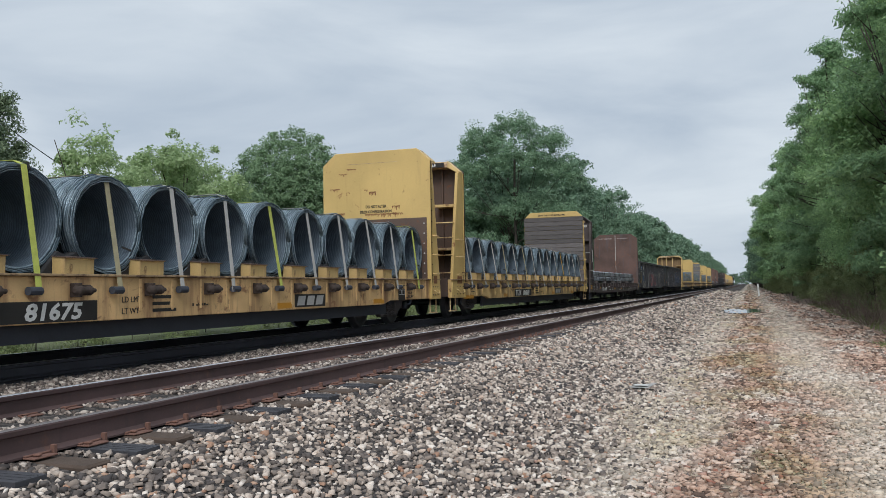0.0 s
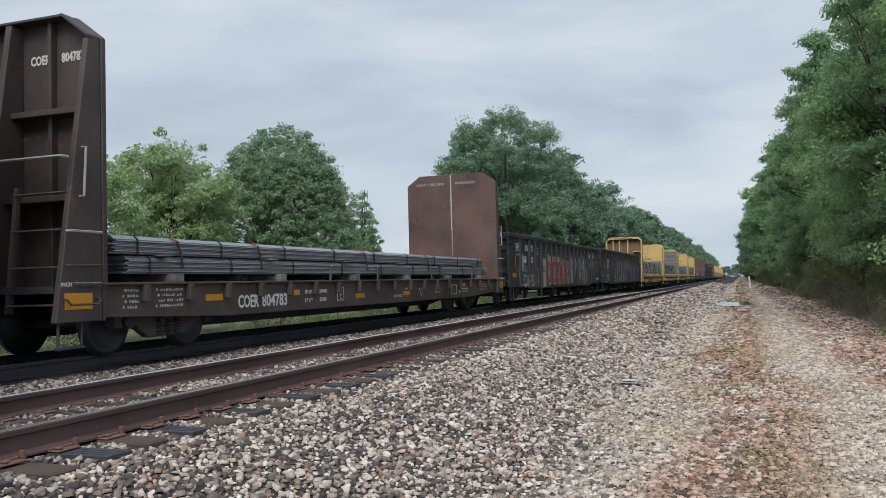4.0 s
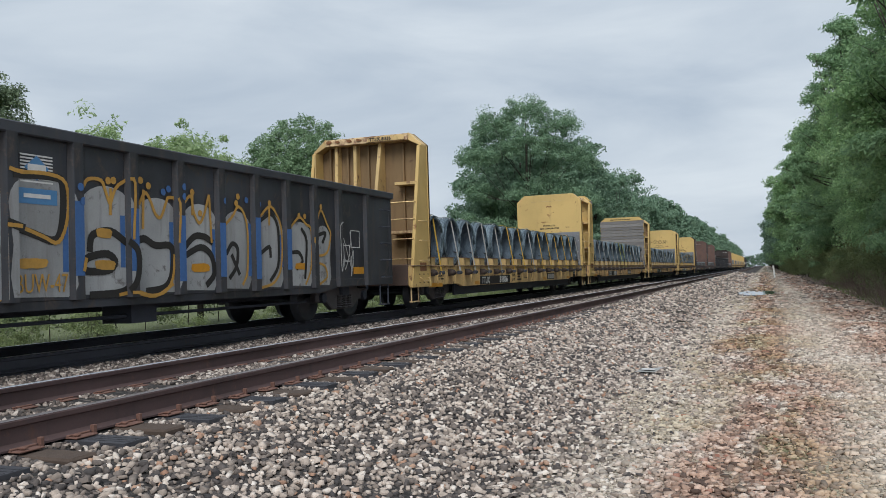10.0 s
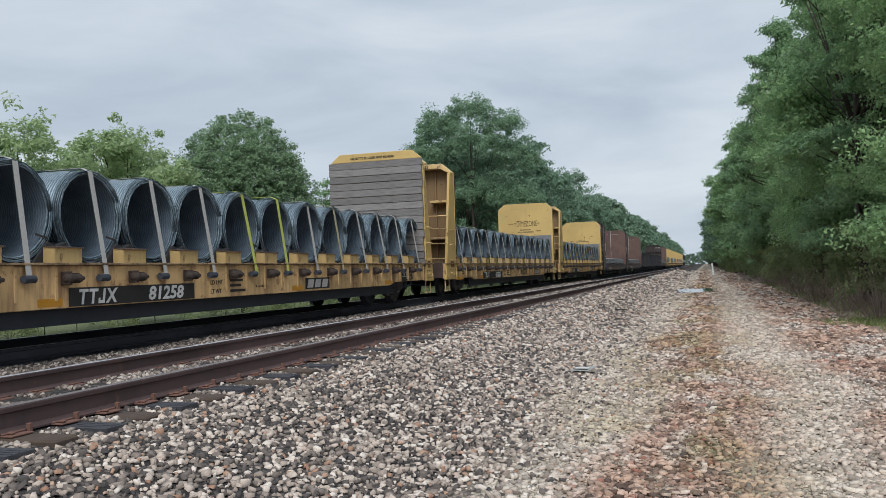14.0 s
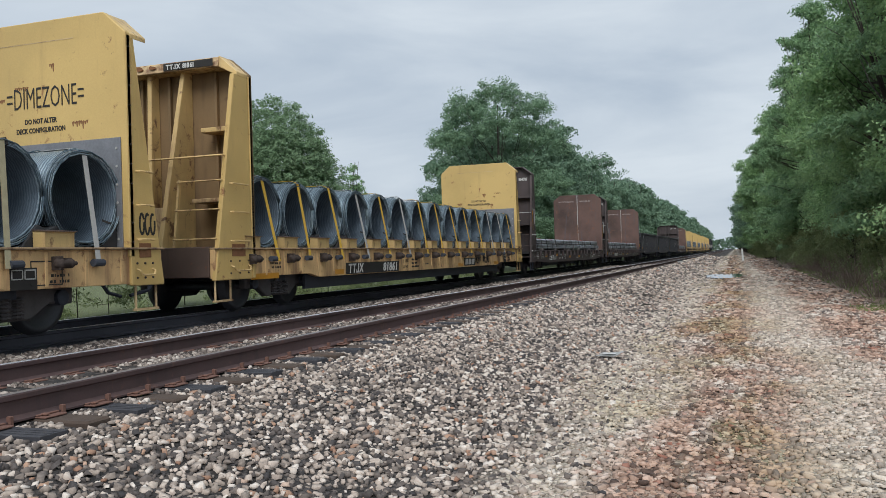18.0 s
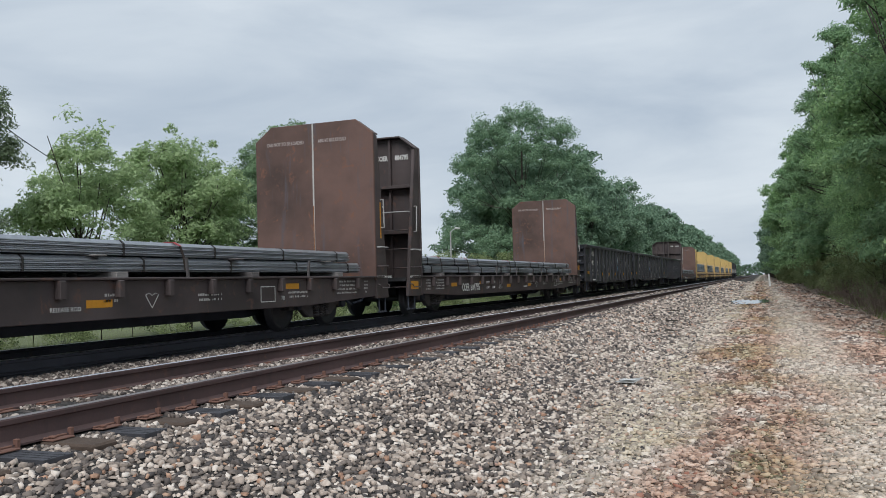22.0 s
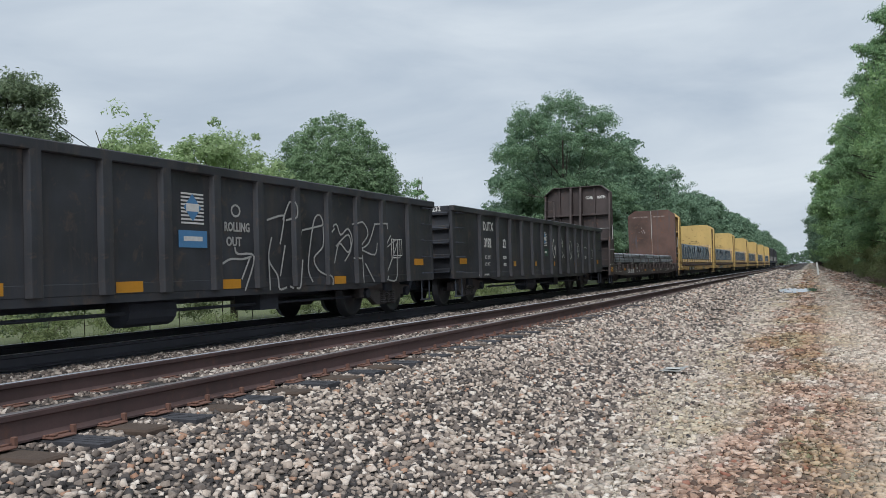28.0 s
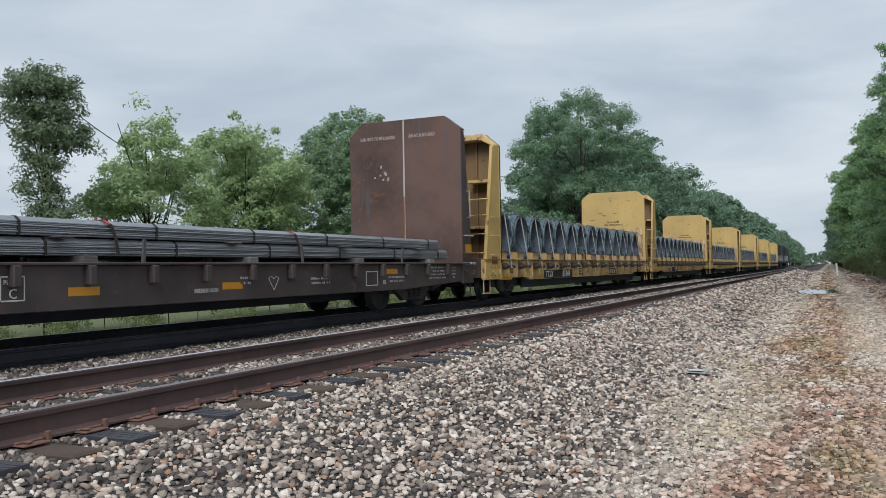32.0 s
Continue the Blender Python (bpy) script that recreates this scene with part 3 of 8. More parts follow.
def stones(name, label, mat, xr, yr, gap, size, seed, keep=lambda x, y: True, high=(0.55, 0.95), grow=26.0, tilt=0.5):
    """Angular stones lying side by side on the ground, joined as one; gap is their spacing, wider far off."""
    rng = np.random.default_rng(seed)
    xs, ys, ss = [], [], []
    y = yr[0]
    while y < yr[1]:
        g = gap * (1 + max(0.0, y - 10) / grow)
        row = np.arange(xr[0] + rng.uniform(0, g), xr[1], g)
        xs.append(row + rng.uniform(-0.36, 0.36, len(row)) * g)
        ys.append(y + rng.uniform(-0.42, 0.42, len(row)) * g)
        ss.append((size[0] + (size[1] - size[0]) * rng.random(len(row)) ** 1.7) * g * 0.5)
        y += g * 0.88
    x, y, s = np.concatenate(xs), np.concatenate(ys), np.concatenate(ss)
    ok = np.array([keep(a, b) for a, b in zip(x, y)])
    x, y, s = x[ok], y[ok], s[ok]
    n = len(x)
    cube = np.array([(x, y, z) for z in (-1, 1) for y in (-1, 1) for x in (-1, 1)], float)
    ridge = np.array([(-1.15, 0, 0), (1.15, 0, 0)], float)
    base = np.concatenate([cube * (0.78, 0.78, 0.8), ridge])
    tris = [(4, 5, 7), (4, 7, 6), (0, 1, 5), (0, 5, 4), (2, 6, 7), (2, 7, 3), (0, 4, 8), (4, 6, 8), (6, 2, 8), (2, 0, 8), (1, 3, 9), (3, 7, 9), (7, 5, 9), (5, 1, 9)]
    c = base[None] * rng.uniform(0.55, 1.2, (n, 10, 3)) + rng.uniform(-0.16, 0.16, (n, 10, 3))
    c *= np.stack([s, s * rng.uniform(0.45, 0.85, n), s * rng.uniform(*high, n)], 1)[:, None]
    for ax, sp in ((0, tilt), (1, tilt), (2, 3.14)):
        q = rng.uniform(-sp, sp, n)
        co, si = np.cos(q)[:, None], np.sin(q)[:, None]
        i, j = [k for k in range(3) if k != ax]
        u, w = c[:, :, i].copy(), c[:, :, j].copy()
        c[:, :, i], c[:, :, j] = u * co - w * si, u * si + w * co
    z = ground_zs(x, y) + s * rng.uniform(0.1, 0.6, n)
    c += np.stack([x, y, z], 1)[:, None]
    one, start = np.array(tris).ravel(), np.arange(0, 42, 3)
    me = bpy.data.meshes.new(name)
    me.vertices.add(10 * n)
    me.vertices.foreach_set("co", c.astype(np.float32).ravel())
    me.loops.add(42 * n)
    me.loops.foreach_set("vertex_index", (one[None] + 10 * np.arange(n)[:, None]).astype(np.int32).ravel())
    me.polygons.add(14 * n)
    me.polygons.foreach_set("loop_start", (start[None] + 42 * np.arange(n)[:, None]).astype(np.int32).ravel())
    me.polygons.foreach_set("loop_total", np.full(14 * n, 3, dtype=np.int32))
    me.update(calc_edges=True)
    me.materials.append(mat)
    return tagged(new(name, me), label, "gravel", kind="stuff")


# ---- tracks ----
RAIL = [(-0.075, -0.185), (0.075, -0.185), (0.075, -0.172), (0.012, -0.150), (0.009, -0.055), (0.034, -0.042), (0.037, -0.012), (0.030, -0.003), (-0.030, -0.003), (-0.037, -0.012), (-0.034, -0.042), (-0.009, -0.055), (-0.012, -0.150), (-0.075, -0.172)]


def track(name, label, cx, dz, tie_from, near):
    base = thing(name, label, "railway track", kind="structure", at=pose(cx, 0, dz))
    for sx in (-0.7525, 0.7525):
        g = Geo()
        g.prism([(sx + a, b) for a, b in RAIL], "y", -60, 900)
        part("rail", g, RAIL_SIDE if near else RAIL_SHADED, base, "rust-brown steel rail" if near else "steel rail coloured dark for the shade under the train")
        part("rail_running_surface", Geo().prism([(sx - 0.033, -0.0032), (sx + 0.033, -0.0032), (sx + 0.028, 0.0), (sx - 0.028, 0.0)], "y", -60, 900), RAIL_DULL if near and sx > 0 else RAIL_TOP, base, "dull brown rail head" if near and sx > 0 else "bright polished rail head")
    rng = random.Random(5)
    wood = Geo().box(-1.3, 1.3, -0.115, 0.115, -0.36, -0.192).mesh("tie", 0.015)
    # far ties all take the dark colour, for the shade under the train
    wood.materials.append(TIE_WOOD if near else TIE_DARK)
    dark = Geo().box(-1.3, 1.3, -0.115, 0.115, -0.36, -0.19)
    for yy in (-0.055, 0.0, 0.055):
        dark.box(0.95, 1.29, yy - 0.012, yy + 0.012, -0.19, -0.186)
    dark = dark.mesh("tie", 0.008)
    dark.materials.append(TIE_DARK)
    plate = Geo().box(-0.17, 0.17, -0.098, 0.098, -0.19, -0.178).box(-0.10, -0.078, -0.098, 0.098, -0.178, -0.165).box(0.078, 0.10, -0.098, 0.098, -0.178, -0.165).mesh("tie_plate", 0.004)
    plate.materials.append(TRACK_RUST)
    spike = Geo().box(-0.012, 0.012, -0.010, 0.010, -0.19, -0.172).box(-0.022, 0.026, -0.017, 0.017, -0.174, -0.160).mesh("spike", 0.004)
    spike.materials.append(TRACK_RUST)
    clip = Geo().box(-0.085, 0.085, -0.012, 0.012, -0.20, -0.188).box(0.06, 0.095, -0.016, 0.016, -0.20, -0.135).box(-0.095, -0.06, -0.016, 0.016, -0.20, -0.145).mesh("rail_anchor", 0.004)
    clip.materials.append(TRACK_RUST)
    for i in range(130 if near else 60):
        y = tie_from + 0.455 * i
        jig = pose(rng.uniform(-0.03, 0.03), y + rng.uniform(-0.02, 0.02), rng.uniform(-0.012, 0.004), 0, 0, rng.uniform(-0.8, 0.8))
        part("tie", dark if i % 2 == 0 else wood, None, base, m=jig)
        if near and 2.5 < y < 21:
            for sx in (-0.7525, 0.7525):
                at = Matrix.Translation((sx, y, 0))
                part("tie_plate", plate, None, base, m=at)
                for ox, oy in ((0.125, -0.05), (-0.125, 0.05)):
                    part("spike", spike, None, base, m=at @ pose(ox, oy, 0, rng.uniform(-5, 5), rng.uniform(-5, 5), 0 if ox < 0 else 180))
                if sx > 0:
                    part("rail_anchor", clip, None, base, m=at @ pose(0, 0.15, 0))
    far = Geo()
    for i in range(130 if near else 60, 700):
        y = tie_from + 0.455 * i
        far.box(-1.3, 1.3, y - 0.11, y + 0.11, -0.33, -0.195)
    tagged(part("far_ties", far, TIE_WOOD if near else TIE_DARK, base), kind="stuff")
    return base


track("near_track", "railway track with alternating wooden and dark composite ties in ballast", -0.7525, 0.0, 5.15 - 0.455 * 14, True)
track("far_track", "second railway track, its ballast coloured dark for the shade under the train", -4.81, 0.0, 1.0, False)


# ---- freight cars ----
SHARED = {}


def shared(key, build, mat, bevel=0.0, smooth=False):
    """One mesh for all alike parts."""
    if key not in SHARED:
        me = build().mesh(key if isinstance(key, str) else key[0], bevel, smooth)
        me.materials.append(mat)
        SHARED[key] = me
    return SHARED[key]


def truck_frame():
    return Geo().prism([(-1.12, 0.36), (-1.12, 0.58), (-0.72, 0.60), (-0.40, 0.70), (0.40, 0.70), (0.72, 0.60), (1.12, 0.58), (1.12, 0.36), (0.72, 0.38), (0.42, 0.20), (-0.42, 0.20), (-0.72, 0.38)], "x", -0.07, 0.07)


def spring():
    prof = []
    for k in range(6):
        prof += [(0.045 * k, 0.055), (0.045 * k + 0.022, 0.084)]
    return Geo().disc((0, 0, 0), "z", prof + [(0.27, 0.055)], 8)


def wheels():
    w = Geo()
    prof = [(-0.07, 0.455), (-0.045, 0.455), (-0.04, 0.425), (0.06, 0.42), (0.062, 0.36), (0.03, 0.32), (0.02, 0.18), (0.05, 0.12), (0.06, 0.05)]
    for sx, d in ((-0.7525, -1), (0.7525, 1)):
        w.disc((sx, 0, 0), "x", [(a * d, r) for a, r in prof], 28)
    return w.tube([(-1.1, 0, 0), (1.1, 0, 0)], 0.075, 10)


WHEELSETS = []


def truck(car, y):
    """Two-axle truck: side frames, springs, wheelsets."""
    tr = new("truck")
    tr.parent = car
    tr.matrix_basis = pose(0, y, 0)
    part("bolster", shared("bolster", lambda: Geo().box(-1.2, 1.2, -0.16, 0.16, 0.46, 0.66), SOOT, 0.02), None, tr)
    for sx in (-1, 1):
        part("side_frame", shared("side_frame", truck_frame, TRUCK, 0.02), None, tr, m=pose(sx * 1.06, 0, 0))
        for yy in (-0.2, 0.0, 0.2):
            part("spring", shared("spring", spring, TRUCK), None, tr, m=pose(sx * 1.14, yy, 0.22))
    for yy in (-0.89, 0.89):
        ws = part("wheelset", shared("wheelset", wheels, WHEEL, 0, True), None, tr, "dark steel wheels on one axle", pose(0, yy, 0.42))
        WHEELSETS.append((ws, yy))
        for sx in (-1, 1):
            part("bearing_cap", shared("bearing_cap", lambda: Geo().disc((0, 0, 0), "x", [(-0.06, 0.08), (-0.05, 0.10), (0.05, 0.10), (0.06, 0.08)], 14), SOOT), None, tr, m=pose(sx * 1.14, yy, 0.45))
    return tr


def coupler(car, y, d, z=0.78):
    g = Geo().box(-0.12, 0.12, min(y, y + d * 0.55), max(y, y + d * 0.55), z - 0.12, z + 0.12)
    g.box(-0.20, 0.17, min(y + d * 0.5, y + d * 0.85), max(y + d * 0.5, y + d * 0.85), z - 0.16, z + 0.16)
    part("coupler", g, SOOT, car, bevel=0.03)
    h = Geo().tube([(0.3, y, z - 0.05), (0.32, y + d * 0.25, z - 0.35), (0.25, y + d * 0.6, z - 0.42)], 0.03, 6)
    part("air_hose", h, SOOT, car)


def rung(g, p, q, out, r=0.014):
    """A grab iron from p to q, standing off by out."""
    p, q, o = Vector(p), Vector(q), Vector(out)
    g.tube([p, p + o, q + o, q], r, 5)


def grab(parent, p, q, out, mat, r=0.014, name="grab_iron"):
    """One grab iron or ladder rung as a part of its own; alike ones share a mesh."""
    p, q, o = Vector(p), Vector(q), Vector(out)
    key = ("rung", tuple(round(c, 3) for c in (*(q - p), *o)), mat.name, r)

    def build():
        g = Geo()
        rung(g, (0, 0, 0), q - p, o, r)
        return g

    return part(name, shared(key, build, mat), None, parent, m=Matrix.Translation(p))


def tag_boxes(car, y, z, x, mat=None):
    """A small stencilled panel: bars in place of fine print."""
    g = Geo()
    for k in range(3):
        g.box(x, x + 0.003, y, y + (0.42, 0.36, 0.5)[k], z - 0.09 * k, z - 0.09 * k + 0.045)
    tagged(part("stencil_block", g, mat or WHITE, car), kind="stuff")


def fine_print(car, y, z, w, lines, x, mat, seed=1):
    """Lines of small stencil print, too fine to read."""
    r = random.Random(seed)
    for k in range(lines):
        g, a = Geo(), y + r.uniform(0, 0.08)
        while a < y + w:
            b = min(a + r.uniform(0.015, 0.05), y + w)
            g.box(x, x + 0.002, a, b, z - 0.075 * k, z - 0.075 * k + r.choice((0.036, 0.036, 0.024)))
            a = b + (0.016 if r.random() < 0.8 else 0.06)
        tagged(part("stencil_line", g, mat, car), kind="stuff")


def frame_lines(car, y, z, w, h, x, mat):
    g = Geo()
    for a, b, c, d in ((0, w, 0, 0.015), (0, w, h - 0.015, h), (0, 0.015, 0, h), (w - 0.015, w, 0, h)):
        g.box(x, x + 0.003, y + a, y + b, z + c, z + d)
    tagged(part("stencil_frame", g, mat, car), kind="stuff")


def octagon(half, z0, shoulder, top, cut):
    """Outline of an end plate with its two upper corners cut off."""
    return [(-half, z0), (half, z0), (half, shoulder), (half - cut, top), (cut - half, top), (-half, shoulder)]


def u_handle(parent, y0, y1, z, x, mat):
    """A drooping hand hold on the side."""
    part("hand_hold", Geo().tube([(x, y0, z + 0.08), (x + 0.06, y0, z + 0.06), (x + 0.07, y0 + 0.1 * (y1 - y0), z), (x + 0.07, y1 - 0.1 * (y1 - y0), z), (x + 0.06, y1, z + 0.06), (x, y1, z + 0.08)], 0.014, 5), mat, parent)


def rust_run(parent, x, z, w, h, y, seed):
    """Ragged rust that has broken through the paint and run down."""
    r = random.Random(seed)
    g = Geo()
    n = max(3, int(w / 0.035))
    for k in range(n):
        a = x + w * k / n
        d = h * r.uniform(0.15, 1.0) * (1 - 0.5 * abs(2 * k / n - 1))
        g.prism([(a, z + r.uniform(0, 0.02)), (a + w / n * 1.05, z + r.uniform(0, 0.02)), (a + w / n * 0.7, z - d), (a + w / n * 0.3, z - d * r.uniform(0.7, 1))], "y", y - 0.0004 * (k % 3) - 0.001, y)
    tagged(part("rust_run", g, RUST_STAIN, parent, "brown rust run through the yellow paint"), kind="stuff")


def yellow_bulkhead(car, y, d, style, marks):
    """End wall of a coil car. d is 1 at the end met first (its outer side shows), -1 at the other end."""
    W = 1.19 if d > 0 else 0.74
    Y = lambda a: y + d * a
    bh = new("bulkhead")
    bh.parent = car
    neck = 0.50 if d > 0 else 0.17
    for sx in (-1, 1):
        g = Geo().prism([(Y(0.02), 0.55), (Y(W - 0.085), 0.55), (Y(W - 0.085), 4.06), (Y(W - neck), 4.0)], "x", sx * 1.40, sx * 1.485)
        part("side_post", g, YELLOW_CLEAN, bh, bevel=0.012)
        part("post_lip", Geo().box(*sorted((sx * 1.40, sx * 1.50)), *sorted((Y(W - 0.084), Y(W - 0.004))), 0.56, 4.02), YELLOW_CLEAN, bh, bevel=0.01)
    remote = marks.split()[1] in ("81802", "81815", "81828", "81840")
    for k in range(0 if remote else 20 if style == "steel" and d > 0 else 11):
        part("rivet", shared("rivet", lambda: Geo().box(-0.012, 0.012, -0.012, 0.012, -0.012, 0.012), WINCH if style == "steel" else YELLOW, 0.005), None, bh, m=pose(1.502, Y(W - 0.045), 1.15 + k * (0.145 if style == "steel" and d > 0 else 0.27)))
    octo = octagon(1.50, 0.95, 4.05, 4.36, 0.36)
    a, b = sorted((Y(W - 0.08), Y(W + 0.02)))
    if style == "wood":
        timber = TIMBER_DARK if "806069" in marks else TIMBER
        lift = 1.035 if "806069" in marks else 1.0
        for k in range(15):
            z = 1.0 + k * 0.2115 * lift
            part("plank", shared(("plank", k % 7, timber.name), lambda: Geo().box(-1.49 + 0.012 * (k % 3), 1.49 - 0.012 * (k % 4), -0.035 - 0.007 * (k % 3), 0.035, 0.004 * (k % 2), 0.204 * lift - 0.005 * (k % 3)), timber, 0.008), None, bh, m=pose(0, Y(W + 0.05), z, 0, 0, 0 if d < 0 else 180))
        part("end_plate", Geo().prism([(-1.46, 3.178 * lift + 1.0), (1.46, 3.178 * lift + 1.0), (1.16, 3.43 * lift + 1.0), (-1.16, 3.43 * lift + 1.0)], "y", a, b).box(-1.38, 1.38, *sorted((Y(W - 0.06), Y(W))), 1.0, 4.16 * lift), YELLOW_CLEAN, bh, bevel=0.01)
        if d < 0:
            face_text(bh, "CAR NOT TO BE LOADED ABOVE BULKHEAD", 0.10, -0.8, 3.25 * lift + 1.0, a - 0.004, INK, 0.003, 0.68)
    else:
        part("end_plate", Geo().prism(octo, "y", a, b), RUST_PLATE if style == "steel" and d > 0 else PLATE_SHADED if d > 0 else YELLOW_CLEAN, bh, "rusty steel end plate" if style == "steel" and d > 0 else "stained ochre end plate with the recess shade in its colour" if d > 0 else "yellow painted steel end plate", bevel=0.012)
        if d < 0:
            lower = Geo().box(-1.43, 1.40, a - 0.02, a - 0.003, 1.0, 2.60)
            part("liner", lower, LINER if style == "steel" else RUST_PLATE if "81675" in marks else YELLOW_OLD, bh, "grey steel liner plate" if style == "steel" else "stained lower liner plate", bevel=0.004)
            for k in range(6):
                part("liner_bolt", shared("liner_bolt", lambda: Geo().disc((0, 0, 0), "y", [(-0.008, 0.016), (0.0, 0.02)], 8), STRAP_GREY), None, bh, m=pose(1.33, a - 0.021, 1.2 + 0.25 * k))
            part("dent_line", Geo().box(-0.8, 0.62, a - 0.003, a - 0.001, 4.05, 4.062), YELLOW_OLD, bh)
            seed = int(marks.split()[1]) % 97
            r = random.Random(seed)
            for k in range(9 if "81675" in marks else 5):
                rust_run(bh, r.uniform(-1.35, 1.0), r.uniform(2.75, 4.0), r.uniform(0.04, 0.3), r.uniform(0.05, 0.18), a - 0.001, seed + k)
            if "81675" in marks:
                rust_run(bh, -0.30, 2.74, 1.05, 0.12, a - 0.001, 5)
                rust_run(bh, 0.45, 2.92, 0.22, 0.14, a - 0.001, 6)
            if "82625" in marks:
                face_text(bh, "=DIMEZONE=", 0.44, -0.62, 3.12, a - 0.005, INK, -0.004, 0.52, "spray_tag")
            face_text(bh, "DO NOT ALTER", 0.10, -0.28, 2.90, a - 0.004, INK, 0.003, 0.8)
            face_text(bh, "DECK CONFIGURATION", 0.10, -0.44, 2.77, a - 0.004, INK, 0.003, 0.8)
    for px, depth in ((-0.95, 0.30), (-0.42, 0.30), (0.28, 0.98)) if d > 0 else ((-0.62, 0.4), (0.20, 0.4)):
        foot = max(0.12, W - 0.09 - depth)
        part("brace", Geo().prism([(Y(foot), 1.0), (Y(W - 0.085), 1.0), (Y(W - 0.085), 4.18), (Y(W - 0.30), 4.18)], "x", px, px + 0.09), YELLOW, bh, bevel=0.01)
    if d > 0:
        for px in (-1.18, -0.68, -0.1, 0.86):
            part("plate_rib", Geo().box(px, px + 0.05, *sorted((Y(W - 0.16), Y(W - 0.082))), 1.05, 4.15), PLATE_SHADED if style != "steel" else RUST_PLATE, bh, bevel=0.006)
        part("kick_panel", Geo().box(-1.0, 0.26, *sorted((Y(0.52), Y(0.56))), 1.12, 1.80), YELLOW_OLD, bh, "scuffed tan kick panel", bevel=0.006)
        part("shelf_bracket", Geo().box(0.76, 1.385, *sorted((Y(W - 0.44), Y(W - 0.085))), 3.06, 3.14), YELLOW, bh, bevel=0.008)
        part("shelf_bracket", Geo().box(0.62, 1.385, *sorted((Y(W - 0.55), Y(W - 0.085))), 1.86, 1.93), YELLOW_OLD, bh, bevel=0.008)
    else:
        for z, w in ((2.35, 0.34), (1.55, 0.42), (3.25, 0.24)):
            part("cross_beam", Geo().box(-1.38, 1.38, *sorted((Y(W - 0.085 - w), Y(W - 0.085))), z, z + 0.10), YELLOW, bh, bevel=0.008)
    part("top_beam", Geo().prism([(Y(W - 0.46), 4.16), (Y(W - 0.085), 4.16), (Y(W - 0.085), 4.352), (Y(W - 0.40), 4.335)], "x", -1.14, 1.14), YELLOW_OLD, bh, bevel=0.01)
    for sx in (-1, 1):
        part("corner_plate", Geo().prism([(sx * 1.14, 4.16), (sx * 1.14, 4.352), (sx * 1.49, 4.045), (sx * 1.49, 3.98)], "y", *sorted((Y(W - 0.42), Y(W - 0.085)))), YELLOW, bh, bevel=0.008)
    r = random.Random(len(marks) + int(W * 100))
    for k in range(7 if d > 0 else 0):
        x0 = -1.05 + 0.30 * k + r.uniform(-0.05, 0.05)
        pts = [(x0 + r.uniform(0.05, 0.11) * math.cos(q), 4.26 + r.uniform(0.02, 0.05) * math.sin(q)) for q in [0.7 * m for m in range(9)]]
        part("rust_patch", Geo().prism(pts, "y", Y(W - 0.462) - 0.006, Y(W - 0.462) + 0.02), RUST_STAIN, bh, "flaked rust patch")
    if d > 0:
        part("number_board", Geo().box(0.06, 1.06, Y(W - 0.47) - 0.004, Y(W - 0.47), 4.18, 4.30), INK if style != "plate" or "81861" in marks else YELLOW, bh)
        face_text(bh, marks, 0.115, 0.12, 4.195, Y(W - 0.47) - 0.009, WHITE if style != "plate" or "81861" in marks else INK, 0.004, 0.9)
        part("ladder_rail", Geo().prism([(Y(0.18), 1.08), (Y(0.24), 1.08), (Y(0.42), 2.24), (Y(0.36), 2.24)], "x", 0.56, 0.60), YELLOW, bh)
        for k, z in enumerate((1.23, 1.71, 2.19)):
            grab(bh, (0.58, Y(0.20 + 0.08 * k), z), (1.44, Y(0.20 + 0.08 * k), z), (0, -0.05, 0), YELLOW, 0.016, "rung")
        grab(bh, (-1.3, Y(0.44), 2.60), (1.44, Y(0.44), 2.60), (0, -0.1, 0), YELLOW, 0.018)
        part("vertical_grab", Geo().tube([(-1.36, Y(W - 0.5), 3.0), (-1.36, Y(W - 0.58), 3.05), (-1.36, Y(W - 0.58), 3.95)], 0.018, 5), YELLOW, bh)
    for z in (1.19, 1.67, 2.14):
        grab(bh, (1.485, Y(W * 0.40), z), (1.485, Y(W * 0.80), z), (0.06, 0, 0), YELLOW)
    u_handle(bh, *sorted((Y(W * 0.40), Y(W * 0.82))), 0.70, 1.485, YELLOW)
    part("brake_plate", Geo().box(1.486, 1.491, *sorted((Y(W * 0.42), Y(W * 0.75))), 0.94, 1.14), RUST_STAIN, bh, "faded orange reflector patch")
    for k in range(0 if remote else 6):
        part("bolt_head", shared("bolt_head", lambda: Geo().disc((0, 0, 0), "x", [(0.0, 0.018), (0.014, 0.015)], 6), WINCH), None, bh, m=pose(1.485, Y(W * (0.38 + 0.22 * (k % 3))), 0.66 + 0.2 * (k // 3)))
    g = Geo().box(1.36, 1.44, *sorted((Y(0.10), Y(0.57))), 0.20, 0.23)
    for yy in (0.12, 0.55):
        g.tube([(1.40, Y(yy), 0.56), (1.40, Y(yy), 0.22)], 0.018, 6)
    part("sill_step", g, YELLOW_OLD, car)
    return bh


PITCH = 1.314


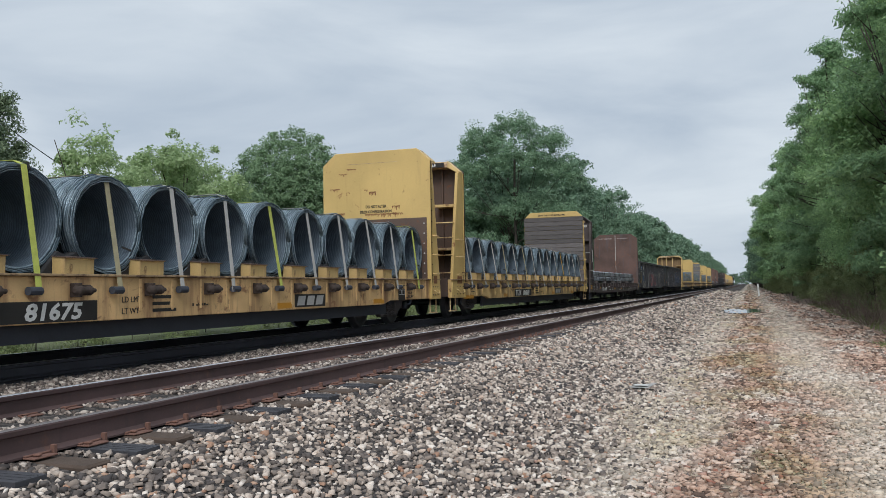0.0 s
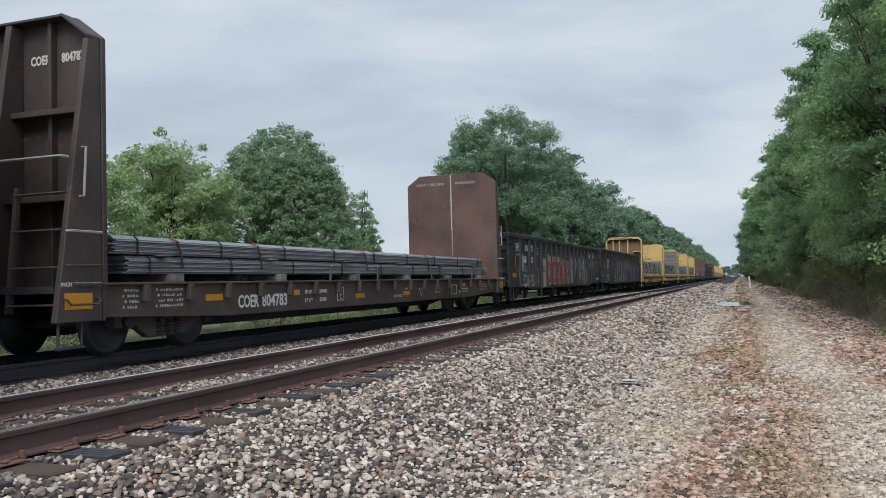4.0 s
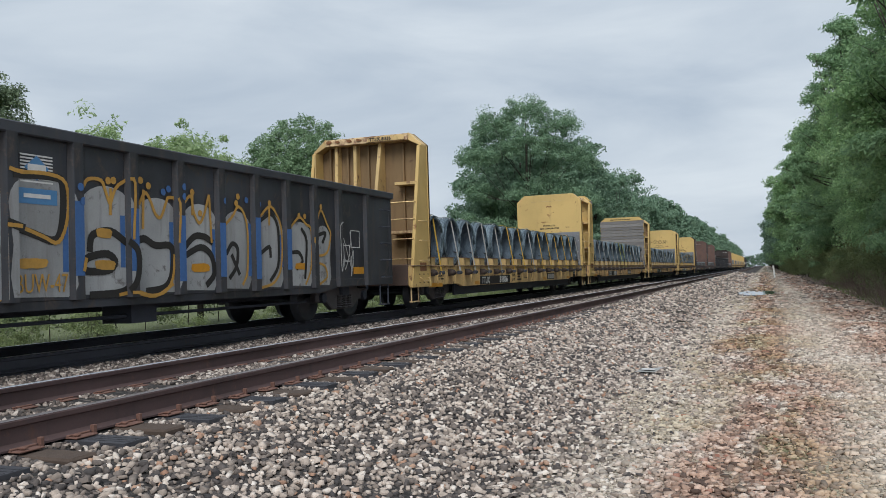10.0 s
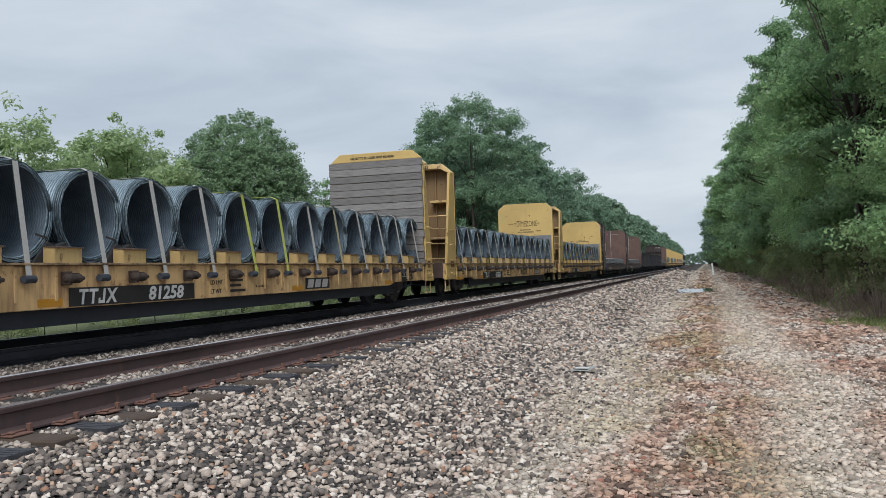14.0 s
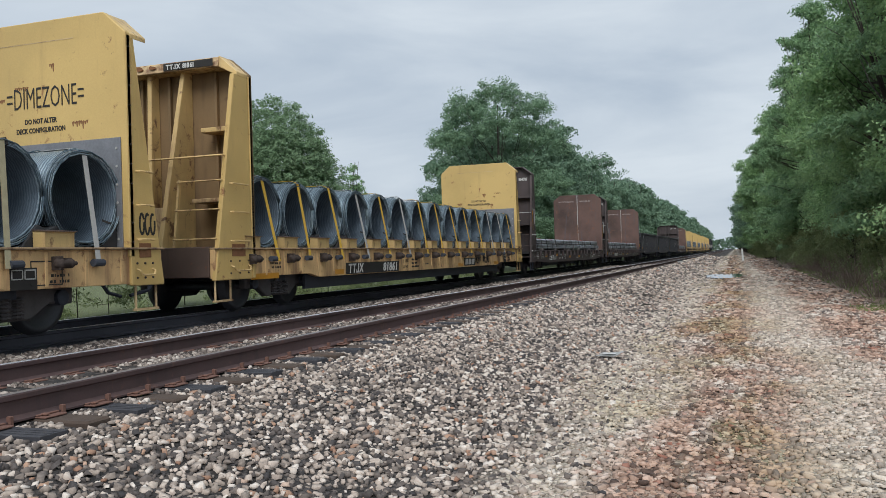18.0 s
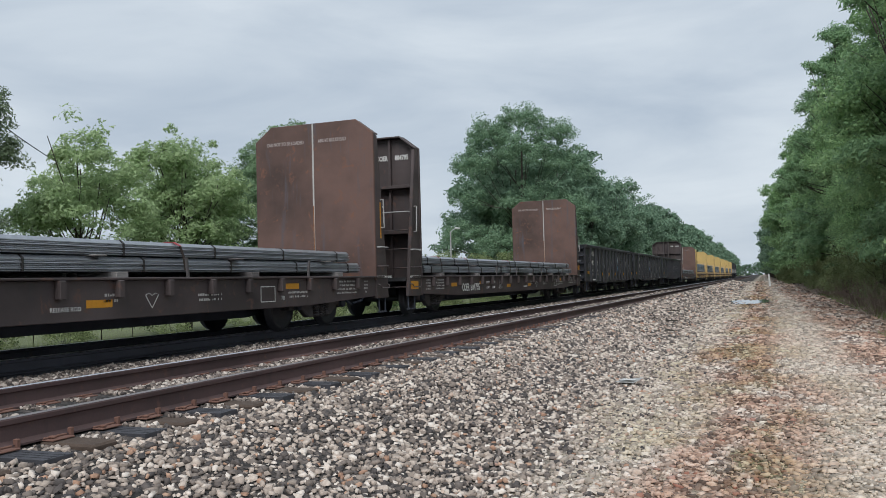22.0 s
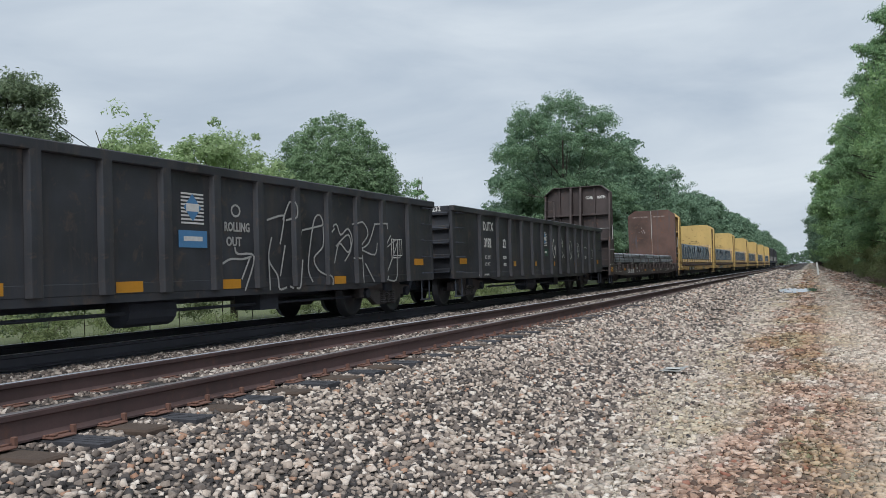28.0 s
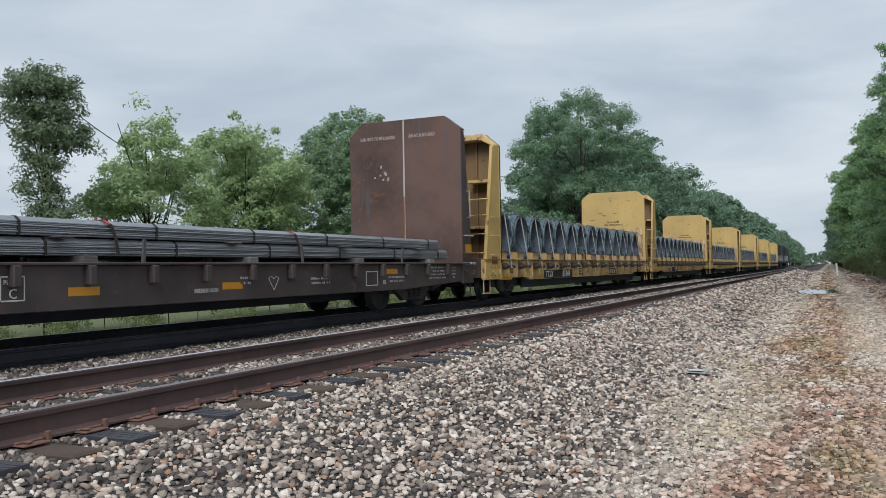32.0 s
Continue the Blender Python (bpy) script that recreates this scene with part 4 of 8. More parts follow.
def coil_car(L, marks, number, styles, dirty, n=13, label="", first=2.05, tags=True, text_at=5.0, logo_at=13.05):
    """Bulkhead flat car for wire coils."""
    car = thing("bulkhead_flat_car", label, "freight car", "cars of the train")
    body_m = SILL_OLD if dirty else SILL
    part("deck", Geo().box(-1.32, 1.32, 0.1, L - 0.1, 0.90, 1.04), CHOCK, car)
    part("centre_sill", Geo().prism([(1.8, 0.9), (1.8, 0.55), (3.9, 0.28), (L - 3.9, 0.28), (L - 1.8, 0.55), (L - 1.8, 0.9)], "x", -0.35, 0.35), SOOT, car)
    for sx in (-1, 1):
        g = Geo()
        g.prism([(0.05, 0.58), (0.05, 1.05), (L - 0.05, 1.05), (L - 0.05, 0.58), (L - 3.2, 0.58), (L - 3.6, 0.50), (3.6, 0.50), (3.2, 0.58)], "x", sx * 1.36, sx * 1.46)
        part("sill_flange", Geo().box(min(sx * 1.36, sx * 1.52), max(sx * 1.36, sx * 1.52), 0.05, L - 0.05, 1.052, 1.08), FLANGE, car, "worn rusty top flange", bevel=0.005)
        part("side_sill", g, body_m, car, "yellow side sill streaked with rust", bevel=0.008)
        for k in range(2 * n + 1 if sx > 0 else 0):
            at = first - 0.2 + PITCH * 0.5 * (k - 1)
            if text_at - 0.2 < at < text_at + 3.05 or logo_at - 0.1 < at < logo_at + 1.2:
                continue
            part("stiffener", shared(("stiffener", dirty), lambda: Geo().box(-0.02, 0.02, -0.025, 0.025, 0.6, 1.03), body_m, 0.006), None, car, m=pose(1.451, at, 0))
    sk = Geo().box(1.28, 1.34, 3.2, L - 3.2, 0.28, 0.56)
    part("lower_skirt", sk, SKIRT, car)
    for k in range(n):
        y = first - 0.66 + PITCH * k
        for sx in (-1, 1):
            part("load_stop", shared("load_stop", lambda: Geo().prism([(-0.095, 1.066), (0.09, 1.066), (0.095, 1.262), (0.125, 1.268), (0.125, 1.28), (-0.095, 1.292)], "y", -0.24, 0.24), YELLOW, 0.003), None, car, m=pose(sx * 1.40, y, 0, 0, 0, 0 if sx > 0 else 180))
        part("stop_lip", shared("stop_lip", lambda: Geo().prism([(-0.10, 1.2915), (0.135, 1.2695), (0.135, 1.28), (-0.10, 1.302)], "y", -0.255, 0.255), RUST_PLATE), None, car, "rusty worn top lip", pose(1.40, y, 0))
        part("winch", shared("winch", lambda: Geo().disc((1.56, 0, 0.88), "y", [(-0.15, 0.03), (-0.11, 0.075), (-0.07, 0.08), (-0.06, 0.05), (0.06, 0.05), (0.07, 0.062), (0.11, 0.062), (0.12, 0.028), (0.19, 0.028)], 10).box(1.46, 1.60, -0.12, -0.06, 0.80, 0.97).box(1.46, 1.58, 0.07, 0.10, 0.82, 0.95), WINCH, 0.006), None, car, m=pose(0, first + PITCH * k - 0.66, 0))
        part("strap_winch", shared("strap_winch", lambda: Geo().disc((1.53, 0, 0.88), "y", [(-0.09, 0.05), (0.09, 0.05)], 10), SOOT), None, car, m=pose(0, first + PITCH * k - 0.06, 0))
    taller = {"81675": (1.02, 1.02), "806069": (1.0, 1.022)}.get(number, (1.0, 1.0))
    plain_end = (1.0, 1.0) if number == "806069" else taller
    for end, d in ((0.0, 1), (L, -1)):
        yellow_bulkhead(car, end, d, styles[0 if d > 0 else 1], marks + " " + number).scale = (taller[0], 1.0, taller[1]) if d > 0 else (plain_end[0], 1.0, plain_end[1])
    for y in (0.03, L - 0.15):
        part("end_sill", Geo().box(-1.355, 1.355, y, y + 0.12, 0.60, 1.1), RUST_PLATE, car, bevel=0.01)
    for y in (2.55, L - 2.55):
        truck(car, y)
    coupler(car, 0.1, -1)
    coupler(car, L - 0.1, 1)
    if tags:
        yb = text_at
        y_mark, y_number, y_from, y_to = {"81675": (5.35, 7.09, 5.1, 8.22), "806069": (6.73, 7.78, 6.62, 9.0), "81258": (5.42, 6.87, 5.26, 8.04), "81861": (4.92, 6.78, 4.8, 7.78)}.get(number, (yb, yb + 1.75, yb - 0.15, yb + 2.9))
        part("number_panel", Geo().box(1.461, 1.464, y_from, y_to, 0.515, 0.76), INK, car)
        for text, at, wide in ((marks, y_mark, 0.78), (number, y_number, 0.88)):
            word = side_text(car, text, 0.27, at, 0.545, 1.467, WHITE, 0.008, 1.0, slant=0.16)
            word.scale.x = wide / max(v.co.x for v in word.data.vertices)
        side_text(car, "LD LMT", 0.11, yb + 3.15, 0.72, 1.464, INK)
        side_text(car, "LT WT", 0.11, yb + 3.15, 0.57, 1.464, INK)
        tag_boxes(car, yb + 3.75, 0.76, 1.462, INK)
        fine_print(car, yb + 4.6, 0.64, 0.42, 1, 1.462, INK, 3)
        fine_print(car, 1.7, 0.86, 0.4, 3, 1.462, INK, 5)
        fine_print(car, L - 2.2, 0.72, 0.36, 2, 1.462, INK, 6)
        part("notice_panel", Geo().box(1.461, 1.463, L - 2.75, L - 2.35, 0.58, 0.84), INK, car)
        frame_lines(car, L - 2.73, 0.70, 0.17, 0.12, 1.464, STRAP_GREY)
        frame_lines(car, L - 2.54, 0.70, 0.17, 0.12, 1.464, STRAP_GREY)
        part("logo_panel", Geo().box(1.461, 1.464, logo_at, logo_at + 1.15, 0.54, 0.77), INK, car)
        for k in range(3):
            part("logo_shape", shared("logo_shape", lambda: Geo().prism([(0, 0.57), (0.26, 0.57), (0.32, 0.74), (0.06, 0.74)], "x", 1.465, 1.468), STRAP_GREY), None, car, m=pose(0, logo_at + 0.08 + 0.34 * k, 0))
        for y, w in ((1.08, 0.94), (yb - 0.62, 0.42), (logo_at - 0.58, 0.48), (16.4, 0.55)):
            part("reflector", Geo().box(1.461, 1.4635, y, y + w, 0.53, 0.63), REFLEX, car)
        frame_lines(car, 0.88 * L, 0.62, 0.5, 0.3, 1.462, INK)
    return car


def coil_mesh(seed, lite=False):
    rng = random.Random(seed)
    n, rings = (20, 8) if lite else (36, 22)
    half, ro, ri = 1.26, 0.655, 0.548
    g = Geo()
    prof = []
    for k in range(rings + 1):
        x = -half + 2 * half * k / rings
        prof.append((x, ro - 0.03 + 0.018 * rng.uniform(-1, 1) - (0.03 if k in (0, rings) else 0)))
    v, f = [], []
    inner = [(half - 0.02, ri + 0.03), (half * 0.5, ri - 0.02), (0, ri), (-half * 0.5, ri - 0.01), (-half + 0.02, ri + 0.03)]
    for x, r in prof + inner:
        for i in range(n):
            t = 2 * math.pi * i / n
            rr = r + 0.010 * noise.noise((x * 3 + seed, 3 * math.cos(t), 3 * math.sin(t)))
            v.append((x, rr * math.cos(t), rr * math.sin(t)))
    m = len(prof) + len(inner)
    for j in range(m):
        a, b = j * n, ((j + 1) % m) * n
        f += [(a + i, a + (i + 1) % n, b + (i + 1) % n, b + i) for i in range(n)]
    g.add(v, f)
    w = Geo()
    loops = 4 if lite else 28
    seg = 14 if lite else 20
    for _ in range(loops):
        x0, dx = rng.uniform(-half, half), rng.uniform(-0.10, 0.10)
        face = rng.random() < 0.30
        if face:
            x0 = half + rng.uniform(-0.01, 0.03)
            dx = rng.uniform(-0.03, 0.03)
        r = rng.uniform(ri + 0.03, ro - 0.02) if face else ro + rng.uniform(-0.03, 0.012)
        oy, oz, ph = rng.uniform(-0.03, 0.03) * (1 if face else 0.3), rng.uniform(-0.05, 0.0) * (1 if face else 0.2), rng.uniform(0, 6.28)
        pts = [(x0 + dx * math.sin(t + ph), oy + r * math.cos(t), oz + r * math.sin(t)) for t in [2 * math.pi * i / seg for i in range(seg + 1)]]
        w.tube(pts, 0.009, 3)
    me = g.mesh("wire_coil", smooth=True)
    me.materials.append(WIRE)
    me.materials.append(WIRE_BORE_SHADE)
    # faces inside the bore take the darker, shade-coloured wire
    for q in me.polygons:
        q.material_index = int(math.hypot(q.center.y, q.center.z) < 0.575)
    loose = w.mesh("loose_turn", smooth=True)
    loose.materials.append(WIRE)
    return me, loose


COILS = [coil_mesh(s) for s in (1, 2, 3)]
COILS_FAR = [coil_mesh(s, True) for s in (4, 5)]


def strap_mesh(lean, mat):
    g = Geo().ribbon([(-1.52, -0.1, -0.9), (-1.30, 0, 0.58), (-1.18, 0, 0.655), (1.16, 0, 0.655), (1.28, 0.01, 0.60), (1.545, lean, -0.90)], 0.085, 0.006)
    me = g.mesh("strap")
    me.materials.append(mat)
    return me


STRAPS = {}
STRAP_MATS = {"grey": STRAP_GREY, "yellow": STRAP_YELLOW, "lime": STRAP_LIME, "khaki": STRAP_KHAKI}


def strap(colour, lean):
    lean = round(lean / 0.06) * 0.06
    if (colour, lean) not in STRAPS:
        STRAPS[colour, lean] = strap_mesh(lean, STRAP_MATS[colour])
    return STRAPS[colour, lean]


MOVERS = []


def load_coils(s0, n, first, colours, far=False, lean=-0.1):
    """Coils with their straps and timber chocks, riding on the car that begins at s0."""
    rng = random.Random(int(s0 * 10))
    for k in range(n):
        y = s0 + first + PITCH * k
        c = colours[k % len(colours)]
        coil = thing("wire_coil", "blue-grey steel wire rod coil tied down with a %s strap" % {"grey": "grey", "khaki": "soiled khaki", "lime": "lime"}.get(c, "yellow"), "wire coil", "wire coils on flat cars")
        me, loose = rng.choice(COILS_FAR if far else COILS)
        at = pose(rng.uniform(-0.04, 0.04), 0, rng.uniform(-0.01, 0.02), rng.uniform(-25, 25), 0, rng.uniform(-1.5, 1.5))
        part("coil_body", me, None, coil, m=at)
        if not far:
            tagged(part("loose_wire", loose, None, coil, m=at), kind="stuff")
        part("strap", strap(c, lean + rng.uniform(-0.09, 0.09)), None, coil)
        for sx in ((1.0,) if far else (-1.0, 1.0)):
            for turn in (0,) if far else (0, 180):
                part("chock", shared("chock", lambda: Geo().prism([(0.20, -0.70), (0.66, -0.70), (0.66, -0.43), (0.50, -0.37)], "x", -0.30, 0.30), CHOCK, 0.01), None, coil, "blackened timber chock", pose(sx, 0, 0, 0, 0, turn))
        if not far:
            part("tie_band", shared("tie_band", lambda: Geo().ribbon([(-1.2, 0.3, 0.57), (1.26, 0.3, 0.57), (1.285, 0.28, 0.50), (1.2, 0.24, 0.42)], 0.03, 0.006), INK), None, coil, "dark wire band", pose(0, 0, 0, -95 if rng.random() < 0.5 else 20, 0, 0))
        MOVERS.append((coil, 0.0, y, 1.735))


def brown_bulkhead(car, y, d, marks):
    D = 0.80 if d > 0 else 0.64
    Y = lambda a: y + d * a * D / 0.80
    bh = new("bulkhead")
    bh.parent = car
    for sx in (-1, 1):
        g = Geo().prism([(Y(0.02), 0.5), (Y(0.80), 0.5), (Y(0.80), 4.15), (Y(0.58), 4.10)], "x", sx * 1.40, sx * 1.485)
        part("side_plate", g, BROWN_DARK, bh, bevel=0.012)
        part("plate_edge", Geo().box(*sorted((sx * 1.40, sx * 1.50)), *sorted((Y(0.802), Y(0.84))), 0.5, 0.9), BROWN_DARK, bh)
    a, b = sorted((Y(0.802), Y(0.89)))
    part("end_plate", Geo().prism(octagon(1.50, 0.9, 4.15, 4.47, 0.42), "y", a, b), BROWN if d < 0 else BROWN_DARK, bh, "brown painted steel end plate", bevel=0.012)
    for sx in (-1, 1):
        part("corner_flange", Geo().prism([(sx * 1.07, 4.43), (sx * 1.07, 4.462), (sx * 1.49, 4.145), (sx * 1.49, 4.11)], "y", *sorted((Y(0.56), Y(0.80)))), BROWN_DARK, bh)
    part("top_flange", Geo().box(-1.07, 1.07, *sorted((Y(0.60), Y(0.80))), 4.43, 4.465), BROWN_DARK, bh, bevel=0.006)
    for px in (-0.28, 0.16):
        part("brace", Geo().prism([(Y(0.08), 0.9), (Y(0.80), 0.9), (Y(0.80), 4.42), (Y(0.60), 4.42)], "x", px - 0.05, px + 0.05), BROWN_DARK, bh, bevel=0.01)
    for px in (-0.83, 0.745):
        part("rib", Geo().box(px - 0.03, px + 0.03, *sorted((Y(0.70), Y(0.80))), 0.95, 4.42), BROWN_DARK, bh, bevel=0.006)
    for z, w in ((3.16, 0.22), (2.02, 0.36)):
        part("cross_beam", Geo().box(-1.39, 1.39, *sorted((Y(0.80 - w), Y(0.80))), z, z + 0.08), BROWN_DARK, bh, bevel=0.008)
    for z in (0.72, 1.18, 1.64, 2.10):
        grab(bh, (0.62, Y(0.16 + 0.09 * (z - 0.7)), z), (1.42, Y(0.16 + 0.09 * (z - 0.7)), z), (0, -0.05 * d, 0), BROWN_DARK, 0.016, "rung")
    part("ladder_rail", Geo().prism([(Y(0.10), 0.62), (Y(0.18), 0.62), (Y(0.32), 2.2), (Y(0.26), 2.2)], "x", 0.60, 0.66), BROWN_DARK, bh)
    part("ladder_rail", Geo().prism([(Y(0.36), 2.5), (Y(0.43), 2.5), (Y(0.58), 3.95), (Y(0.52), 3.95)], "x", -1.06, -1.0), BROWN_DARK, bh)
    for k in range(4):
        grab(bh, (-1.44, Y(0.38 + 0.05 * k), 2.62 + 0.42 * k), (-1.03, Y(0.38 + 0.05 * k), 2.62 + 0.42 * k), (0, -0.05 * d, 0), BROWN_DARK, 0.015, "rung")
    grab(bh, (-1.2, Y(0.28), 2.54), (1.44, Y(0.28), 2.54), (0, -0.10 * d, 0), GREY_PAINT, 0.018)
    grab(bh, (1.485, Y(0.42), 2.06), (1.485, Y(0.46), 2.68), (0.07, 0, 0), GREY_PAINT, 0.016)
    for z in (1.62, 1.20):
        grab(bh, (1.485, Y(0.20), z), (1.485, Y(0.72), z), (0.07, 0, 0), GREY_PAINT if z > 1.5 else BROWN_DARK, 0.016)
    u_handle(bh, *sorted((Y(0.14), Y(0.70))), 0.72, 1.487, BROWN_DARK)
    if "804787" in marks:
        part("reflector", Geo().box(1.486, 1.489, *sorted((Y(0.44), Y(0.51))), 1.82, 2.62), REFLEX, bh)
    else:
        part("reflector", Geo().box(1.486, 1.489, *sorted((Y(0.16), Y(0.62))), 0.66 if d > 0 or "804783" in marks else 1.20, 0.86 if d > 0 or "804783" in marks else 1.42), REFLEX, bh)
    side_text(bh, "INCH HF COMP SHOES", 0.075, min(Y(0.1), Y(0.78)), 0.94, 1.488, WHITE)
    st = Geo()
    for yy in (0.12, 0.5):
        st.tube([(1.42, Y(yy), 0.5), (1.42, Y(yy), 0.2)], 0.018, 6)
    st.box(1.38, 1.46, *sorted((Y(0.1), Y(0.52))), 0.18, 0.21)
    part("sill_step", st, SOOT, car)
    if d > 0:
        face_text(bh, marks.split()[0], 0.17, 0.34, 3.90, a - 0.006, WHITE, 0.006, 0.72)
        face_text(bh, marks.split()[1], 0.17, 0.86, 3.90, a - 0.006, WHITE, 0.006, 0.72)
    else:
        part("paint_stripe", Geo().box(-0.018, 0.020, a - 0.004, a - 0.001, 1.35, 4.45), STRAP_GREY, bh, "pale vertical paint stripe")
        part("stripe_rust", Geo().box(-0.016, 0.010, a - 0.006, a - 0.004, 1.35, 2.6), RUST_STAIN, bh)
        zt = 4.13 if "804783" in marks else 4.02
        face_text(bh, "CAR NOT TO BE LOADED", 0.115, -1.20, zt, a - 0.004, FADED_WHITE, 0.002, 0.72)
        face_text(bh, "ABOVE BULKHEAD", 0.115, 0.14, zt, a - 0.004, FADED_WHITE, 0.002, 0.72)
        if "804784" in marks:
            r = random.Random(9)
            g = Geo()
            for k in range(8):
                px, pz = r.uniform(-0.9, -0.4), r.uniform(3.0, 3.35)
                g.box(px, px + 0.05, a - 0.003, a - 0.001, pz, pz + r.uniform(0.03, 0.1))
            tagged(part("paint_fleck", g, FADED_WHITE, bh, "pale paint flecks"), kind="stuff")
    return bh


def bar_car(L, marks, label):
    """Brown bulkhead flat car."""
    car = thing("bulkhead_flat_car", label, "freight car", "cars of the train")
    part("deck", Geo().box(-1.38, 1.38, 0.1, L - 0.1, 0.86, 0.95), CHOCK, car)
    part("centre_sill", Geo().prism([(1.8, 0.86), (1.8, 0.5), (3.9, 0.25), (L - 3.9, 0.25), (L - 1.8, 0.5), (L - 1.8, 0.86)], "x", -0.35, 0.35), SOOT, car)
    for sx in (-1, 1):
        g = Geo().prism([(0.3, 0.56), (0.3, 0.95), (L - 0.3, 0.95), (L - 0.3, 0.56), (L - 3.6, 0.44), (3.6, 0.44)], "x", sx * 1.38, sx * 1.46)
        g.box(min(sx * 1.38, sx * 1.52), max(sx * 1.38, sx * 1.52), 0.3, L - 0.3, 0.95, 0.985)
        part("side_sill", g, BROWN_DARK, car, bevel=0.008)
    for k in range(18):
        y = 1.6 + k * (L - 3.2) / 17
        part("stake_pocket", Geo().box(1.46, 1.56, y - 0.05, y + 0.05, 0.72, 0.95), BROWN_DARK, car, bevel=0.01)
    for k, y in enumerate((7.09, 9.42, 12.92, 16.4)):
        lean = (0.10, 0.02, -0.04, 0.05)[k]
        part("stake", Geo().prism([(y - 0.025, 0.95), (y + 0.025, 0.95), (y + 0.025 + lean, 1.27), (y - 0.025 + lean, 1.27)], "x", 1.47, 1.50), TRUCK, car, "grey bent steel stake", bevel=0.004)
    brown_bulkhead(car, 0.0, 1, marks)
    brown_bulkhead(car, L, -1, marks).scale = (1.05, 1.0, 1.018) if "804783" in marks else (1.0, 1.0, 1.0)
    for y in (2.55, L - 2.55):
        truck(car, y)
    coupler(car, 0.1, -1)
    coupler(car, L - 0.1, 1)
    a, b = marks.split()
    dy = 0.0 if "804787" in marks else 0.29
    for text, at, wide in ((a, 3.60 + dy, 0.62), (b, 4.32 + dy, 0.84)):
        word = side_text(car, text, 0.29, at, 0.555, 1.464, WHITE, 0.006)
        word.scale.x = wide / max(v.co.x for v in word.data.vertices)
    side_text(car, "LD LMT", 0.10, 5.82 + dy, 0.74, 1.464)
    side_text(car, "LT WT", 0.10, 5.82 + dy, 0.58, 1.464)
    side_text(car, "204000", 0.11, 6.38 + dy, 0.74, 1.464)
    side_text(car, "82000", 0.11, 6.40 + dy, 0.58, 1.464)
    fine_print(car, 1.15, 0.86, 0.36, 4, 1.462, STRAP_GREY, 2)
    fine_print(car, 1.85, 0.86, 0.62, 4, 1.462, STRAP_GREY, 3)
    fine_print(car, L - 2.5, 0.86, 0.95, 4, 1.462, STRAP_GREY, 4)
    fine_print(car, L - 1.25, 0.86, 0.2, 4, 1.462, STRAP_GREY, 5)
    fine_print(car, 0.56 * L, 0.74, 0.3, 2, 1.462, STRAP_GREY, 6)
    fine_print(car, L - 4.3, 0.68, 0.7, 2, 1.462, STRAP_GREY, 7)
    for y, z in ((2.73 + dy, 0.69), (5.17 + dy, 0.72), (8.3, 0.60), (10.95, 0.60), (L - 4.35, 0.76)):
        part("reflector", Geo().box(1.461, 1.464, y, y + 0.45, z, z + 0.10), REFLEX, car)
    frame_lines(car, 7.15 + dy, 0.57, 0.30, 0.27, 1.462, WHITE)
    side_text(car, "PLATE", 0.07, 7.19 + dy, 0.75, 1.464, WHITE)
    side_text(car, "C", 0.15, 7.25 + dy, 0.60, 1.464, WHITE)
    side_text(car, "RELEASE ROD", 0.08, 10.37, 0.57, 1.464)
    part("shield_mark", Geo().ribbon([(1.463, 12.03, 0.74), (1.463, 12.1, 0.77), (1.463, 12.16, 0.73), (1.463, 12.23, 0.77), (1.463, 12.29, 0.74), (1.463, 12.16, 0.56), (1.463, 12.03, 0.74)], 0.012, 0.002), WHITE, car)
    fine_print(car, 13.14, 0.70, 0.62, 2, 1.462, STRAP_GREY, 9)
    frame_lines(car, L - 5.15, 0.55, 0.45, 0.27, 1.462, WHITE)
    side_text(car, "FB", 0.11, L - 4.5, 0.57, 1.464, WHITE)
    return car


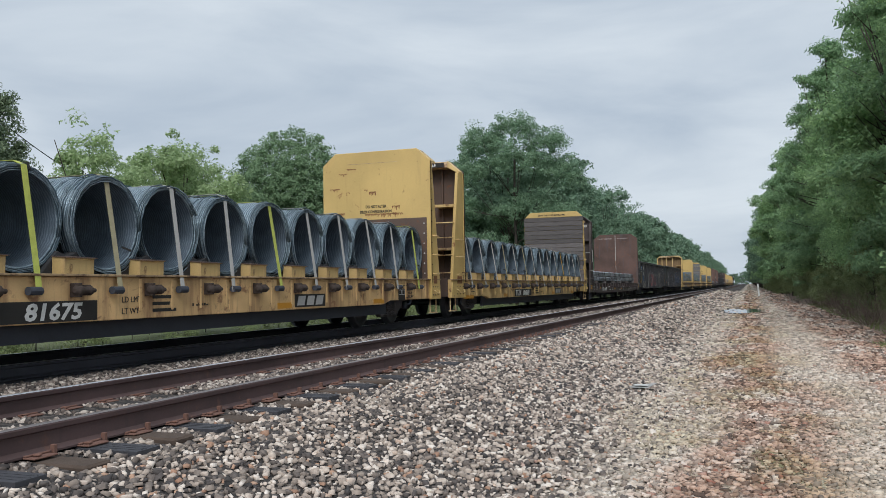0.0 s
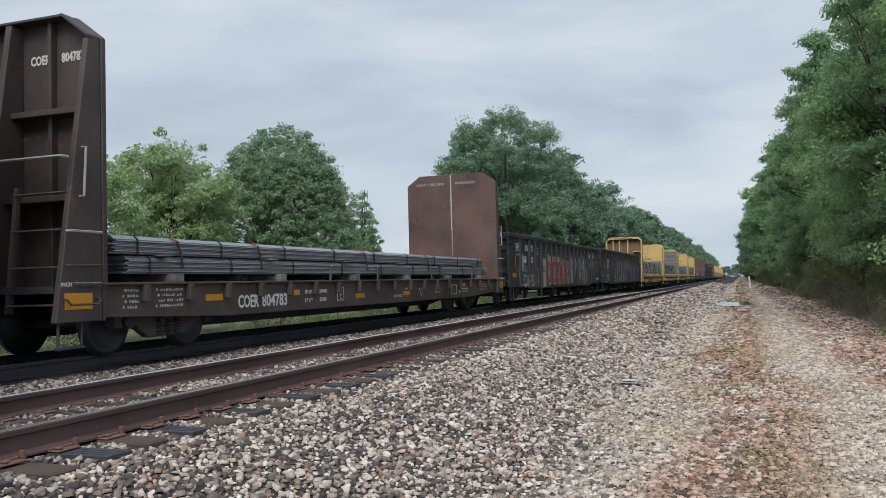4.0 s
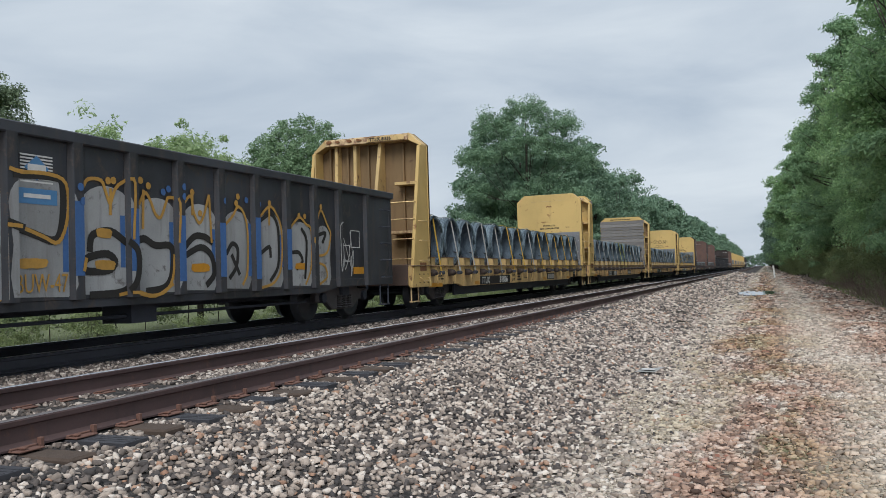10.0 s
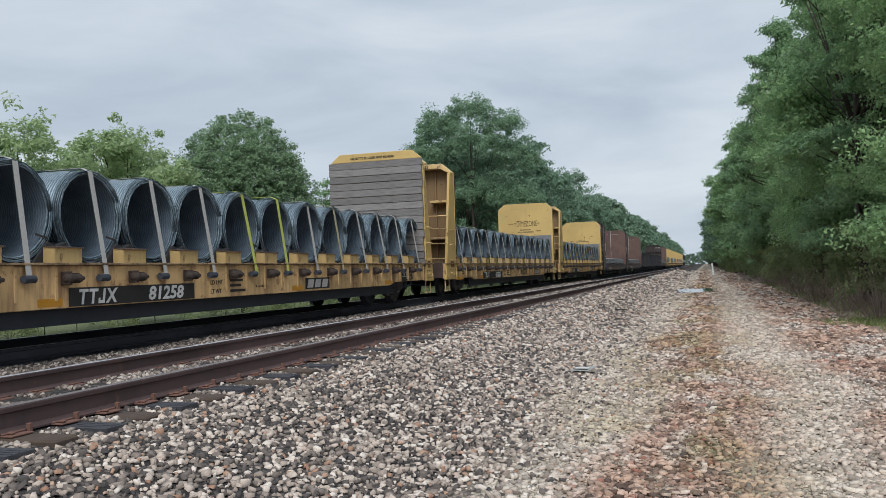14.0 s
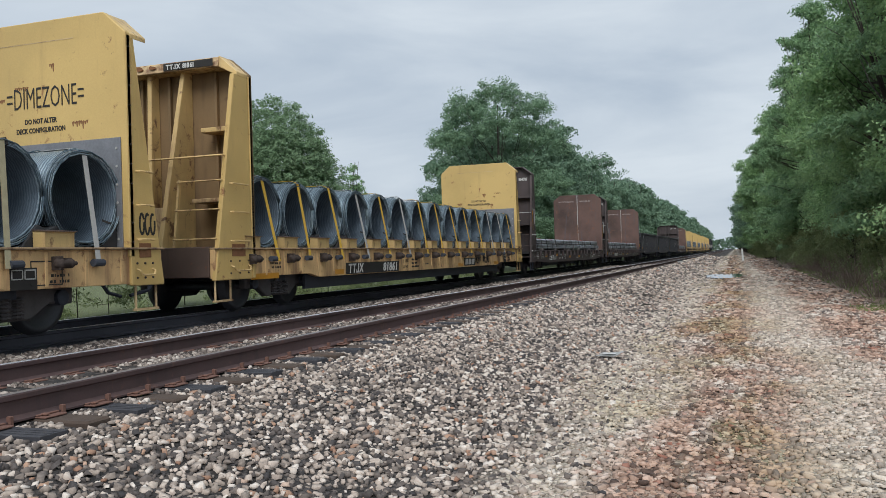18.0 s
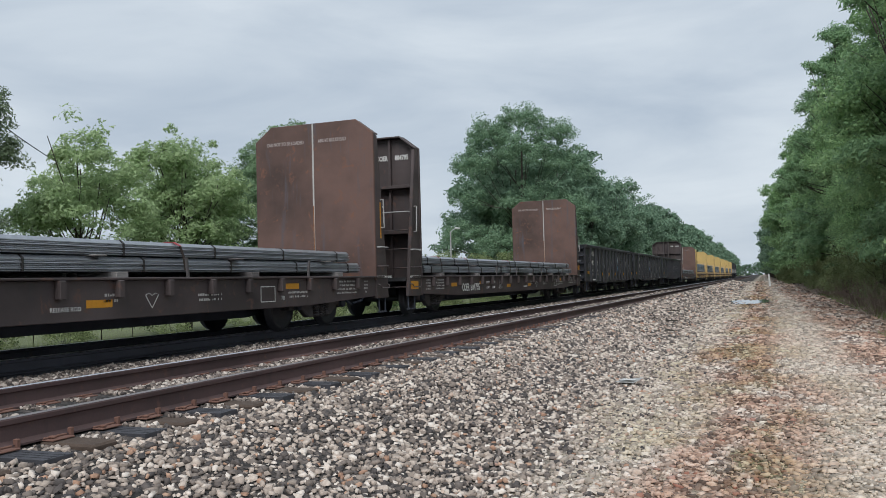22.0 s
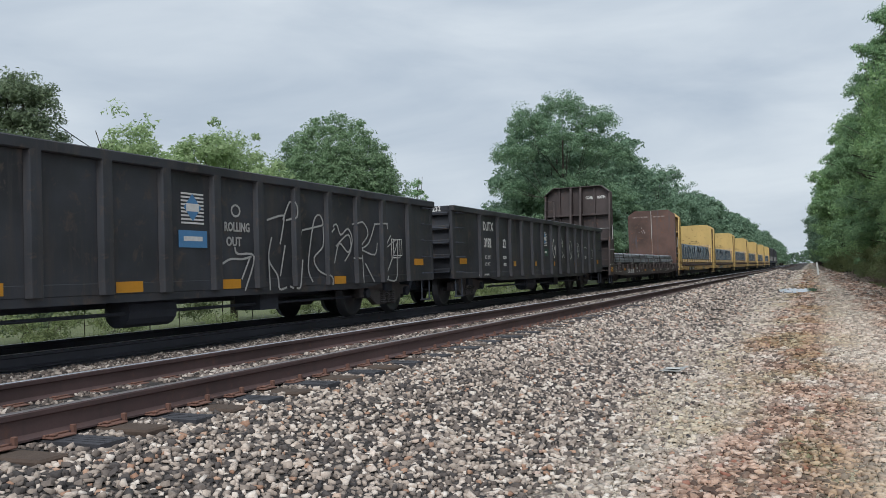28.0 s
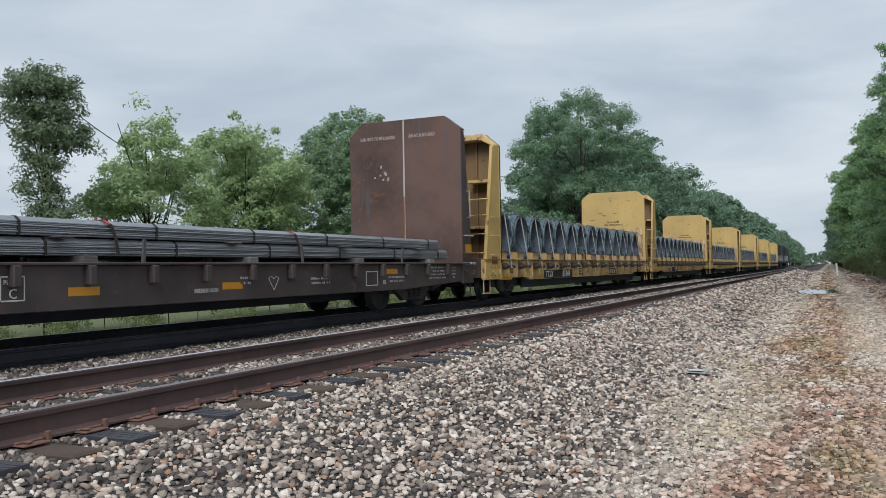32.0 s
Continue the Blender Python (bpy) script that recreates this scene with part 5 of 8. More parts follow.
def load_bars(s0, L):
    """Bundles of flat steel bar in two tiers on timber bearers."""
    low = s0 != 42.4
    for tier, z in ((0, 1.065), (1, 1.287)) if low else ((0, 1.105), (1, 1.375)):
        for row in range(4):
            x = -1.02 + row * 0.68
            y0, y1 = s0 + 1.15 + 0.25 * ((row + tier) % 2), s0 + L - (1.2 if tier == 0 else 1.6) - 0.08 * ((row * 2 + tier) % 3)
            b = thing("bar_bundle", "bundle of dark steel bars with band ties on timber bearers", "steel bars", "bar bundles")
            ln = y1 - y0
            bar = Geo().box(-0.31, 0.31, 0, ln, 0, 0.0215).mesh("bar", 0.008)
            bar.materials.append(BAR)
            top = Geo().prism([(-0.31, 0.0), (0.31, 0.0), (0.31, 0.012), (0.255, 0.062), (-0.255, 0.062), (-0.31, 0.012)], "y", 0, ln).mesh("top_bar")
            top.materials.append(BAR)
            for k in range(6 if low else 8):
                part("bar", bar, None, b, m=pose(0.008 * ((k * 5) % 3 - 1), 0.02 * ((k * 7) % 5), 0.0235 * k))
            part("top_bar", top, None, b, m=pose(0, 0.03, 0.141 if low else 0.188))
            for k in range(9):
                part("band_tie", shared(("band_tie", low), lambda: Geo().prism([(-0.325, -0.004), (0.325, -0.004), (0.325, 0.158 if low else 0.205), (0.26, 0.209 if low else 0.256), (-0.26, 0.209 if low else 0.256), (-0.325, 0.158 if low else 0.205)], "y", -0.014, 0.014), INK), None, b, m=pose(0, 0.5 + k * (ln - 1) / 8, 0))
            for k in range(6):
                part("bearer", shared(("bearer", tier, k % 2), lambda: Geo().box(-0.34 if k % 2 else -0.30, 0.40 if k % 2 else 0.44, -0.11, 0.11, -0.022 if tier else -0.12, -0.002), TIMBER if k % 2 else TIMBER_DARK, 0.006), None, b, m=pose(0, 1.0 + k * (ln - 2) / 5, 0))
            if row == 3 and tier:
                h = 0.213 if low else 0.26
                for at in (2.59, 4.78, 9.12, 13.0):
                    part("tie_strap", shared(("tie_strap", low), lambda: Geo().ribbon([(-0.3, 0, h), (0.26, 0.01, h), (0.335, 0.05, h - 0.055)], 0.06, 0.006), RED), None, b, "red cloth strap", pose(0, at - 1.3, 0))
                    part("strap_tail", shared(("strap_tail", low), lambda: Geo().ribbon([(0.336, 0.05, h - 0.055), (0.346, 0.12, 0.0), (0.346, 0.16, -0.2)], 0.05, 0.006), WINCH), None, b, "dark hanging strap end", pose(0, at - 1.3, 0))
            MOVERS.append((b, x, y0, z))


RIB_PLACES = {}


def gondola(L, H, marks, n1, n2, label, zb=0.68, ribs=14, belly=0.56, rib_at=(1.55, 3.08, 1.04, 14.4)):
    """Open-top gondola car."""
    car = thing("gondola_car", label, "freight car", "cars of the train")
    for sx in (-1, 1):
        g = Geo().prism([(0.1, zb), (0.1, H - 0.02), (L - 0.1, H - 0.02), (L - 0.1, zb), (L - 2.6, zb - 0.04), (L - 3.3, belly), (3.3, belly), (2.6, zb - 0.04)], "x", sx * 1.42, sx * 1.45)
        part("side_sheet", g, BLACK, car)
        part("top_chord", Geo().box(min(sx * 1.38, sx * 1.53), max(sx * 1.38, sx * 1.53), 0.0, L, H - 0.14, H), BLACK, car, bevel=0.015)
        part("bottom_chord", Geo().box(min(sx * 1.42, sx * 1.458), max(sx * 1.42, sx * 1.458), 0.1, L - 0.1, zb - 0.02, zb + 0.13), BLACK, car, bevel=0.01)
        RIB_PLACES[car.name] = ([rib_at[0]] + [rib_at[1] + rib_at[2] * k for k in range(int((rib_at[3] - 0.6 - rib_at[1]) / rib_at[2]) + 1)] + [rib_at[3]], -1.0)
        for y in RIB_PLACES[car.name][0]:
            part("rib", shared(("rib", H), lambda: Geo().prism([(1.45, -0.11), (1.455, -0.11), (1.53, -0.075), (1.53, 0.075), (1.455, 0.11), (1.45, 0.11)], "z", zb - 0.02, H - 0.12), BLACK, 0.008), None, car, m=pose(0, y, 0, 0, 0, 0 if sx > 0 else 180))
    for y, d in ((0.0, 1), (L, -1)):
        g = Geo().box(-1.42, 1.42, *sorted((y + d * 0.10, y + d * 0.14)), zb, H - 0.02)
        part("end_sheet", g, BLACK, car)
        for k in range(5):
            z = zb + 0.18 + k * (H - zb - 0.36) / 4
            part("end_rib", Geo().box(-1.42, 1.42, *sorted((y, y + d * 0.10)), z - 0.06, z + 0.06), BLACK, car, bevel=0.02)
        part("corner_post", Geo().box(1.36, 1.46, *sorted((y, y + d * 0.16)), zb - 0.02, H - 0.1), BLACK, car, bevel=0.02)
        for k in range(5):
            z = zb + 0.15 + k * 0.36
            grab(car, (1.46, y + d * 0.18, z), (1.46, y + d * 0.62, z), (0.06, 0, 0), SOOT)
            grab(car, (0.9, y, z), (1.36, y, z), (0, -0.06 * d, 0), SOOT)
        lad = Geo().box(1.38, 1.46, *sorted((y + d * 0.18, y + d * 0.62)), 0.22, 0.25)
        for yy in (0.2, 0.6):
            lad.tube([(1.42, y + d * yy, zb), (1.42, y + d * yy, 0.24)], 0.018, 6)
        part("sill_step", lad, SOOT, car)
    for y in (0.0, L - 0.16):
        part("end_chord", Geo().box(-1.376, 1.376, y, y + 0.16, H - 0.14, H - 0.003), BLACK, car, bevel=0.015)
    part("floor_sheet", Geo().box(-1.42, 1.42, 0.12, L - 0.12, zb + 0.05, zb + 0.12), RUST, car)
    part("centre_sill", Geo().box(-0.3, 0.3, 0.3, L - 0.3, 0.45, zb + 0.05), SOOT, car)
    tank = Geo().disc((0.95, L * 0.45, 0.42), "y", [(-0.5, 0.12), (-0.45, 0.22), (0.45, 0.22), (0.5, 0.12)], 14).box(0.7, 1.2, L * 0.60, L * 0.60 + 0.5, 0.30, 0.62)
    tank.tube([(1.1, 3.2, 0.4), (1.1, L - 3.2, 0.4)], 0.025, 6)
    part("brake_gear", tank, SOOT, car)
    for y in (1.75, L - 1.75):
        truck(car, y)
    coupler(car, 0.1, -1)
    coupler(car, L - 0.1, 1)
    big = ribs > 15
    if n1 == "660":
        side_text(car, marks[:2], 0.34, 2.46, 2.02, 1.456, WHITE, 0.006, 0.8)
        side_text(car, marks[2:], 0.34, 3.25, 2.02, 1.456, WHITE, 0.006, 0.8)
        y1, y2, zn = 2.15, 3.25, 1.57
    elif big:
        side_text(car, marks, 0.34, 2.30, 1.85, 1.456, WHITE, 0.008, 0.8)
        y1, y2, zn = 2.33, 3.40, 1.53
    else:
        y1 = {"43": 1.5, "82": 1.8}.get(n2, 2.16)
        side_text(car, marks, 0.32, y1 - 0.04, 1.92, 1.456, WHITE, 0.008, 0.85)
        y2, zn = y1 + 1.46, 1.47
    side_text(car, n1, 0.34, y1, zn, 1.456, WHITE, 0.008, 0.78)
    side_text(car, n2, 0.34, y2, zn, 1.456, WHITE, 0.008, 0.78)
    yl = 4.25 if n1 == "660" else y1 + 0.05
    zl = zn - (0.50 if n1 == "8049" else 0.32)
    side_text(car, "LD LMT", 0.14, yl - (0.28 if n1 == "8049" else 0.0), zl, 1.456, squeeze=0.85)
    side_text(car, "LT WT", 0.14, yl - (0.28 if n1 == "8049" else 0.0), zl - 0.19, 1.456, squeeze=0.85)
    if n1 == "8049":
        side_text(car, "209900", 0.14, yl + 0.20, zl, 1.456, squeeze=0.85)
        side_text(car, "76100", 0.14, yl + 0.25, zl - 0.19, 1.456, squeeze=0.85)
    elif n1 != "660":
        side_text(car, "152700" if n2 == "32" else "153000", 0.12, y2, zl, 1.456, squeeze=0.8)
        side_text(car, "70300" if n2 == "32" else "70000", 0.12, y2 + 0.03, zl - 0.19, 1.456, squeeze=0.8)
    spots = [(0.42, 1.02), (4.27, 0.95), (6.30, 0.95), (8.36, 0.95), (11.4, 0.95), (14.66, 1.0)]
    if n2 == "82":
        spots = [(0.42, 1.0), (4.05, 0.70), (6.10, 0.68), (8.13, 0.67), (11.27, 0.67), (14.68, 1.0)]
    elif big:
        spots = [(0.42, 1.02)] if n1 == "660" else [(0.42, 1.02), (4.12, 0.97), (L - 1.9, 0.90)]
    for y, z in spots:
        part("reflector", Geo().box(1.459, 1.461, y, y + 0.46, z, z + 0.14), REFLEX, car)
    face_text(car, marks + " " + n1 + n2, 0.17, 0.3, H - 0.13, -0.004, WHITE, 0.004, 0.85)
    frame_lines(car, L - 2.0, H - 1.25, 0.4, 0.35, 1.457, WHITE)
    side_text(car, "2 INCH HF COMP SHOES", 0.07, 1.7, zb + 0.03, 1.460)
    return car


def locomotive(s0):
    L = 21.5
    car = thing("locomotive", "dark diesel locomotive at the far end of the train", "locomotive", "locomotives")
    part("frame", Geo().box(-1.45, 1.45, 0, L, 0.9, 1.35), SOOT, car, bevel=0.03)
    part("hood", Geo().prism([(-0.95, 1.35), (0.95, 1.35), (0.95, 4.0), (0.6, 4.3), (-0.6, 4.3), (-0.95, 4.0)], "y", 1.2, L - 5.5), BLACK, car, bevel=0.03)
    part("radiator", Geo().prism([(-1.45, 3.5), (1.45, 3.5), (1.45, 4.2), (0.9, 4.45), (-0.9, 4.45), (-1.45, 4.2)], "y", 1.3, 5.6), BLACK, car, bevel=0.03)
    part("cab", Geo().prism([(-1.45, 1.35), (1.45, 1.35), (1.45, 3.9), (0.9, 4.4), (-0.9, 4.4), (-1.45, 3.9)], "y", L - 5.5, L - 2.6), BLACK, car, bevel=0.03)
    part("nose", Geo().prism([(-0.9, 1.35), (0.9, 1.35), (0.9, 2.8), (0.5, 3.1), (-0.5, 3.1), (-0.9, 2.8)], "y", L - 2.6, L - 0.8), BLACK, car, bevel=0.03)
    part("fuel_tank", Geo().box(-1.3, 1.3, 7.5, 13.5, 0.25, 0.9), SOOT, car, bevel=0.05)
    h = Geo()
    for k in range(13):
        h.tube([(1.42, 0.3 + k * 1.2, 1.35), (1.42, 0.3 + k * 1.2, 2.3)], 0.02, 5)
    h.tube([(1.42, 0.3, 2.3), (1.42, 14.8, 2.3)], 0.02, 5)
    part("handrail", h, GREY_PAINT, car)
    for y in (3.2, L - 3.6):
        truck(car, y)
    coupler(car, 0.1, -1)
    MOVERS.append((car, 0.0, s0, 0.0))


YL = 20.4
G, Yw, Lm, Kh = "grey", "yellow", "lime", "khaki"
old = "yellow bulkhead flat car with rust-stained sill carrying wire coils"
new_y = "yellow bulkhead flat car loaded with steel wire coils"
YCARS = [(-0.25, "81675", ("steel", "plate"), True, [G, G, G, G, Lm, Kh, G, G, Lm, G, G, G, G, Lm], 1.98, 5.5), (21.15, "806069", ("steel", "wood"), False, [G, G, G, Kh, G, Kh, G, G, G, G, Yw, G, G, G], 1.82, 5.9),
         (105.08, "81836", ("plate", "steel"), False, [Yw, G, G, G, G, Yw, Yw, G, Yw, Yw, Yw, Yw, Yw, G], 1.9, 5.2), (126.2, "81258", ("wood", "wood"), True, [Kh, G, G, G, G, G, Lm, Lm, G], 1.96, 5.35),
         (147.88, "82625", ("plate", "steel"), True, [G, G, Kh, G, G], 1.97, 4.82), (169.5, "81861", ("plate", "steel"), True, [Yw, Yw, Yw, G, Yw, G, Yw, Yw, Yw, Yw, Yw, G, G, Yw], 1.79, 4.9)]
YC = {}
for s0, num, styles, dirty, cols, first, ta in YCARS:
    car = coil_car(YL + {-0.25: 0.12, 105.08: -0.02}.get(s0, 0.0), "TTJX", num, styles, dirty, 14, old if dirty else new_y, first, text_at=ta, logo_at={126.2: 11.95, 147.88: 14.42}.get(s0, 13.05))
    YC[s0] = car
    MOVERS.append((car, 0.0, s0, 0.0))
    load_coils(s0, 14, first, cols, lean={105.08: -0.04, 126.2: 0.0, 147.88: -0.1, 169.5: 0.04}.get(s0, -0.1))
for k, s0 in enumerate((305.6, 327.3, 349.4, 371.9, 394.6, 417.5)):
    car = coil_car(YL + 0.5, "TTJX", ("81844", "81790", "81802", "81815", "81828", "81840")[k], ("plate", "plate"), False, 14, new_y, 2.0, tags=k < 2)
    MOVERS.append((car, 0.0, s0, 0.0))
    load_coils(s0, 14, 2.0, [G], far=k > 0)
BARS = [(42.4, 19.7, "COER 804783"), (191.4, 20.0, "COER 804787"), (212.5, 20.16, "COER 804795"), (284.75, 20.15, "COER 804784")]
BC = {}
for s0, L, marks in BARS:
    car = BC[s0] = bar_car(L, marks, "brown bulkhead flat car loaded with steel bar bundles")
    MOVERS.append((car, 0.0, s0, 0.0))
    load_bars(s0, L)
GONDS = {}
for s0, L, H, marks, n1, n2, ribs in ((63.3, 19.7, 2.62, "DJJX", "660", "032", 17), (84.15, 19.9, 2.68, "DJJX", "8049", "39", 17), (234.15, 15.5, 2.45, "DJTX", "3182", "43", 14), (250.75, 15.7, 2.45, "DJTX", "3182", "82", 14), (267.6, 15.8, 2.45, "DJTX", "3182", "32", 14)):
    car = gondola(L, H, marks, n1, n2, "black open-top gondola car marked with spray paint", ribs=ribs, rib_at={234.15: (1.13, 2.6, 1.04, 14.2), 250.75: (1.5, 2.81, 1.04, 14.4), 267.6: (1.83, 3.19, 1.04, 14.5), 63.3: (1.5, 2.957, 1.013, 18.15), 84.15: (1.5, 3.1, 0.952, 18.6)}[s0])
    GONDS[s0] = car
    MOVERS.append((car, 0.0, s0, 0.0))
locomotive(441.0)
locomotive(463.5)
GX = 1.462


RELIEF = RIB_PLACES


def skin(car, y, z, x):
    """How far out paint lies at a place on a car's side: on the sheet, a rib or the bottom chord."""
    ribs, chord = RELIEF.get(car.name, ((), -1.0))
    if any(abs(y - r) < 0.088 for r in ribs):
        return x + 0.070
    return x + 0.040 if z < chord else x


def curved(pts, n=4):
    """A smooth line through points."""
    out = []
    for i in range(len(pts) - 1):
        p, q = pts[i], pts[i + 1]
        a = pts[i - 1] if i else p
        b = pts[i + 2] if i + 2 < len(pts) else q
        for k in range(n):
            u = k / n
            out.append(tuple(0.5 * (2 * p[j] + (q[j] - a[j]) * u + (2 * a[j] - 5 * p[j] + 4 * q[j] - b[j]) * u * u + (3 * p[j] - 3 * q[j] + b[j] - a[j]) * u ** 3) for j in (0, 1)))
    return out + [pts[-1]]


def strokes(car, name, pts_list, y, z, w, h, mat, wid=0.05, label="", x=GX):
    """Spray lines: each a list of (u, v) from 0 to 1, drawn w wide and h high."""
    g = Geo()
    for pts in pts_list:
        q = [(y + u * w, z + v * h) for u, v in pts]
        if 2 < len(q) < 12 and name in ("letter_line", "letter_crown", "spray_tag", "spray_line"):
            q = curved(q)
        for (a, b), (c, d) in zip(q, q[1:]):
            n = math.hypot(c - a, d - b) or 1
            m = max(1, int(n / 0.04)) if car.name in RELIEF else 1
            ex, ez = (c - a) / n * wid * 0.4, (d - b) / n * wid * 0.4
            px, pz = -(d - b) / n * wid / 2, (c - a) / n * wid / 2
            depth = [skin(car, a + (c - a) * (k + 0.5) / m, b + (d - b) * (k + 0.5) / m, x) for k in range(m)]
            cuts = [0] + [k for k in range(1, m) if depth[k] != depth[k - 1]] + [m]
            for k, e in zip(cuts, cuts[1:]):
                a0, b0, c0, d0 = a + (c - a) * k / m, b + (d - b) * k / m, a + (c - a) * e / m, b + (d - b) * e / m
                if k == 0:
                    a0, b0 = a0 - ex, b0 - ez
                if e == m:
                    c0, d0 = c0 + ex, d0 + ez
                v = [(a0 + px, b0 + pz), (a0 - px, b0 - pz), (c0 - px, d0 - pz), (c0 + px, d0 + pz)]
                g.prism(v, "x", depth[k], depth[k] + 0.002)
            x += 0.00004
    return tagged(part(name, g, mat, car), label, kind="stuff") if len(pts_list) > 1 else part(name, g, mat, car, label)


def clipped(pts, lo, hi):
    """The part of an outline between two places along the car."""
    for edge, sign in ((lo, 1), (hi, -1)):
        out = []
        for (a, b), (c, d) in zip(pts, pts[1:] + pts[:1]):
            p, q = sign * (a - edge), sign * (c - edge)
            if p >= 0:
                out.append((a, b))
            if (p >= 0) != (q >= 0):
                k = p / (p - q)
                out.append((edge, b + (d - b) * k))
        pts = out
        if len(pts) < 3:
            return []
    return pts


def sprayed(car, name, pts, mat, x, label=""):
    """A flat patch of paint over the sheet and the ribs that it crosses."""
    g = Geo().prism(pts, "x", x, x + 0.0015)
    for r in RELIEF.get(car.name, ((), 0))[0]:
        piece = clipped(list(pts), r - 0.072, r + 0.072)
        if piece:
            g.prism(piece, "x", x + 0.070, x + 0.0715)
    return part(name, g, mat, car, label)


def arc(cx, cy, rx, ry, a0, a1, n=12):
    return [(cx + rx * math.cos(radians(a0 + (a1 - a0) * i / n)), cy + ry * math.sin(radians(a0 + (a1 - a0) * i / n))) for i in range(n + 1)]


def blob(car, name, y, z, w, h, mat, seed, x=GX - 0.003, label="", n=36, rough=0.16):
    """A flat patch of sprayed paint with an uneven rim."""
    pts = []
    for i in range(n):
        a = 2 * math.pi * i / n
        r = 1 + rough * noise.noise((math.cos(a) * 2 + seed, math.sin(a) * 2, seed * 1.7))
        c, s = math.cos(a), math.sin(a)
        k = 1 / max(abs(c), abs(s)) ** 0.7
        pts.append((y + w / 2 + w / 2 * c * k * r, z + h / 2 + h / 2 * s * k * r))
    return sprayed(car, name, pts, mat, x, label)


def big_letters(car, text, y, z, w, h, layers, x=GX):
    """Heavy painted letters, in layers of (boldness, paint)."""
    for i, (bold, mat) in enumerate(layers):
        me = letters(text, 1.0, bold)
        co = np.array([v.co for v in me.vertices])
        base = np.array([v.co for v in LETTERS[(text, 1.0, bold, 1.0, 0.0)].vertices])
        lo, hi = base.min(0), base.max(0)
        pad = bold * 1.0
        sx, sz = w / (hi[0] - lo[0] - 2 * pad), h / (hi[1] - lo[1] - 2 * pad)
        me.transform(Matrix.Translation((-(lo[0] + pad) * sx, -(lo[1] + pad) * sz, 0)) @ Matrix.Diagonal((sx, sz, 0.5, 1)))
        part("painted_letters", me, mat, car, m=Matrix.Translation((x + 0.003 * i, y, z)) @ SIDE)


def scribble(car, y, z, w, h, mat, seed, wid=0.022, n=3):
    rng = random.Random(seed)
    ls = []
    for k in range(n):
        u0 = k / n
        p = [(u0 + rng.uniform(0, 0.08), rng.uniform(0.1, 0.9))]
        for _ in range(5):
            p.append((u0 + rng.uniform(0, 1.0 / n + 0.05), rng.uniform(0, 1)))
        ls.append(p)
    strokes(car, "spray_tag", ls, y, z, w, h, mat, wid, "thin spray-paint scrawl")


def stripe_logo(car, y, z, w, h, low):
    g = Geo()
    for k in range(9):
        g.box(GX, GX + 0.002, y, y + w, z + h * k / 9, z + h * k / 9 + h / 18)
    tagged(part("logo_stripes", g, WHITE, car), kind="stuff")
    part("logo_diamond", Geo().prism([(y + w * 0.12, z + h / 2), (y + w / 2, z + h * 0.08), (y + w * 0.88, z + h / 2), (y + w / 2, z + h * 0.92)], "x", GX + 0.001, GX + 0.004), BLUE_LOGO, car)
    part("logo_mark", Geo().box(GX + 0.004, GX + 0.006, y + w * 0.22, y + w * 0.78, z + h * 0.38, z + h * 0.62), WHITE, car)
    part("logo_panel", Geo().box(GX, GX + 0.003, y - 0.06, y + w + 0.06, z - h * 0.72, z - h * 0.2), low, car)
    part("logo_bar", Geo().box(GX + 0.004, GX + 0.006, y + 0.04, y + w - 0.04, z - h * 0.52, z - h * 0.38), WHITE, car)


def scrawl_word(car, y, z, w, h, mat, seed, x, wid=0.03, n=7):
    """A row of joined spray-can letters, none of them readable."""
    r = random.Random(seed)
    ls = []
    for k in range(n):
        a, b = k / n, (k + 1) / n
        shape = r.choice(("loop", "zig", "hook"))
        if shape == "loop":
            ls.append(arc(0.5 * (a + b), 0.5, 0.4 / n, 0.42, r.uniform(0, 90), r.uniform(330, 420)))
        elif shape == "zig":
            ls.append([(a, 0.05), (a + 0.2 / n, 0.95), (a + 0.5 / n, 0.2), (a + 0.75 / n, 0.9), (b, 0.1)])
        else:
            ls.append([(a, 0.9), (a + 0.1 / n, 0.1), (b - 0.1 / n, 0.15)])
            ls.append([(a, 0.55), (b, 0.6 + r.uniform(-0.1, 0.1))])
    strokes(car, "spray_tag", ls, y, z, w, h, mat, wid, "black spray-can scrawl" if mat is INK else "pale spray-can scrawl", x)


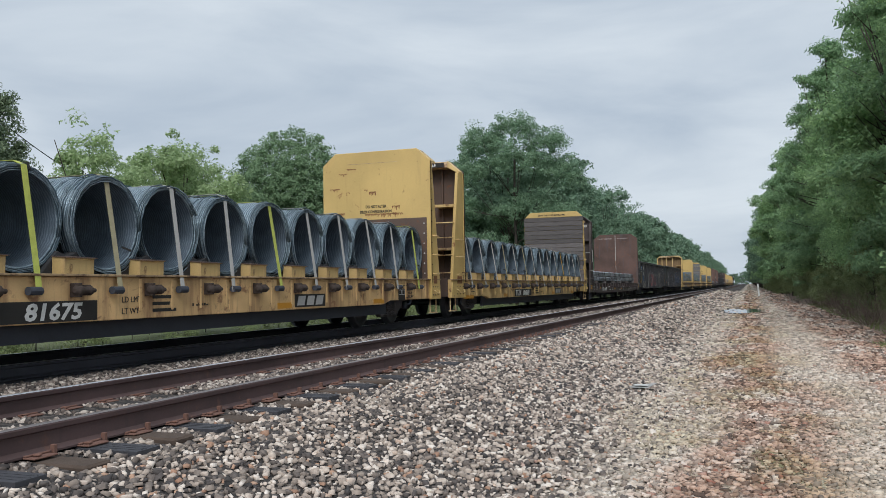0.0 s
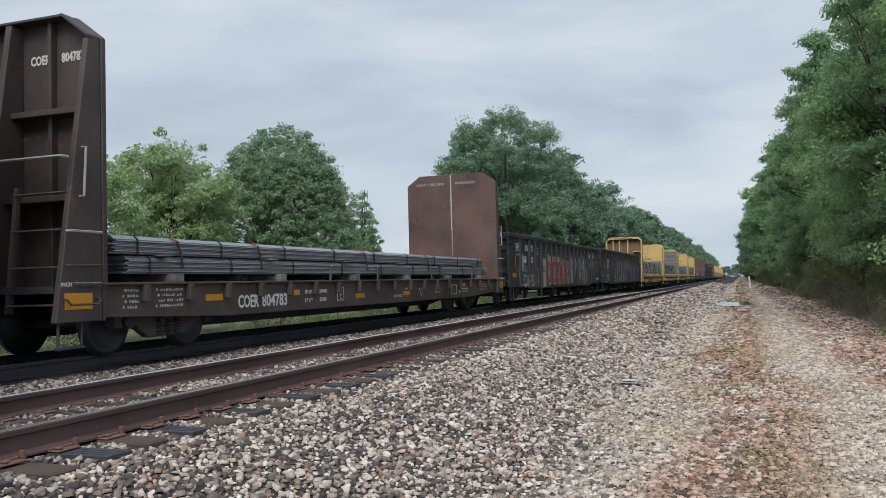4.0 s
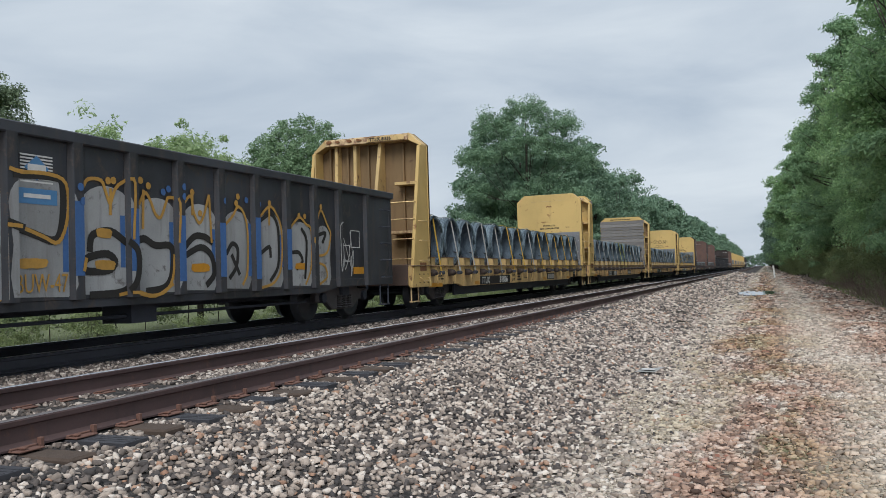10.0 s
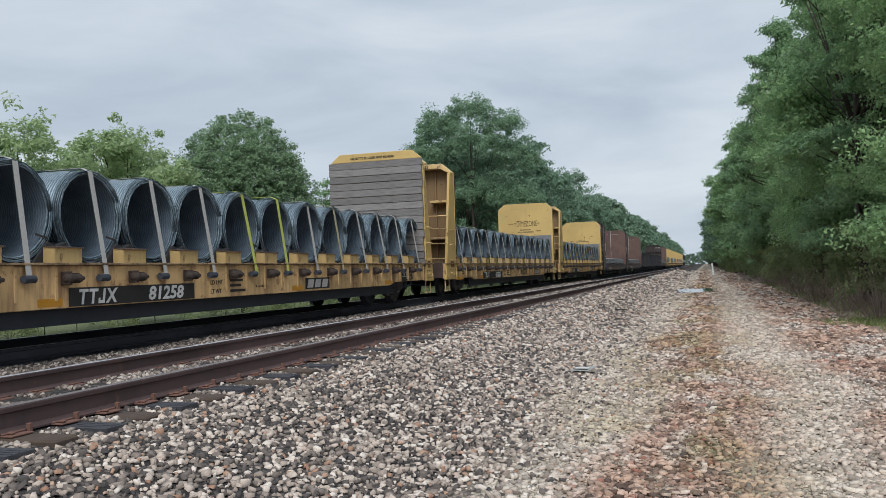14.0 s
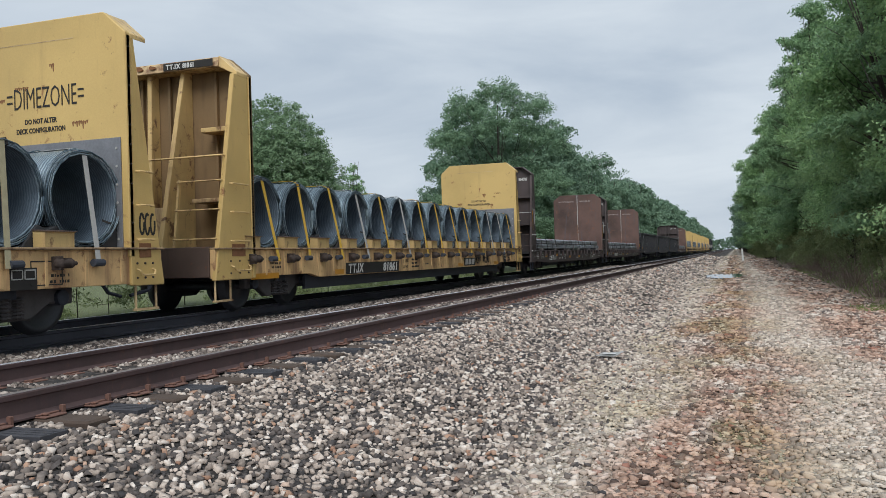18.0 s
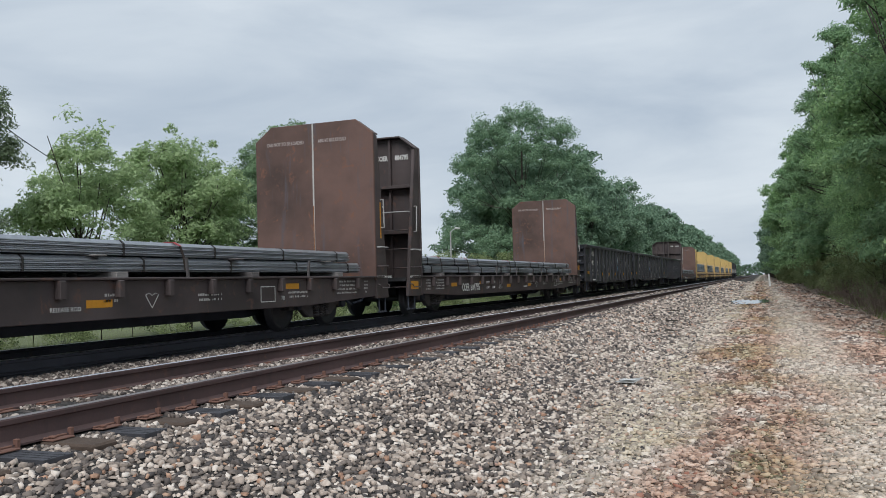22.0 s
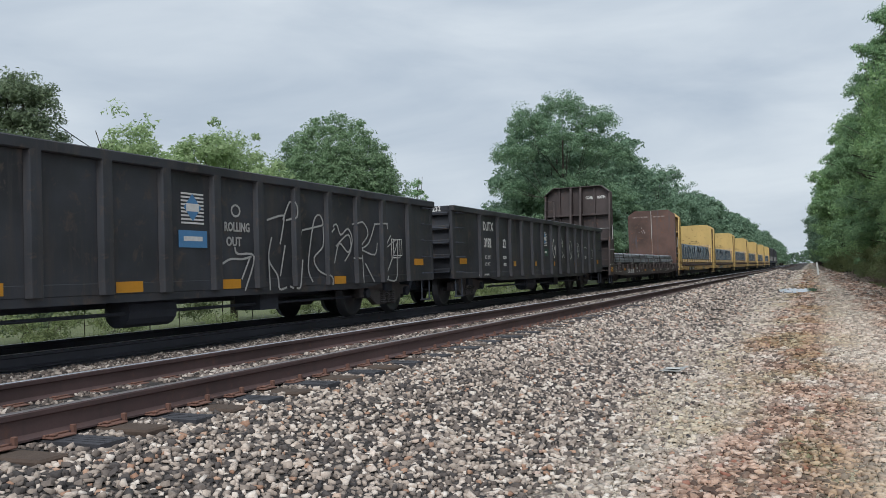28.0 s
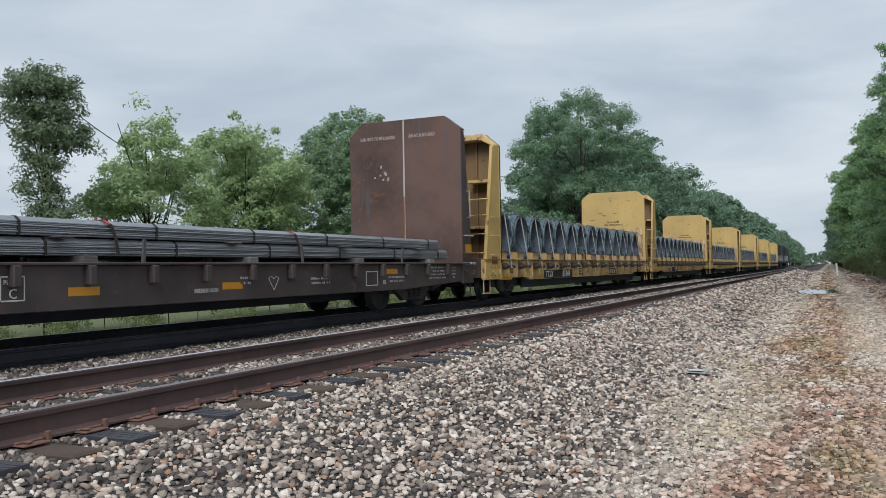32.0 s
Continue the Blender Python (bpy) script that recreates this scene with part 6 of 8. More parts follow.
def graffiti():
    side_text(YC[147.88], "DIMEZONE", 0.36, 11.2, 0.58, 1.467, INK, 0.004, 0.72, "spray_tag", 0.2)
    scrawl_word(YC[147.88], 19.85, 1.24, 0.34, 0.34, INK, 8, 1.49, 0.035, 3)
    scrawl_word(YC[169.5], 14.2, 0.58, 0.6, 0.30, INK, 11, 1.467, 0.03, 4)
    scrawl_word(YC[169.5], 15.05, 0.58, 0.7, 0.32, INK, 12, 1.467, 0.032, 5)
    scrawl_word(YC[126.2], 0.34, 1.95, 0.3, 0.22, WINCH, 14, 1.49, 0.012, 3)
    for k in range(6):
        scrawl_word(YC[21.15], 1.75 - 0.66 + PITCH * (7 + k) - 0.12, 1.10, 0.24, 0.15, INK, 30 + k, 1.497, 0.022, 1)
    scrawl_word(BC[212.5], 0.25, 1.42, 0.34, 0.30, GREY_PAINT, 21, 1.474, 0.05, 2)
    scrawl_word(BC[212.5], 0.22, 1.08, 0.36, 0.22, STRAP_GREY, 22, 1.474, 0.03, 3)
    c = GONDS[63.3]
    blob(c, "paint_patch", 1.72, 1.25, 0.42, 0.62, GREY_PAINT, 1, label="faded pale paint patch")
    for ch, y0, w in (("D", 2.15, 0.52), ("F", 2.75, 0.46), ("S", 3.29, 0.48), ("H", 4.1, 0.40)):
        big_letters(c, ch, y0, 0.65, w, 0.46, [(0.02, CREAM)])
    for z in (0.82, 1.03):
        part("rib_paint", Geo().box(1.5305, 1.5325, 2.885, 3.03, z, z + 0.08), CREAM, c)
    stripe_logo(c, 0.95, 1.98, 0.46, 0.30, BLACK)
    strokes(c, "paint_bar", [[(0, 0), (0, 1)]], 0.90, 0.95, 0.1, 0.85, OCHRE, 0.06)
    scribble(c, 1.02, 0.95, 0.36, 0.62, STRAP_GREY, 91, 0.012, 2)
    strokes(c, "spray_tag", [[(0, 0.7), (0.2, 0.2), (0.3, 0.8)], arc(0.5, 0.5, 0.12, 0.3, 0, 360), [(0.7, 0.8), (0.72, 0.2), (0.9, 0.25), (0.92, 0.85)]], 2.1, 1.12, 0.6, 0.38, BLUE_LOGO, 0.04)
    strokes(c, "paint_bar", [[(0, 0), (0, 1)]], 3.42, 1.05, 0.1, 0.42, OCHRE, 0.10)
    frame_lines(c, 4.3, 1.92, 0.25, 0.27, GX, WHITE)
    side_text(c, "C", 0.16, 4.37, 1.96, GX, WHITE)
    part("paint_panel", Geo().box(GX - 0.003, GX, 5.15, 5.9, 0.62, 1.80), GREY_PAINT, c, "pale repaint panel")
    part("repaint_corner", Geo().box(GX, GX + 0.002, 5.2, 5.75, 1.3, 1.76), STRAP_GREY, c)
    tag_boxes(c, 5.25, 1.42, GX + 0.003, INK)
    for k in range(5):
        blob(c, "silver_fill", 5.95 + 1.02 * k, 0.70, 1.14, 1.26 - 0.05 * k, SILVER, 3 + k, label="silver fill paint", rough=0.22)
    shapes = [[[(0.05, 0.0), (0.05, 1.0), (0.55, 0.92), (0.85, 0.62), (0.85, 0.38), (0.6, 0.05), (0.05, 0.0)]], [[(0.1, 1.0), (0.9, 1.0)], [(0.5, 1.0), (0.5, 0.0)], [(0.1, 0.0), (0.9, 0.0)]], [arc(0.5, 0.5, 0.38, 0.5, 90, 450, 16)],
              [[(0.08, 0.0), (0.08, 1.0), (0.7, 0.98), (0.82, 0.75), (0.55, 0.55), (0.85, 0.3), (0.7, 0.02), (0.08, 0.0)]], [[(0.0, 0.0), (0.35, 1.0), (0.6, 1.0), (0.95, 0.0)], [(0.2, 0.35), (0.75, 0.35)]]]
    for k, ls in enumerate(shapes):
        y = (6.15, 7.2, 8.15, 9.2, 10.1)[k]
        for i, (wid, mat) in enumerate(((0.36, INK), (0.30, WHITE), (0.235, RED))):
            strokes(c, "painted_letter", ls, y + 0.12, 0.86, 0.66, 0.76, mat, wid, "red outlined block letter" if i == 2 else "", GX + 0.001 + 0.003 * i)
    for y, w in ((11.18, 0.72), (12.18, 0.72)):
        part("diamond", Geo().prism([(y, 1.66), (y + w / 2, 1.25), (y + w, 1.66), (y + w / 2, 2.04)], "x", GX - 0.002, GX), STRAP_GREY, c, "weathered white diamond")
    side_text(c, "U", 0.44, 11.36, 1.50, GX + 0.001, INK, 0.02)
    side_text(c, "P", 0.44, 12.38, 1.50, GX + 0.001, INK, 0.02)
    strokes(c, "paint_bar", [[(0, 0), (0, 1)]], 12.5, 1.05, 0.1, 0.38, OCHRE, 0.10)
    blob(c, "silver_fill", 11.1, 0.70, 0.75, 0.70, SILVER, 12)
    def flat(name, pts, mat, x, label=""):
        sprayed(c, name, pts, mat, x, label)

    bird = "weathered cream painted bird"
    flat("bird_head", [(13.64, 1.40), (13.90, 1.63), (14.17, 1.79), (14.50, 1.85), (14.78, 1.79), (14.99, 1.61), (14.84, 1.65), (14.49, 1.59), (14.13, 1.42), (13.80, 1.30), (13.55, 1.15)], CREAM, GX, bird)
    flat("bird_head", [(14.80, 1.70), (14.99, 1.61), (15.20, 1.36), (15.16, 0.88), (15.07, 0.61), (14.68, 0.61), (14.67, 0.77), (14.77, 1.10), (14.84, 1.40)], CREAM, GX + 0.002, bird)
    flat("bird_breast", [(13.56, 1.36), (13.83, 1.30), (14.16, 1.24), (14.13, 1.11), (13.85, 0.97), (13.63, 0.81), (13.50, 0.80), (13.46, 1.0)], CREAM, GX + 0.004, bird)
    flat("bird_eye", arc(14.34, 1.45, 0.07, 0.035, 0, 330, 8), CREAM, GX + 0.002)
    for k in range(5):
        flat("bird_tooth", [(14.62 + 0.035 * k, 1.22 + 0.07 * k), (14.66 + 0.035 * k, 1.26 + 0.07 * k), (14.86, 1.12 + 0.05 * k)], CREAM, GX + 0.0035)
    for pts in ([(13.11, 0.99), (13.30, 0.91), (13.52, 0.87), (13.50, 0.80), (13.41, 0.79), (13.12, 0.93)], [(13.71, 1.91), (13.89, 2.07), (13.96, 2.02), (13.86, 1.88), (13.90, 1.77), (13.84, 1.67), (13.76, 1.80)],
                [(13.90, 1.80), (14.09, 1.96), (14.14, 1.88), (14.17, 1.78), (14.01, 1.70)], [(14.48, 2.04), (14.62, 2.10), (14.83, 2.07), (14.88, 1.95), (14.76, 2.0), (14.53, 2.03)], [(14.76, 2.0), (14.88, 1.95), (15.0, 1.89), (15.02, 1.72), (14.90, 1.69), (14.73, 1.85)],
                [(15.22, 1.27), (15.59, 1.34), (15.62, 1.23), (15.24, 1.03)], [(15.72, 1.52), (15.81, 1.50), (15.90, 0.96), (15.81, 0.90)], [(15.44, 1.05), (15.59, 1.10), (15.65, 0.85), (15.56, 0.84)]):
        flat("bird_feather", pts, CREAM, GX + 0.001, "cream painted feather")
    for cy, cz, ry, rz in ((13.46, 1.38, 0.17, 0.13), (13.60, 1.66, 0.15, 0.13), (15.33, 1.76, 0.17, 0.22)):
        strokes(c, "bird_feather", [arc(cy, cz, ry, rz, 20, 380, 14)], 0, 0, 1, 1, CREAM, 0.09, "cream painted feather", GX + 0.003)
    flat("bird_foot", arc(14.59, 0.905, 0.17, 0.125, 0, 345, 16), CREAM, GX + 0.006, bird)
    strokes(c, "spray_line", [[(13.62, 1.78), (13.72, 1.45), (13.55, 1.2), (13.50, 0.75)], [(13.5, 1.5), (13.72, 1.45)], [(13.4, 1.62), (13.72, 1.62)]], 0, 0, 1, 1, INK, 0.028, "", GX + 0.008)
    strokes(c, "paint_bar", [[(0, 0), (0, 1)]], 15.52, 1.04, 0.1, 0.40, REFLEX, 0.10, x=GX + 0.009)
    strokes(c, "paint_bar", [[(0, 0), (0, 1)]], 19.09, 1.08, 0.1, 0.80, REFLEX, 0.075, x=GX + 0.009)
    big_letters(c, "SLAUG", 16.26, 1.53, 0.76, 0.30, [(0.0, GREY_PAINT)])
    big_letters(c, "HTERHO", 17.27, 1.57, 0.75, 0.30, [(0.0, GREY_PAINT)])
    big_letters(c, "USE", 18.28, 1.60, 0.42, 0.30, [(0.0, GREY_PAINT)])
    strokes(c, "spray_dash", [[(0, 0), (1, 0.1)], [(0, 0.6), (0.9, 0.7)]], 16.17, 1.60, 0.1, 0.16, GREY_PAINT, 0.03)
    scrawl_word(c, 16.30, 1.99, 0.62, 0.26, WHITE, 41, GX, 0.055, 5)
    scrawl_word(c, 17.28, 2.02, 0.82, 0.27, WHITE, 42, GX, 0.05, 5)
    big_letters(c, "5", 18.82, 1.34, 0.24, 0.58, [(0.0, CREAM)])
    strokes(c, "chalk_head", [arc(0.5, 0.75, 0.4, 0.2, 0, 360), [(0.25, 0.6), (0.3, 0.2), (0.6, 0.1), (0.7, 0.6)], [(0.3, 0.0), (0.7, 0.02)]], 16.34, 1.0, 0.33, 0.42, STRAP_GREY, 0.012, "faint chalk drawing")
    frame_lines(c, 17.27, 1.17, 0.42, 0.31, GX, WHITE)
    strokes(c, "stencil_line", [[(0, 0.3), (1, 0.3)], [(0.5, 0.3), (0.5, 1)]], 17.27, 1.17, 0.42, 0.31, WHITE, 0.012)
    for k in range(4):
        fine_print(c, 17.82, 1.42 - 0.085 * k, 0.08, 1, GX, WHITE, 50 + k)
        fine_print(c, 18.02, 1.42 - 0.085 * k, 0.2, 1, GX, WHITE, 60 + k)
    side_text(c, "RELEA", 0.10, 13.66, 0.66, GX + 0.002, WHITE, 0.002, 0.85)
    side_text(c, "SE ROD", 0.10, 14.23, 0.66, GX + 0.002, WHITE, 0.002, 0.85)
    side_text(c, "INCH TREAD COND. SHOES", 0.085, 18.78, 0.86, GX, WHITE, 0.001, 0.82)
    fine_print(c, 15.16, 0.80, 0.5, 2, GX, STRAP_GREY, 70)

    c = GONDS[84.15]
    scribble(c, 0.9, 1.45, 0.9, 0.45, GREY_PAINT, 7, 0.014, 4)
    scribble(c, 0.2, 1.05, 0.7, 0.35, STRAP_GREY, 8, 0.012, 4)
    strokes(c, "spray_tag", [[(0, 0.2), (0.15, 0.9), (0.2, 0.3), (0.3, 0.95)], arc(0.55, 0.45, 0.2, 0.25, 40, 330), [(0.1, 0), (0.9, 0.1)], [(0.7, 0.6), (0.95, 0.5)]], 5.05, 1.60, 0.6, 0.55, OCHRE, 0.035)
    for k, (y0, y1, zt) in enumerate(((5.16, 5.93, 1.62), (5.95, 6.88, 2.04), (6.90, 7.84, 2.08), (7.86, 8.80, 2.03), (8.82, 9.70, 2.0))):
        m, r = 0.5 * (y0 + y1), 0.5 * (y1 - y0)
        for grow, paint_of, x in ((0.045, OCHRE, GX - 0.004), (0.0, SILVER, GX - 0.0015)):
            rim = [(y0 - grow, 0.71 - grow / 3), (y1 + grow, 0.70 - grow / 3), (y1 + grow, 1.2), (y1 - 0.02 + grow, zt - 0.25)] + arc(m, zt - 0.24, r + grow, 0.24 + grow, 15, 165, 8) + [(y0 + 0.02 - grow, zt - 0.3), (y0 - grow, 1.2)]
            sprayed(c, "silver_letter", rim, paint_of, x - 0.0002 * (k % 2), "silver bubble letter" if grow == 0.0 else "")
    strokes(c, "letter_line", [[(5.72, 1.95), (5.30, 1.85), (5.22, 1.55), (5.55, 1.38), (5.85, 1.20), (5.80, 0.92), (5.45, 0.78), (5.15, 0.85)],
                [(5.93, 0.75), (5.97, 1.3), (5.94, 1.85), (6.25, 2.06)], [(6.45, 1.8), (6.42, 1.3), (6.46, 0.8)],
                [(6.86, 2.0), (6.92, 1.5), (6.86, 0.75)], [(7.22, 1.72), (7.12, 1.35), (7.22, 0.98), (7.45, 1.0), (7.52, 1.4), (7.40, 1.72), (7.22, 1.72)],
                [(7.84, 1.95), (7.78, 1.5), (7.84, 0.75)], [(8.82, 1.9), (8.70, 1.45), (8.86, 1.15), (8.80, 0.75)],
                [(9.10, 1.75), (9.35, 1.72), (9.40, 1.48), (9.12, 1.40)], [(9.2, 1.15), (9.35, 0.75)]], 0, 0, 1, 1, INK, 0.06, "black letter line", GX + 0.003)
    blob(c, "letter_hollow", 6.15, 1.05, 0.45, 0.32, INK, 31, GX + 0.001, rough=0.3)
    strokes(c, "letter_line", [arc(0.5, 0.5, 0.4, 0.35, 0, 360)], 6.2, 1.08, 0.35, 0.25, OCHRE, 0.03, x=GX + 0.004)
    blob(c, "letter_hollow", 8.05, 1.0, 0.24, 0.55, INK, 33, GX + 0.001, rough=0.3)
    strokes(c, "letter_line", [[(0, 0), (0.6, 0.5), (0.7, 1), (0.2, 0.6), (0, 0)]], 8.1, 1.05, 0.18, 0.4, OCHRE, 0.03, x=GX + 0.004)
    strokes(c, "letter_line", [[(0, 1), (0.05, 0.6), (0.2, 0.45), (0.35, 0.1)], [(0.5, 0.9), (0.48, 0.0)], [(0.72, 0.75), (0.75, 0.1)], [(1, 0.85), (0.98, 0.2)]], 5.6, 0.75, 3.4, 1.2, INK, 0.07, x=GX + 0.002)
    stripe_logo(c, 9.92, 2.02, 0.46, 0.34, BLUE_LOGO)
    big_letters(c, "BUW-47", 9.84, 0.76, 0.74, 0.22, [(0.0, OCHRE)], GX + 0.012)
    for k, (y0, y1, top) in enumerate(((9.72, 10.68, 2.12), (10.80, 11.68, 2.08), (11.74, 12.60, 2.0), (12.70, 13.50, 1.98), (13.66, 14.40, 1.93), (14.60, 15.36, 1.95), (15.56, 16.36, 1.85), (16.50, 17.06, 1.82))):
        m, r = 0.5 * (y0 + y1), 0.5 * (y1 - y0)
        rim = [(y0 + 0.04, 0.72), (y1 - 0.08, 0.70), (y1, 0.84), (y1 - 0.03, 1.2), (y1 + 0.02, top - 0.3)] + arc(m, top - 0.28, r, 0.28, 12, 168, 8) + [(y0 - 0.02, top - 0.35), (y0 + 0.04, 1.3), (y0, 0.95)]
        sprayed(c, "bubble_letter", rim, SILVER, GX - 0.002, "silver bubble letter with black and ochre lines")
    strokes(c, "letter_line", [[(9.80, 2.09), (10.39, 2.11), (10.52, 2.02), (10.51, 1.60), (10.40, 1.37), (10.07, 1.44), (9.72, 1.54)],
                [(10.94, 1.28), (10.99, 1.45), (11.27, 1.51), (11.52, 1.40), (11.71, 1.25), (11.70, 0.92), (11.50, 0.74), (10.96, 0.71)],
                [(10.80, 1.06), (10.91, 1.17), (11.21, 1.22), (11.36, 1.13), (11.26, 1.02), (10.96, 1.00), (10.82, 1.02)],
                [(11.76, 1.39), (11.91, 1.43), (12.12, 1.35), (12.41, 1.35), (12.48, 1.21), (12.43, 0.91), (12.28, 0.77), (11.96, 0.73)],
                [(12.71, 1.31), (12.95, 1.49), (13.19, 1.50), (13.36, 1.43)],
                [(12.74, 1.21), (13.10, 1.34), (13.35, 1.22), (13.41, 0.95), (13.25, 0.80)]], 0, 0, 1, 1, INK, 0.095, "black letter line", GX + 0.002)
    strokes(c, "letter_line", [[(13.75, 1.27), (13.89, 1.41), (14.03, 1.33), (13.99, 1.06), (13.82, 0.89)],
                [(13.88, 1.22), (14.06, 0.95)],
                [(14.68, 1.81), (15.00, 1.94), (15.19, 1.77), (15.23, 1.48), (15.19, 1.06), (14.96, 0.83)],
                [(14.71, 1.29), (14.93, 1.38), (14.97, 1.23)],
                [(15.65, 1.30), (15.88, 1.30), (16.00, 1.15), (15.81, 1.02)],
                [(16.00, 1.72), (16.16, 1.50), (16.08, 0.86)],
                [(16.59, 1.64), (16.86, 1.68), (16.75, 1.51)]], 0, 0, 1, 1, INK, 0.07, "black letter line", GX + 0.003)
    strokes(c, "letter_crown", [[(9.73, 2.14), (9.87, 2.12), (10.29, 2.14), (10.57, 2.05), (10.59, 1.65), (10.45, 1.35), (10.22, 1.41), (9.93, 1.50), (9.70, 1.52)],
                [(10.85, 2.05), (10.93, 2.14), (11.14, 2.14), (11.22, 1.99), (11.29, 1.87), (11.38, 2.05), (11.51, 2.15), (11.67, 2.15), (11.63, 1.43)],
                [(11.30, 2.04), (11.29, 1.73)],
                [(11.82, 1.90), (11.93, 2.05), (12.03, 1.96), (12.13, 1.78), (12.24, 1.74), (12.35, 1.94), (12.41, 2.02), (12.57, 1.95), (12.54, 1.41)],
                [(12.51, 1.21), (12.47, 0.91), (12.31, 0.72), (12.03, 0.67), (11.76, 0.74)],
                [(11.90, 2.07), (11.88, 1.58)],
                [(12.73, 1.96), (12.89, 2.08), (12.96, 1.83), (13.08, 1.70), (13.20, 1.84), (13.31, 2.11), (13.33, 1.95), (13.36, 1.43)],
                [(12.93, 2.16), (12.92, 1.82)],
                [(13.72, 1.71), (13.91, 1.85), (14.05, 2.00), (14.21, 1.90), (14.30, 1.62), (14.28, 1.00), (14.15, 0.78)]], 0, 0, 1, 1, OCHRE, 0.045, "ochre outline with drips", GX + 0.005)
    strokes(c, "letter_crown", [[(14.63, 1.84), (14.95, 2.06), (15.17, 1.95), (15.32, 1.66), (15.29, 1.06), (15.06, 0.79), (14.69, 0.71)],
                [(14.96, 2.15), (14.94, 1.76)],
                [(15.61, 1.73), (15.91, 1.93), (16.15, 1.82), (16.33, 1.70), (16.30, 1.05), (16.10, 0.74)],
                [(16.53, 1.83), (16.70, 2.11), (16.93, 1.85), (17.06, 1.66), (16.91, 1.32), (16.57, 1.25)],
                [(16.56, 1.12), (16.82, 1.05), (16.88, 0.85), (16.61, 0.73)],
                [(10.80, 1.15), (10.77, 1.02)],
                [(11.44, 0.70), (11.69, 0.72), (12.10, 0.66), (12.46, 0.81)]], 0, 0, 1, 1, OCHRE, 0.045, "ochre outline with drips", GX + 0.006)
    for mat, spots in ((OCHRE, ((11.26, 2.15), (11.35, 2.16), (11.85, 2.21), (12.00, 2.15), (12.93, 2.14), (13.10, 1.84), (14.06, 2.16), (14.01, 2.05), (14.96, 2.12), (16.71, 2.17), (15.91, 1.96), (16.11, 1.96))), (BLUE, ((10.73, 2.02), (10.77, 1.85), (12.30, 2.09), (12.41, 2.14), (12.67, 2.19), (12.67, 2.05), (13.64, 2.06), (14.29, 2.12), (14.62, 2.07)))):
        for y, z in spots:
            sprayed(c, "spray_dot", arc(y, z, 0.05, 0.05, 0, 330, 9), mat, GX + 0.008)
    for y, z, w in ((11.05, 1.42, 0.26), (11.02, 1.02, 0.34), (12.9, 0.98, 0.42), (15.75, 1.0, 0.4), (9.85, 1.04, 0.42)):
        blob(c, "ochre_patch", y, z, w, 0.12, OCHRE if y < 12 else REFLEX, int(y * 10), GX + 0.006, rough=0.2)
    for k, (z0, z1) in enumerate(((0.95, 1.85), (1.0, 1.82), (0.85, 1.78), (0.9, 1.72), (0.85, 1.85), (1.0, 1.7))):
        y = 3.1 + 0.952 * (8 + k)
        part("blue_shadow", Geo().box(1.5305, 1.5325, y - 0.072, y + 0.072, z0, z1), BLUE, c, "blue paint on the rib")
        part("blue_shadow", Geo().box(GX, GX + 0.002, y - 0.2, y - 0.115, z0 + 0.05, z1 - 0.1), BLUE, c)
    scribble(c, 17.35, 0.85, 0.7, 1.0, GREY_PAINT, 71, 0.025, 3)
    frame_lines(c, 17.3, 1.15, 0.55, 0.33, GX + 0.003, WHITE)

    c = GONDS[234.15]
    strokes(c, "spray_tag", [arc(0.3, 0.25, 0.22, 0.25, 0, 360), arc(0.75, 0.25, 0.22, 0.25, 0, 360), [(0.3, 0.3), (0.45, 0.6), (0.7, 0.55), (0.5, 0.3)], [(0.4, 0.6), (0.5, 0.9), (0.75, 0.85)]], 0.6, 1.15, 0.4, 0.75, SILVER, 0.018, "thin chalk drawing")
    for k, (y, z, w, h) in enumerate(((6.2, 1.55, 0.5, 0.35), (6.2, 1.15, 0.55, 0.3), (6.25, 0.8, 0.55, 0.3), (7.25, 1.3, 0.45, 0.45), (8.2, 0.85, 0.5, 0.5), (10.45, 1.7, 0.4, 0.5), (10.45, 1.0, 0.4, 0.6), (12.45, 1.2, 0.4, 0.75), (4.6, 1.3, 0.5, 0.7))):
        scribble(c, y - 0.3, z, w, h, STRAP_GREY if k < 8 else SILVER, 60 + k, 0.03, 2)
    stripe_logo(c, 9.13, 1.55, 0.43, 0.45, BLUE_LOGO)

    c = GONDS[250.75]
    stripe_logo(c, 7.3, 1.60, 0.47, 0.46, BLUE_LOGO)
    strokes(c, "spray_ring", [arc(8.50, 1.84, 0.10, 0.085, 0, 360)], 0, 0, 1, 1, GREY_PAINT, 0.03, "white sprayed ring")
    side_text(c, "ROLLING", 0.19, 8.22, 1.53, GX, GREY_PAINT, 0.006, 0.78, "spray_word")
    side_text(c, "OUT", 0.19, 8.26, 1.31, GX, GREY_PAINT, 0.006, 0.9, "spray_word")
